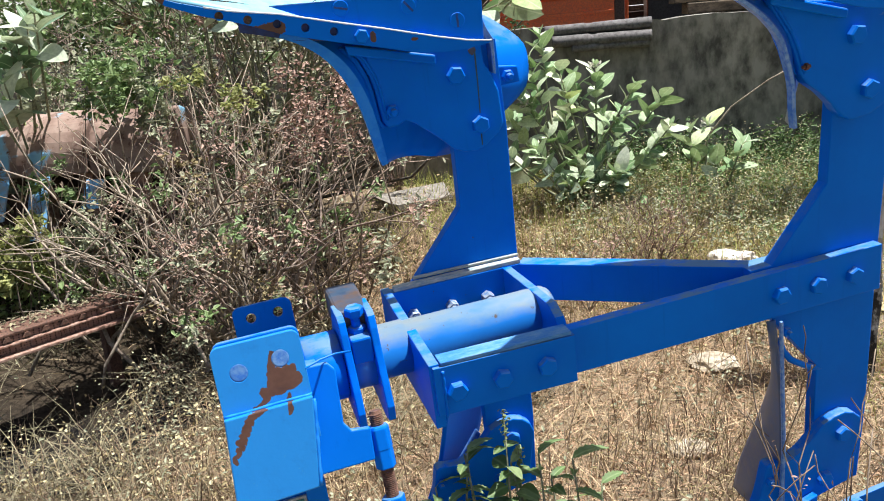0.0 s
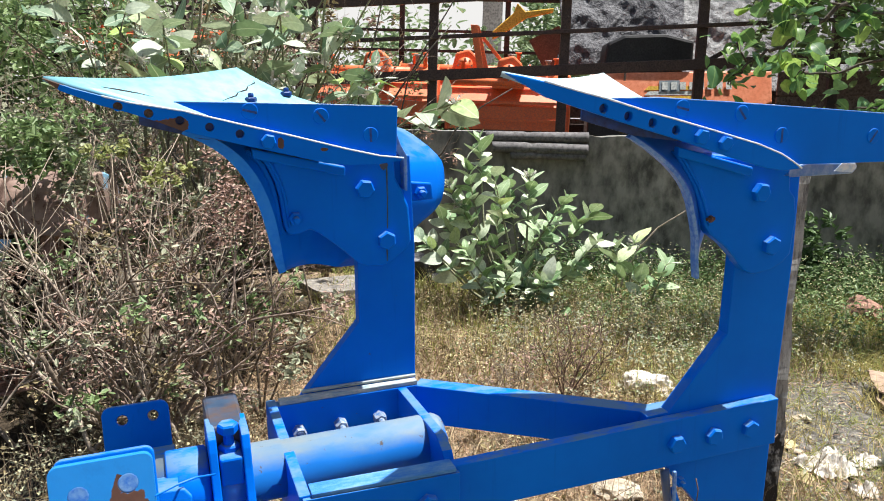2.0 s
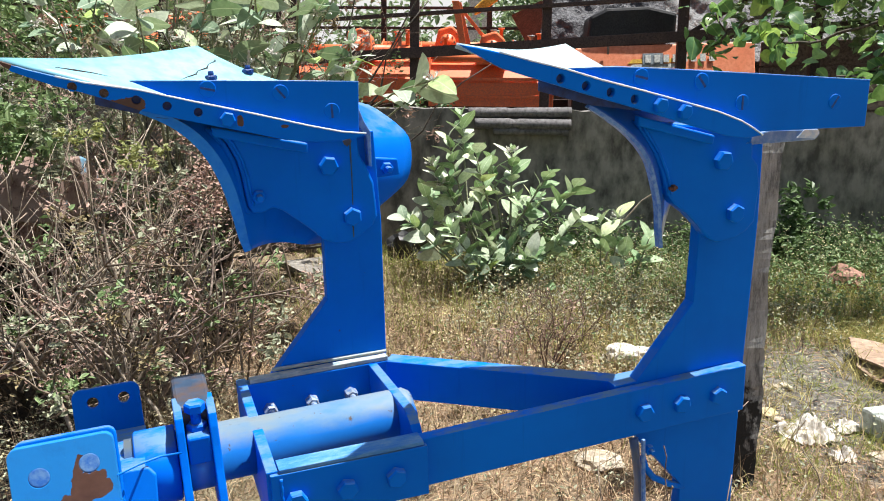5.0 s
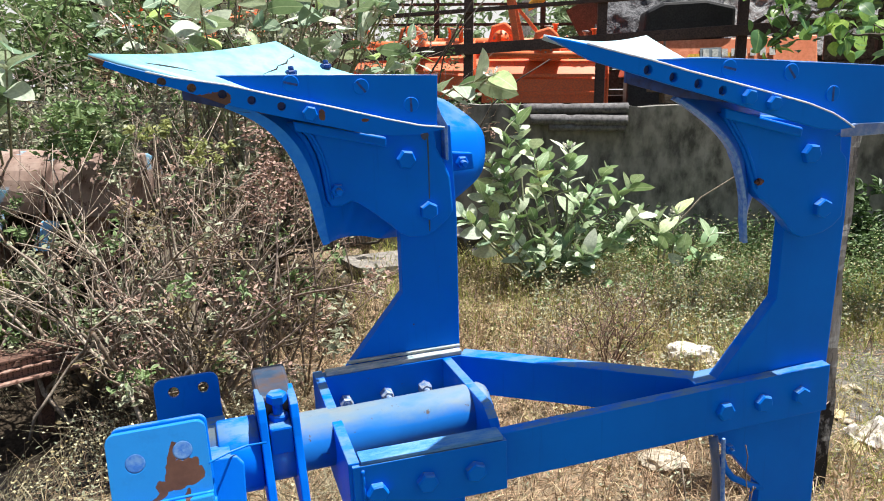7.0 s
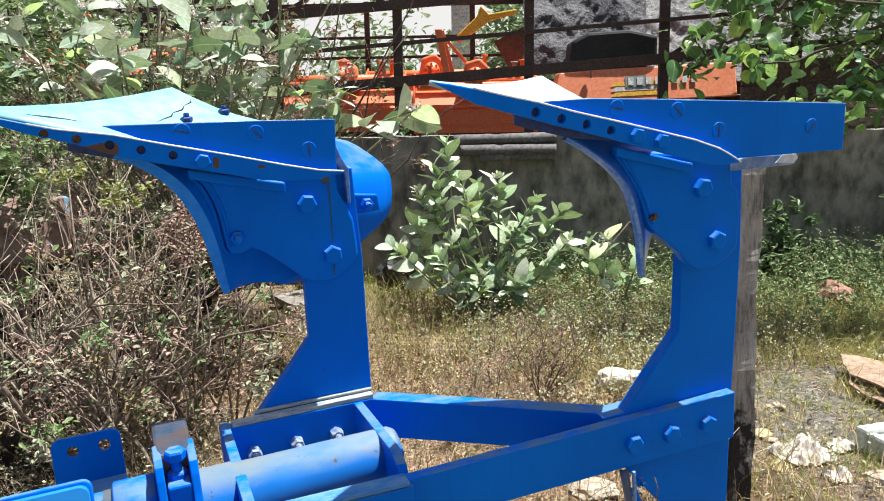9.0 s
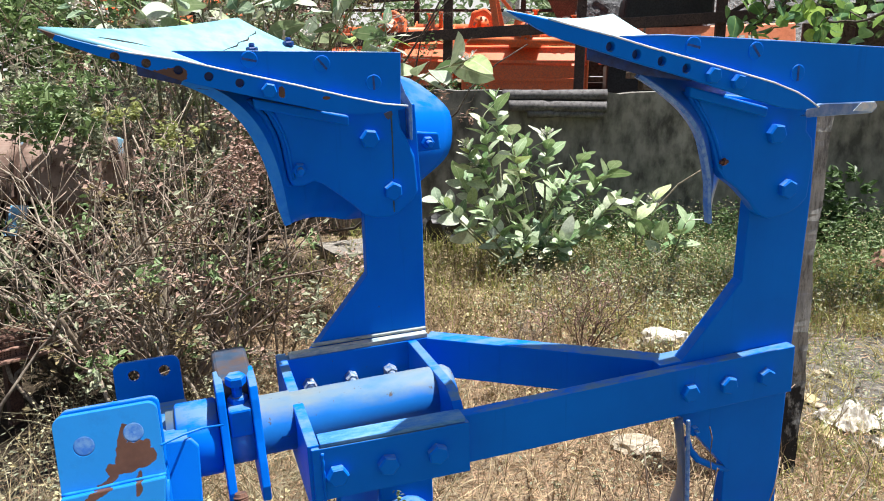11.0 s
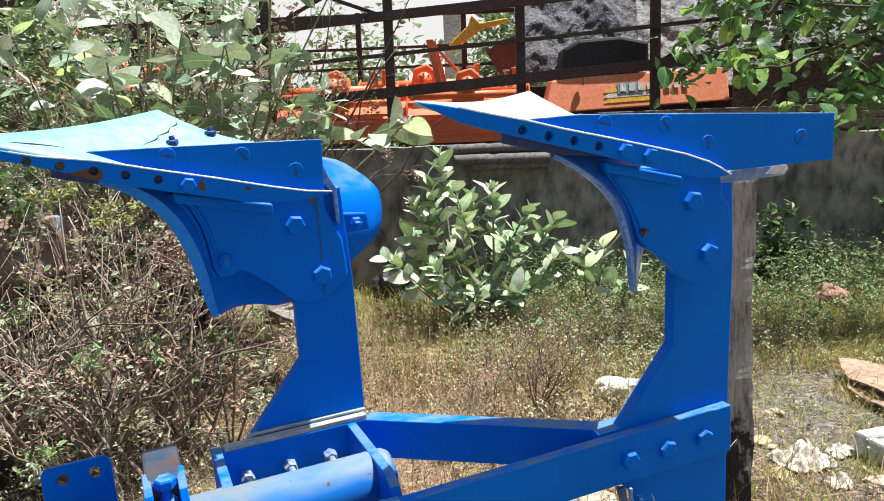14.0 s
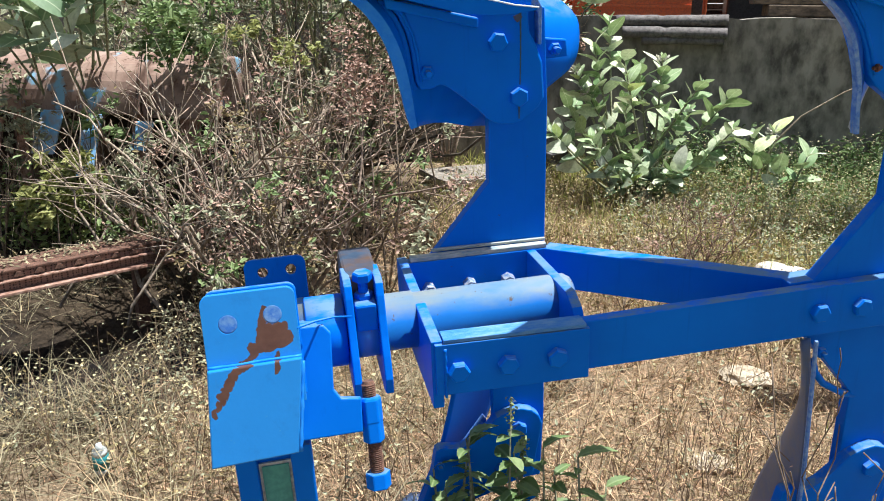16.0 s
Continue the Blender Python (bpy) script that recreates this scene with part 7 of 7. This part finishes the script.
PATCHED = patched_paint()
old = new("old_machine")
tagged(old, "abandoned rusty machine with remains of light blue paint", "machine")
top = [(3.48, 0.66)] + [(3.72 - 0.24 * math.cos(math.pi * k / 14), 0.72 + 0.225 * math.sin(math.pi * k / 14)) for k in range(15)] + [(3.96, 0.66)]
placed(slab(top, -3.6, -2.28, "x"), "drum_cover", PATCHED, old, bevel=0.01)
placed(slab([(a + 0.015, b - 0.012) for a, b in top], -2.27, -1.89, "x"), "drum_cover", PATCHED, old, bevel=0.01)
for s in (-3.35, -3.02, -2.62, -2.36, -2.10):
    placed(ybox(s, s + 0.07, 3.54, 3.62, 0.0, 0.70), "post", RUSTY_PINK, old, bevel=0.004)
for s0, s1, z0, z1 in ((-2.78, -2.66, 0.48, 0.675), (-2.57, -2.47, 0.38, 0.66), (-2.26, -2.17, 0.52, 0.64), (-3.45, -3.05, 0.20, 0.62)):
    placed(slab([(3.33, z0), (3.345, z0), (3.345 + 0.3 * (z1 - z0) + 0.06, z1), (3.33 + 0.3 * (z1 - z0) + 0.06, z1)], s0, s1, "x"), "panel", CYAN_PATCH if s0 > -3.2 else RUSTY_PINK, old, bevel=0.003)
placed(ybox(-3.6, -2.0, 3.68, 3.9, 0.05, 0.68), "body", CAGE_STEEL, old, bevel=0.01)
placed(ybox(-3.3, -1.85, 3.45, 3.53, 0.10, 0.17), "skid", RUST, old, bevel=0.005)
placed(turned([(0.016, 0), (0.016, 0.03)], 10, pose(-2.0, 3.60, 0.905)), "knob", RUST, old, smooth=True)

def perforated_iron():
    """Rusty sheet punched with small holes."""
    m, nt, b = nodes_of("perforated_rusty_sheet", 0.9)
    tc = nt.nodes.new("ShaderNodeTexCoord")
    vor = nt.nodes.new("ShaderNodeTexVoronoi")
    vor.inputs["Scale"].default_value = 110
    vor.inputs["Randomness"].default_value = 0.25
    nt.links.new(tc.outputs["Object"], vor.inputs["Vector"])
    iron = ramp(nt, noise_node(nt, 14, 8), [(0.3, (0.20, 0.12, 0.095)), (0.7, (0.36, 0.24, 0.19))])
    nt.links.new(mix(nt, ramp(nt, vor.outputs["Distance"], [(0.30, (1, 1, 1)), (0.40, (0, 0, 0))]), iron, (0.03, 0.018, 0.014)), b.inputs["Base Color"])
    return m


PERFORATED = perforated_iron()
chan = new("iron_channel")
tagged(chan, "rusty iron channel with toothed edge lying among weeds", "iron channel")
ca, cb = Vector((-2.64, 1.59, 0)), Vector((-1.66, 2.925, 0))
cu = (cb - ca).normalized()
cm = Matrix(((cu.x, -cu.y, 0, ca.x), (cu.y, cu.x, 0, ca.y), (0, 0, 1, 0), (0, 0, 0, 1)))
L = (cb - ca).length
for nm, prof in (("top_flange", [(0.0, 0.262), (0.16, 0.262), (0.16, 0.272), (0.0, 0.272)]), ("web", [(0.012, 0.196), (0.022, 0.196), (0.022, 0.261), (0.012, 0.261)]), ("ledge", [(-0.012, 0.228), (0.0115, 0.228), (0.0115, 0.236), (-0.012, 0.236)]), ("lower_flange", [(-0.026, 0.184), (0.10, 0.184), (0.10, 0.195), (-0.026, 0.195)])):
    bm = slab(prof, 0, L, "x")
    bm.transform(cm)
    placed(bm, nm, {"top_flange": RUST, "web": PERFORATED, "ledge": RUSTY_PINK, "lower_flange": RUSTY_PINK}[nm], chan, bevel=0.002)
for k in range(26):
    bm = slab([(0.05 + k * 0.07, 0.244), (0.085 + k * 0.07, 0.244), (0.075 + k * 0.07, 0.2615), (0.06 + k * 0.07, 0.2615)], -0.004, 0.011)
    bm.transform(cm)
    placed(bm, "tooth", RUST, chan)
for x in (0.3, L - 0.3):
    bm = box(x, x + 0.05, 0.09, 0.13, -0.2, 0.183)
    bm.transform(cm)
    placed(bm, "foot", RUST, chan)

k = rng.uniform(0, L, 900)
w = np.clip(rng.normal(0.08, 0.04, 900), 0.0, 0.16)
q = np.stack([ca.x + cu.x * k - cu.y * w, ca.y + cu.y * k + cu.x * w, 0.276 + rng.uniform(0, 0.016, 900)], 1)
q = np.outer(q[:, 0], ASIDE) + np.outer(q[:, 1], AHEAD) + np.outer(q[:, 2], (0, 0, 1)) + np.array((0.13, -0.05, 0))
tagged(chips("leaf_litter", q, rng.uniform(0.005, 0.014, 900), 0.35, STALK_TAN, flat=(0, 40)), "dry leaf litter fallen on the iron channel", "litter", kind="stuff")

# stone post behind the plough
def post_mesh():
    bm = bmesh.new()
    rows = []
    for j in range(61):
        z = -0.05 + 1.22 * j / 60
        row = []
        for a, b in ((0, 0), (0.5, -0.05), (1, 0), (1.05, 0.5), (1, 1), (0.5, 1.05), (0, 1), (-0.05, 0.5)):
            w = 0.012 * noise.noise((a * 2 + z * 5, b * 3, z * 7)) + 0.006 * noise.noise((a * 9, b * 9, z * 26))
            row.append(bm.verts.new((0.775 + 0.135 * a + w + 0.006 * math.sin(6 * z), 2.38 + 0.12 * b + w, z)))
        rows.append(row)
    for a, b in zip(rows, rows[1:]):
        for k in range(8):
            bm.faces.new((a[k], a[(k + 1) % 8], b[(k + 1) % 8], b[k]))
    bm.faces.new(rows[-1])
    return bm


def post_material():
    m, nt, b = nodes_of("weathered_stone_post", 0.95)
    a = ramp(nt, noise_node(nt, 9, 8, 0.6, (1, 1, 0.25)), [(0.32, (0.15, 0.152, 0.14)), (0.68, (0.40, 0.395, 0.365))])
    cr = ramp(nt, noise_node(nt, 42, 9, 0.75, (1, 1, 0.16)), [(0.40, (0.03, 0.03, 0.027)), (0.50, (0.28, 0.28, 0.26)), (0.7, (0.52, 0.515, 0.48))])
    col = mix(nt, 0.62, a, cr)
    tc = nt.nodes.new("ShaderNodeTexCoord")
    sp = nt.nodes.new("ShaderNodeSeparateXYZ")
    nt.links.new(tc.outputs["Object"], sp.inputs[0])
    ad = nt.nodes.new("ShaderNodeMath")
    ad.operation = "MULTIPLY_ADD"
    nt.links.new(noise_node(nt, 9, 8, 0.7), ad.inputs[0])
    ad.inputs[1].default_value = -0.60
    nt.links.new(sp.outputs["Z"], ad.inputs[2])
    tar = ramp(nt, ad.outputs[0], [(0.001, (1, 1, 1)), (0.03, (0, 0, 0))])
    worn = ramp(nt, noise_node(nt, 26, 8, 0.7, (1, 1, 0.5)), [(0.52, (1, 1, 1)), (0.62, (0.25, 0.25, 0.25))])
    col = mix(nt, mix(nt, 1.0, tar, worn, "MULTIPLY"), col, (0.015, 0.014, 0.013))
    nt.links.new(col, b.inputs["Base Color"])
    bump(nt, b, noise_node(nt, 30, 8, 0.7, (1, 1, 0.2)), 0.7, 0.006)
    return m


tagged(placed(post_mesh(), "stone_post", post_material(), smooth=False), "weathered grey stone post with a tarred foot", "post")

# ---- litter ----
CARD = two_tone("brown_cardboard", (0.30, 0.205, 0.14), (0.42, 0.30, 0.215), (0.20, 0.135, 0.09), 4, 26, 0.9, 0.2)
FOAM = two_tone("dirty_white_foam", (0.40, 0.44, 0.40), (0.53, 0.57, 0.52), (0.33, 0.35, 0.30), 6, 70, 0.9, 0.3)
FILM = two_tone("crumpled_white_film", (0.58, 0.54, 0.48), (0.74, 0.70, 0.64), (0.42, 0.37, 0.30), 14, 70, 0.5, 0.3)
PAPER = two_tone("yellowed_paper", (0.48, 0.40, 0.20), (0.62, 0.55, 0.33), (0.34, 0.27, 0.15), 12, 60, 0.9, 0.3)
CHALK = two_tone("pale_stone", (0.40, 0.34, 0.25), (0.58, 0.51, 0.40), (0.26, 0.21, 0.15), 12, 60, 0.9, 0.6)
BRICK = two_tone("brick", (0.28, 0.14, 0.10), (0.38, 0.21, 0.15), (0.20, 0.12, 0.09), 10, 70, 0.95, 0.5)


def sheet(name, mat, outline, z, thick, warp, seed, label, category, group=""):
    """A torn, warped sheet lying on the ground: outline in (side, ahead)."""
    bm = slab(outline, z, z + thick, "z")
    bmesh.ops.triangulate(bm, faces=bm.faces)
    bmesh.ops.subdivide_edges(bm, edges=bm.edges[:], cuts=3, use_grid_fill=True)
    for v in bm.verts:
        v.co.z += warp * (0.5 + noise.noise((v.co.x * 4, v.co.y * 4, seed)))
        v.co.x += 0.012 * noise.noise((v.co.x * 20, v.co.y * 20, seed))
        v.co.y += 0.012 * noise.noise((v.co.x * 20, v.co.y * 20, seed + 2))
    return tagged(placed(bm, name, mat), label, category, group)


sheet("cardboard_sheet", CARD, [(1.80, 3.55), (1.84, 3.72), (1.90, 3.88), (2.02, 3.81), (2.10, 3.765), (1.99, 3.50), (1.86, 3.22), (1.82, 3.36)], 0.035, 0.008, 0.035, 1, "torn brown cardboard sheet lying on bare soil", "cardboard", "torn cardboard")
sheet("cardboard_sheet", CARD, [(2.112, 3.76), (2.26, 3.70), (2.42, 3.645), (2.33, 3.52), (2.24, 3.44), (2.10, 3.24), (1.98, 3.21), (1.875, 3.215), (2.0, 3.49)], 0.037, 0.008, 0.035, 4, "torn brown cardboard sheet lying on bare soil", "cardboard", "torn cardboard")
sheet("cardboard_sheet", CARD, [(1.775, 3.52), (1.83, 3.62), (1.95, 3.40), (2.02, 3.17), (1.90, 3.08), (1.80, 3.24)], 0.010, 0.008, 0.02, 7, "dirty lower sheet of torn brown cardboard", "cardboard", "torn cardboard")
sheet("cardboard_sheet", CARD, [(2.05, 3.22), (2.20, 3.36), (2.24, 3.30), (2.12, 3.12)], 0.010, 0.008, 0.02, 9, "small torn piece of brown cardboard", "cardboard", "torn cardboard")
foam = new("foam_tray")
tagged(foam, "dirty white foam packing tray lying on soil", "foam tray")
def foam_box(x0, x1, y0, y1, z0, z1, nm):
    bm = box(x0, x1, y0, y1, z0, z1)
    bm.transform(Matrix.Translation((1.625, 2.75, 0.012)) @ Matrix.Rotation(0.30, 4, "Z") @ Matrix.Diagonal((0.84, 0.84, 0.95, 1)))
    placed(bm, nm, FOAM, foam, bevel=0.012)


foam_box(-0.104, 0.084, -0.104, 0.084, 0.0, 0.070, "base")
foam_box(-0.15, 0.15, 0.086, 0.16, 0.0, 0.098, "rim")
foam_box(-0.15, 0.15, -0.16, -0.106, 0.0, 0.076, "rim")
foam_box(-0.15, -0.106, -0.105, 0.085, 0.0, 0.092, "rim")
foam_box(0.086, 0.15, -0.105, 0.085, 0.0, 0.094, "rim")
foam_box(-0.103, -0.02, -0.02, 0.083, 0.0705, 0.080, "step")


def lump(name, mat, d, s, size, seed, label, category, group="", squash=0.6, spiky=0.35):
    bm = bmesh.new()
    bmesh.ops.create_icosphere(bm, subdivisions=4 if spiky > 0.5 else 3, radius=1)
    for v in bm.verts:
        k = 1 + spiky * noise.noise(v.co * 1.7 + Vector((seed, 0, 0))) + 0.6 * spiky * (0.4 - abs(noise.noise(v.co * 3.5 + Vector((seed, 3, 0))))) + 0.3 * spiky * (0.4 - abs(noise.noise(v.co * 8 + Vector((seed, 5, 0)))))
        v.co = Vector((v.co.x * size[0] * k, v.co.y * size[1] * k, v.co.z * size[2] * k))
    bm.transform(Matrix.Translation((s, d, size[2] * squash)))
    return tagged(placed(bm, name, mat), label, category, group)


def film(name, mat, d, s, w, l, h, turn, seed, label, category):
    """A crumpled sheet of thin film: sharp folds, ragged edge, lying low on the ground."""
    bm = bmesh.new()
    n = 34
    rows = []
    for i in range(n + 1):
        row = []
        for j in range(n + 1):
            a, b = 2 * i / n - 1, 2 * j / n - 1
            k = 1 + 0.30 * noise.noise((a * 1.6, b * 1.6, seed)) + 0.12 * noise.noise((a * 5, b * 5, seed))
            q = max(abs(a), abs(b)) / max(1e-6, math.hypot(a, b))
            x, y = a * q * k * w, b * q * k * l
            fold = (0.55 - abs(noise.noise((x * 13 + seed, y * 9, seed)))) + 0.5 * (0.4 - abs(noise.noise((x * 30, y * 26 + seed, seed)))) + 0.22 * noise.noise((x * 70, y * 70, seed))
            row.append(bm.verts.new((x, y, 0.006 + h * max(0.0, fold) * (1.15 - 0.8 * max(abs(a), abs(b)) ** 3))))
        rows.append(row)
    for p0, p1 in zip(rows, rows[1:]):
        for j in range(n):
            bm.faces.new((p0[j], p1[j], p1[j + 1], p0[j + 1]))
    bm.transform(Matrix.Translation((s, d, 0)) @ Matrix.Rotation(turn, 4, "Z"))
    ob = placed(bm, name, mat, smooth=False)
    sol = ob.modifiers.new("thick", "SOLIDIFY")
    sol.thickness = 0.0015
    return tagged(ob, label, category)


film("plastic_bag", FILM, 2.80, 1.25, 0.125, 0.10, 0.085, 0.4, 3.3, "crumpled whitish plastic bag on the soil", "plastic bag")
film("plastic_bag", FILM, 2.62, 1.30, 0.055, 0.045, 0.05, 1.1, 6.1, "small crumpled whitish plastic bag on the soil", "plastic bag")
film("plastic_bag", FILM, 2.86, 1.43, 0.05, 0.06, 0.045, 2.0, 7.7, "small crumpled whitish plastic bag beside the foam tray", "plastic bag")
lump("cloth_scrap", FILM, 3.52, 0.73, (0.12, 0.05, 0.055), 9, "pale cloth scrap caught in the dry grass", "cloth", squash=1.1, spiky=0.4)
lump("cloth_scrap", FILM, 3.45, 0.87, (0.07, 0.04, 0.035), 12, "pale cloth scrap caught in the dry grass", "cloth", squash=0.9, spiky=0.5)
film("paper_scrap", PAPER, 3.0, 1.17, 0.05, 0.04, 0.03, 0.3, 12.0, "yellowed paper scrap on the soil", "paper")
film("paper_scrap", PAPER, 2.70, 1.13, 0.045, 0.035, 0.03, 1.3, 14.0, "yellowed paper scrap on the soil", "paper")
for d, s, r, seed in ((2.52, 0.43, 0.075, 1), (1.95, 0.26, 0.05, 2), (2.6, 1.45, 0.05, 3), (3.0, 1.15, 0.035, 4), (2.8, 1.05, 0.03, 5), (3.3, 1.35, 0.04, 6), (3.0, -1.2, 0.05, 7), (2.6, 1.62, 0.03, 8), (2.95, 1.2, 0.025, 9), (3.2, -0.75, 0.04, 10)):
    lump("stone", CHALK, d, s, (r * 1.1, r * 0.8, r * 0.32), seed, "pale chalky stone lying in dry grass", "stone", "pale stones")
lump("stone", CHALK, 4.0, 2.78, (0.16, 0.12, 0.03), 21, "flat grey-tan stone slab on the bare soil", "stone", "pale stones")
sheet("concrete_slab", STONE, [(-1.30, 5.30), (-0.82, 5.62), (-0.70, 5.10), (-1.05, 4.95)], 0.05, 0.04, 0.01, 11, "flat grey concrete slab lying in the grass", "slab")
lump("concrete_block", CHALK, 3.30, -1.60, (0.12, 0.07, 0.27), 31, "upright grey concrete lump hidden in the shrub", "concrete", squash=0.95, spiky=0.25)
lump("black_lump", BLACK, 5.78, -0.46, (0.15, 0.10, 0.13), 17, "crumpled black lump at the foot of the wall", "rag", squash=0.7, spiky=0.5)
lump("brick_piece", BRICK, 5.10, 2.42, (0.12, 0.10, 0.10), 4, "broken reddish brick in green weeds", "brick", spiky=0.3)
can = new("small_bottle")
tagged(can, "small plastic bottle with a blue-green label lying upright", "bottle")
PET = two_tone("clear_dirty_plastic", (0.55, 0.62, 0.62), (0.70, 0.75, 0.74), scale=20, fine=80, rough=0.25)
TEAL = two_tone("teal_label", (0.02, 0.22, 0.25), (0.04, 0.32, 0.36), scale=20, fine=80, rough=0.4)
placed(turned([(0.018, 0), (0.020, 0.01), (0.020, 0.02)], 16, pose(-1.31, 1.56, 0.02, 12, 8, 0)), "base", PET, can, smooth=True)
placed(turned([(0.0203, 0.02), (0.0203, 0.065)], 16, pose(-1.31, 1.56, 0.02, 12, 8, 0)), "label", TEAL, can, smooth=True)
placed(turned([(0.020, 0.0651), (0.018, 0.075), (0.008, 0.085), (0.008, 0.095)], 16, pose(-1.31, 1.56, 0.02, 12, 8, 0)), "neck", PET, can, smooth=True)

# leafy weeds at the plough's foot
def toothed_leaf(length, width, curl):
    """A narrow leaf with coarse teeth, along +x."""
    bm = bmesh.new()
    rows = []
    n = 12
    for k in range(n + 1):
        u = k / n
        w = width * 0.5 * math.sin(math.pi * min(1, u ** 0.8)) ** 0.8 * (0.74 if k % 2 else 1.0) + 0.0015
        z = -curl * length * u * u
        rows.append([bm.verts.new((length * u + 0.15 * w, w, z + 0.25 * w)), bm.verts.new((length * u, 0, z)), bm.verts.new((length * u + 0.15 * w, -w, z + 0.25 * w))])
    for a, b in zip(rows, rows[1:]):
        bm.faces.new((a[0], a[1], b[1], b[0]))
        bm.faces.new((a[1], a[2], b[2], b[1]))
    me = bpy.data.meshes.new("weed_leaf")
    bm.to_mesh(me)
    bm.free()
    me.materials.append(WEED_LEAF)
    return me


WEED_LEAF = leaf_piece_material("broad_weed_leaf", [(0.0, (0.09, 0.165, 0.055)), (0.6, (0.18, 0.28, 0.11)), (1.0, (0.34, 0.43, 0.21))], 0.6, 0.35, (0.30, 0.40, 0.18))
WEED_LEAVES = [toothed_leaf(0.088, 0.036, 0.55), toothed_leaf(0.066, 0.030, 0.35)]
OVATE = [leaf_mesh("weed_leaf", 0.050, 0.032, WEED_LEAF, 0.2, 0.35, 0.15), leaf_mesh("weed_leaf", 0.034, 0.022, WEED_LEAF, 0.2, 0.25, 0.15)]


def broad_weed(d, s, h, seed, n=9, label="green weed with drooping toothed leaves by the plough"):
    """A stem with long leaves drooping from its upper half."""
    r = random.Random(seed)
    t = new("broad_leaf_weed")
    tagged(t, label, "weed", "green weeds at the plough")
    base = yard(d, s)
    top = base + Vector((r.gauss(0, 0.02), r.gauss(0, 0.02), h))
    v, f = tube_along([base, base.lerp(top, 0.5) + Vector((0.01, 0, 0)), top], [0.004, 0.003, 0.002], 6)
    arrays("stem", v, f, STEM_GREEN, t, smooth=True)
    for k in range(n):
        u = 0.35 + 0.65 * k / (n - 1)
        a = 2.4 * k + r.uniform(-0.4, 0.4)
        w = Vector((math.cos(a), math.sin(a), 0.15 if u < 0.85 else 0.6)).normalized()
        set_leaf(t, WEED_LEAVES[k % 2], base.lerp(top, u), w, r, 0.4).scale = (r.uniform(0.55, 0.9),) * 3


def upright_weed(d, s, h, seed):
    """An erect weed: pairs of oval leaves up the stem and a small spike of buds."""
    r = random.Random(seed)
    t = new("upright_weed")
    tagged(t, "slender upright green weed with oval leaves and a bud spike", "weed", "green weeds at the plough")
    base = yard(d, s)
    top = base + Vector((0.004, 0, h))
    v, f = tube_along([base, base.lerp(top, 0.5) + Vector((0.006, 0, 0)), top], [0.0035, 0.0028, 0.0014], 6)
    arrays("stem", v, f, STEM_GREEN, t, smooth=True)
    for k in range(5):
        u = 0.38 + 0.11 * k
        for a in (1.57 * k + 0.4, 1.57 * k + 3.54):
            set_leaf(t, OVATE[0 if k < 4 else 1], base.lerp(top, u), Vector((math.cos(a), math.sin(a), 0.25)), r, 0.4)
    q = np.array([tuple(base.lerp(top, r.uniform(0.88, 1.02))) for _ in range(44)]) + rng.normal(0, 0.005, (44, 3))
    chips("bud_spike", q, rng.uniform(0.003, 0.006, 44), 0.6, WEED_BRIGHT, t)


upright_weed(1.38, -0.24, 0.43, 1)
upright_weed(1.41, -0.215, 0.33, 7)
for d, s, h, seed in ((1.36, -0.365, 0.35, 2), (1.34, -0.31, 0.33, 3), (1.38, -0.165, 0.33, 4), (1.40, -0.085, 0.33, 5), (1.36, -0.27, 0.22, 6), (1.33, -0.34, 0.25, 9), (1.42, -0.13, 0.26, 10), (1.38, -0.30, 0.34, 11), (1.40, -0.20, 0.31, 12), (1.35, -0.38, 0.26, 13), (1.39, -0.05, 0.24, 14)):
    broad_weed(d, s, h, seed)
broad_weed(1.75, -0.85, 0.16, 15, 6, "small bright green toothed weed in the straw")
for d, s, seed in ((3.35, -2.75, 51), (3.3, -2.45, 52), (3.25, -2.95, 53), (3.3, -2.2, 54)):
    q = np.array(yard(d, s, 0.18)) + rng.normal(0, 1, (420, 3)) * np.array((0.11, 0.11, 0.09))
    q[:, 2] = np.maximum(q[:, 2], 0.02)
    t = chips("green_creeper", q, rng.uniform(0.012, 0.030, 420), 0.4, WEED_BRIGHT, flat=(0, 80))
    tagged(t, "bright green creeper tuft growing over the machine", "creeper", "creeper tufts")
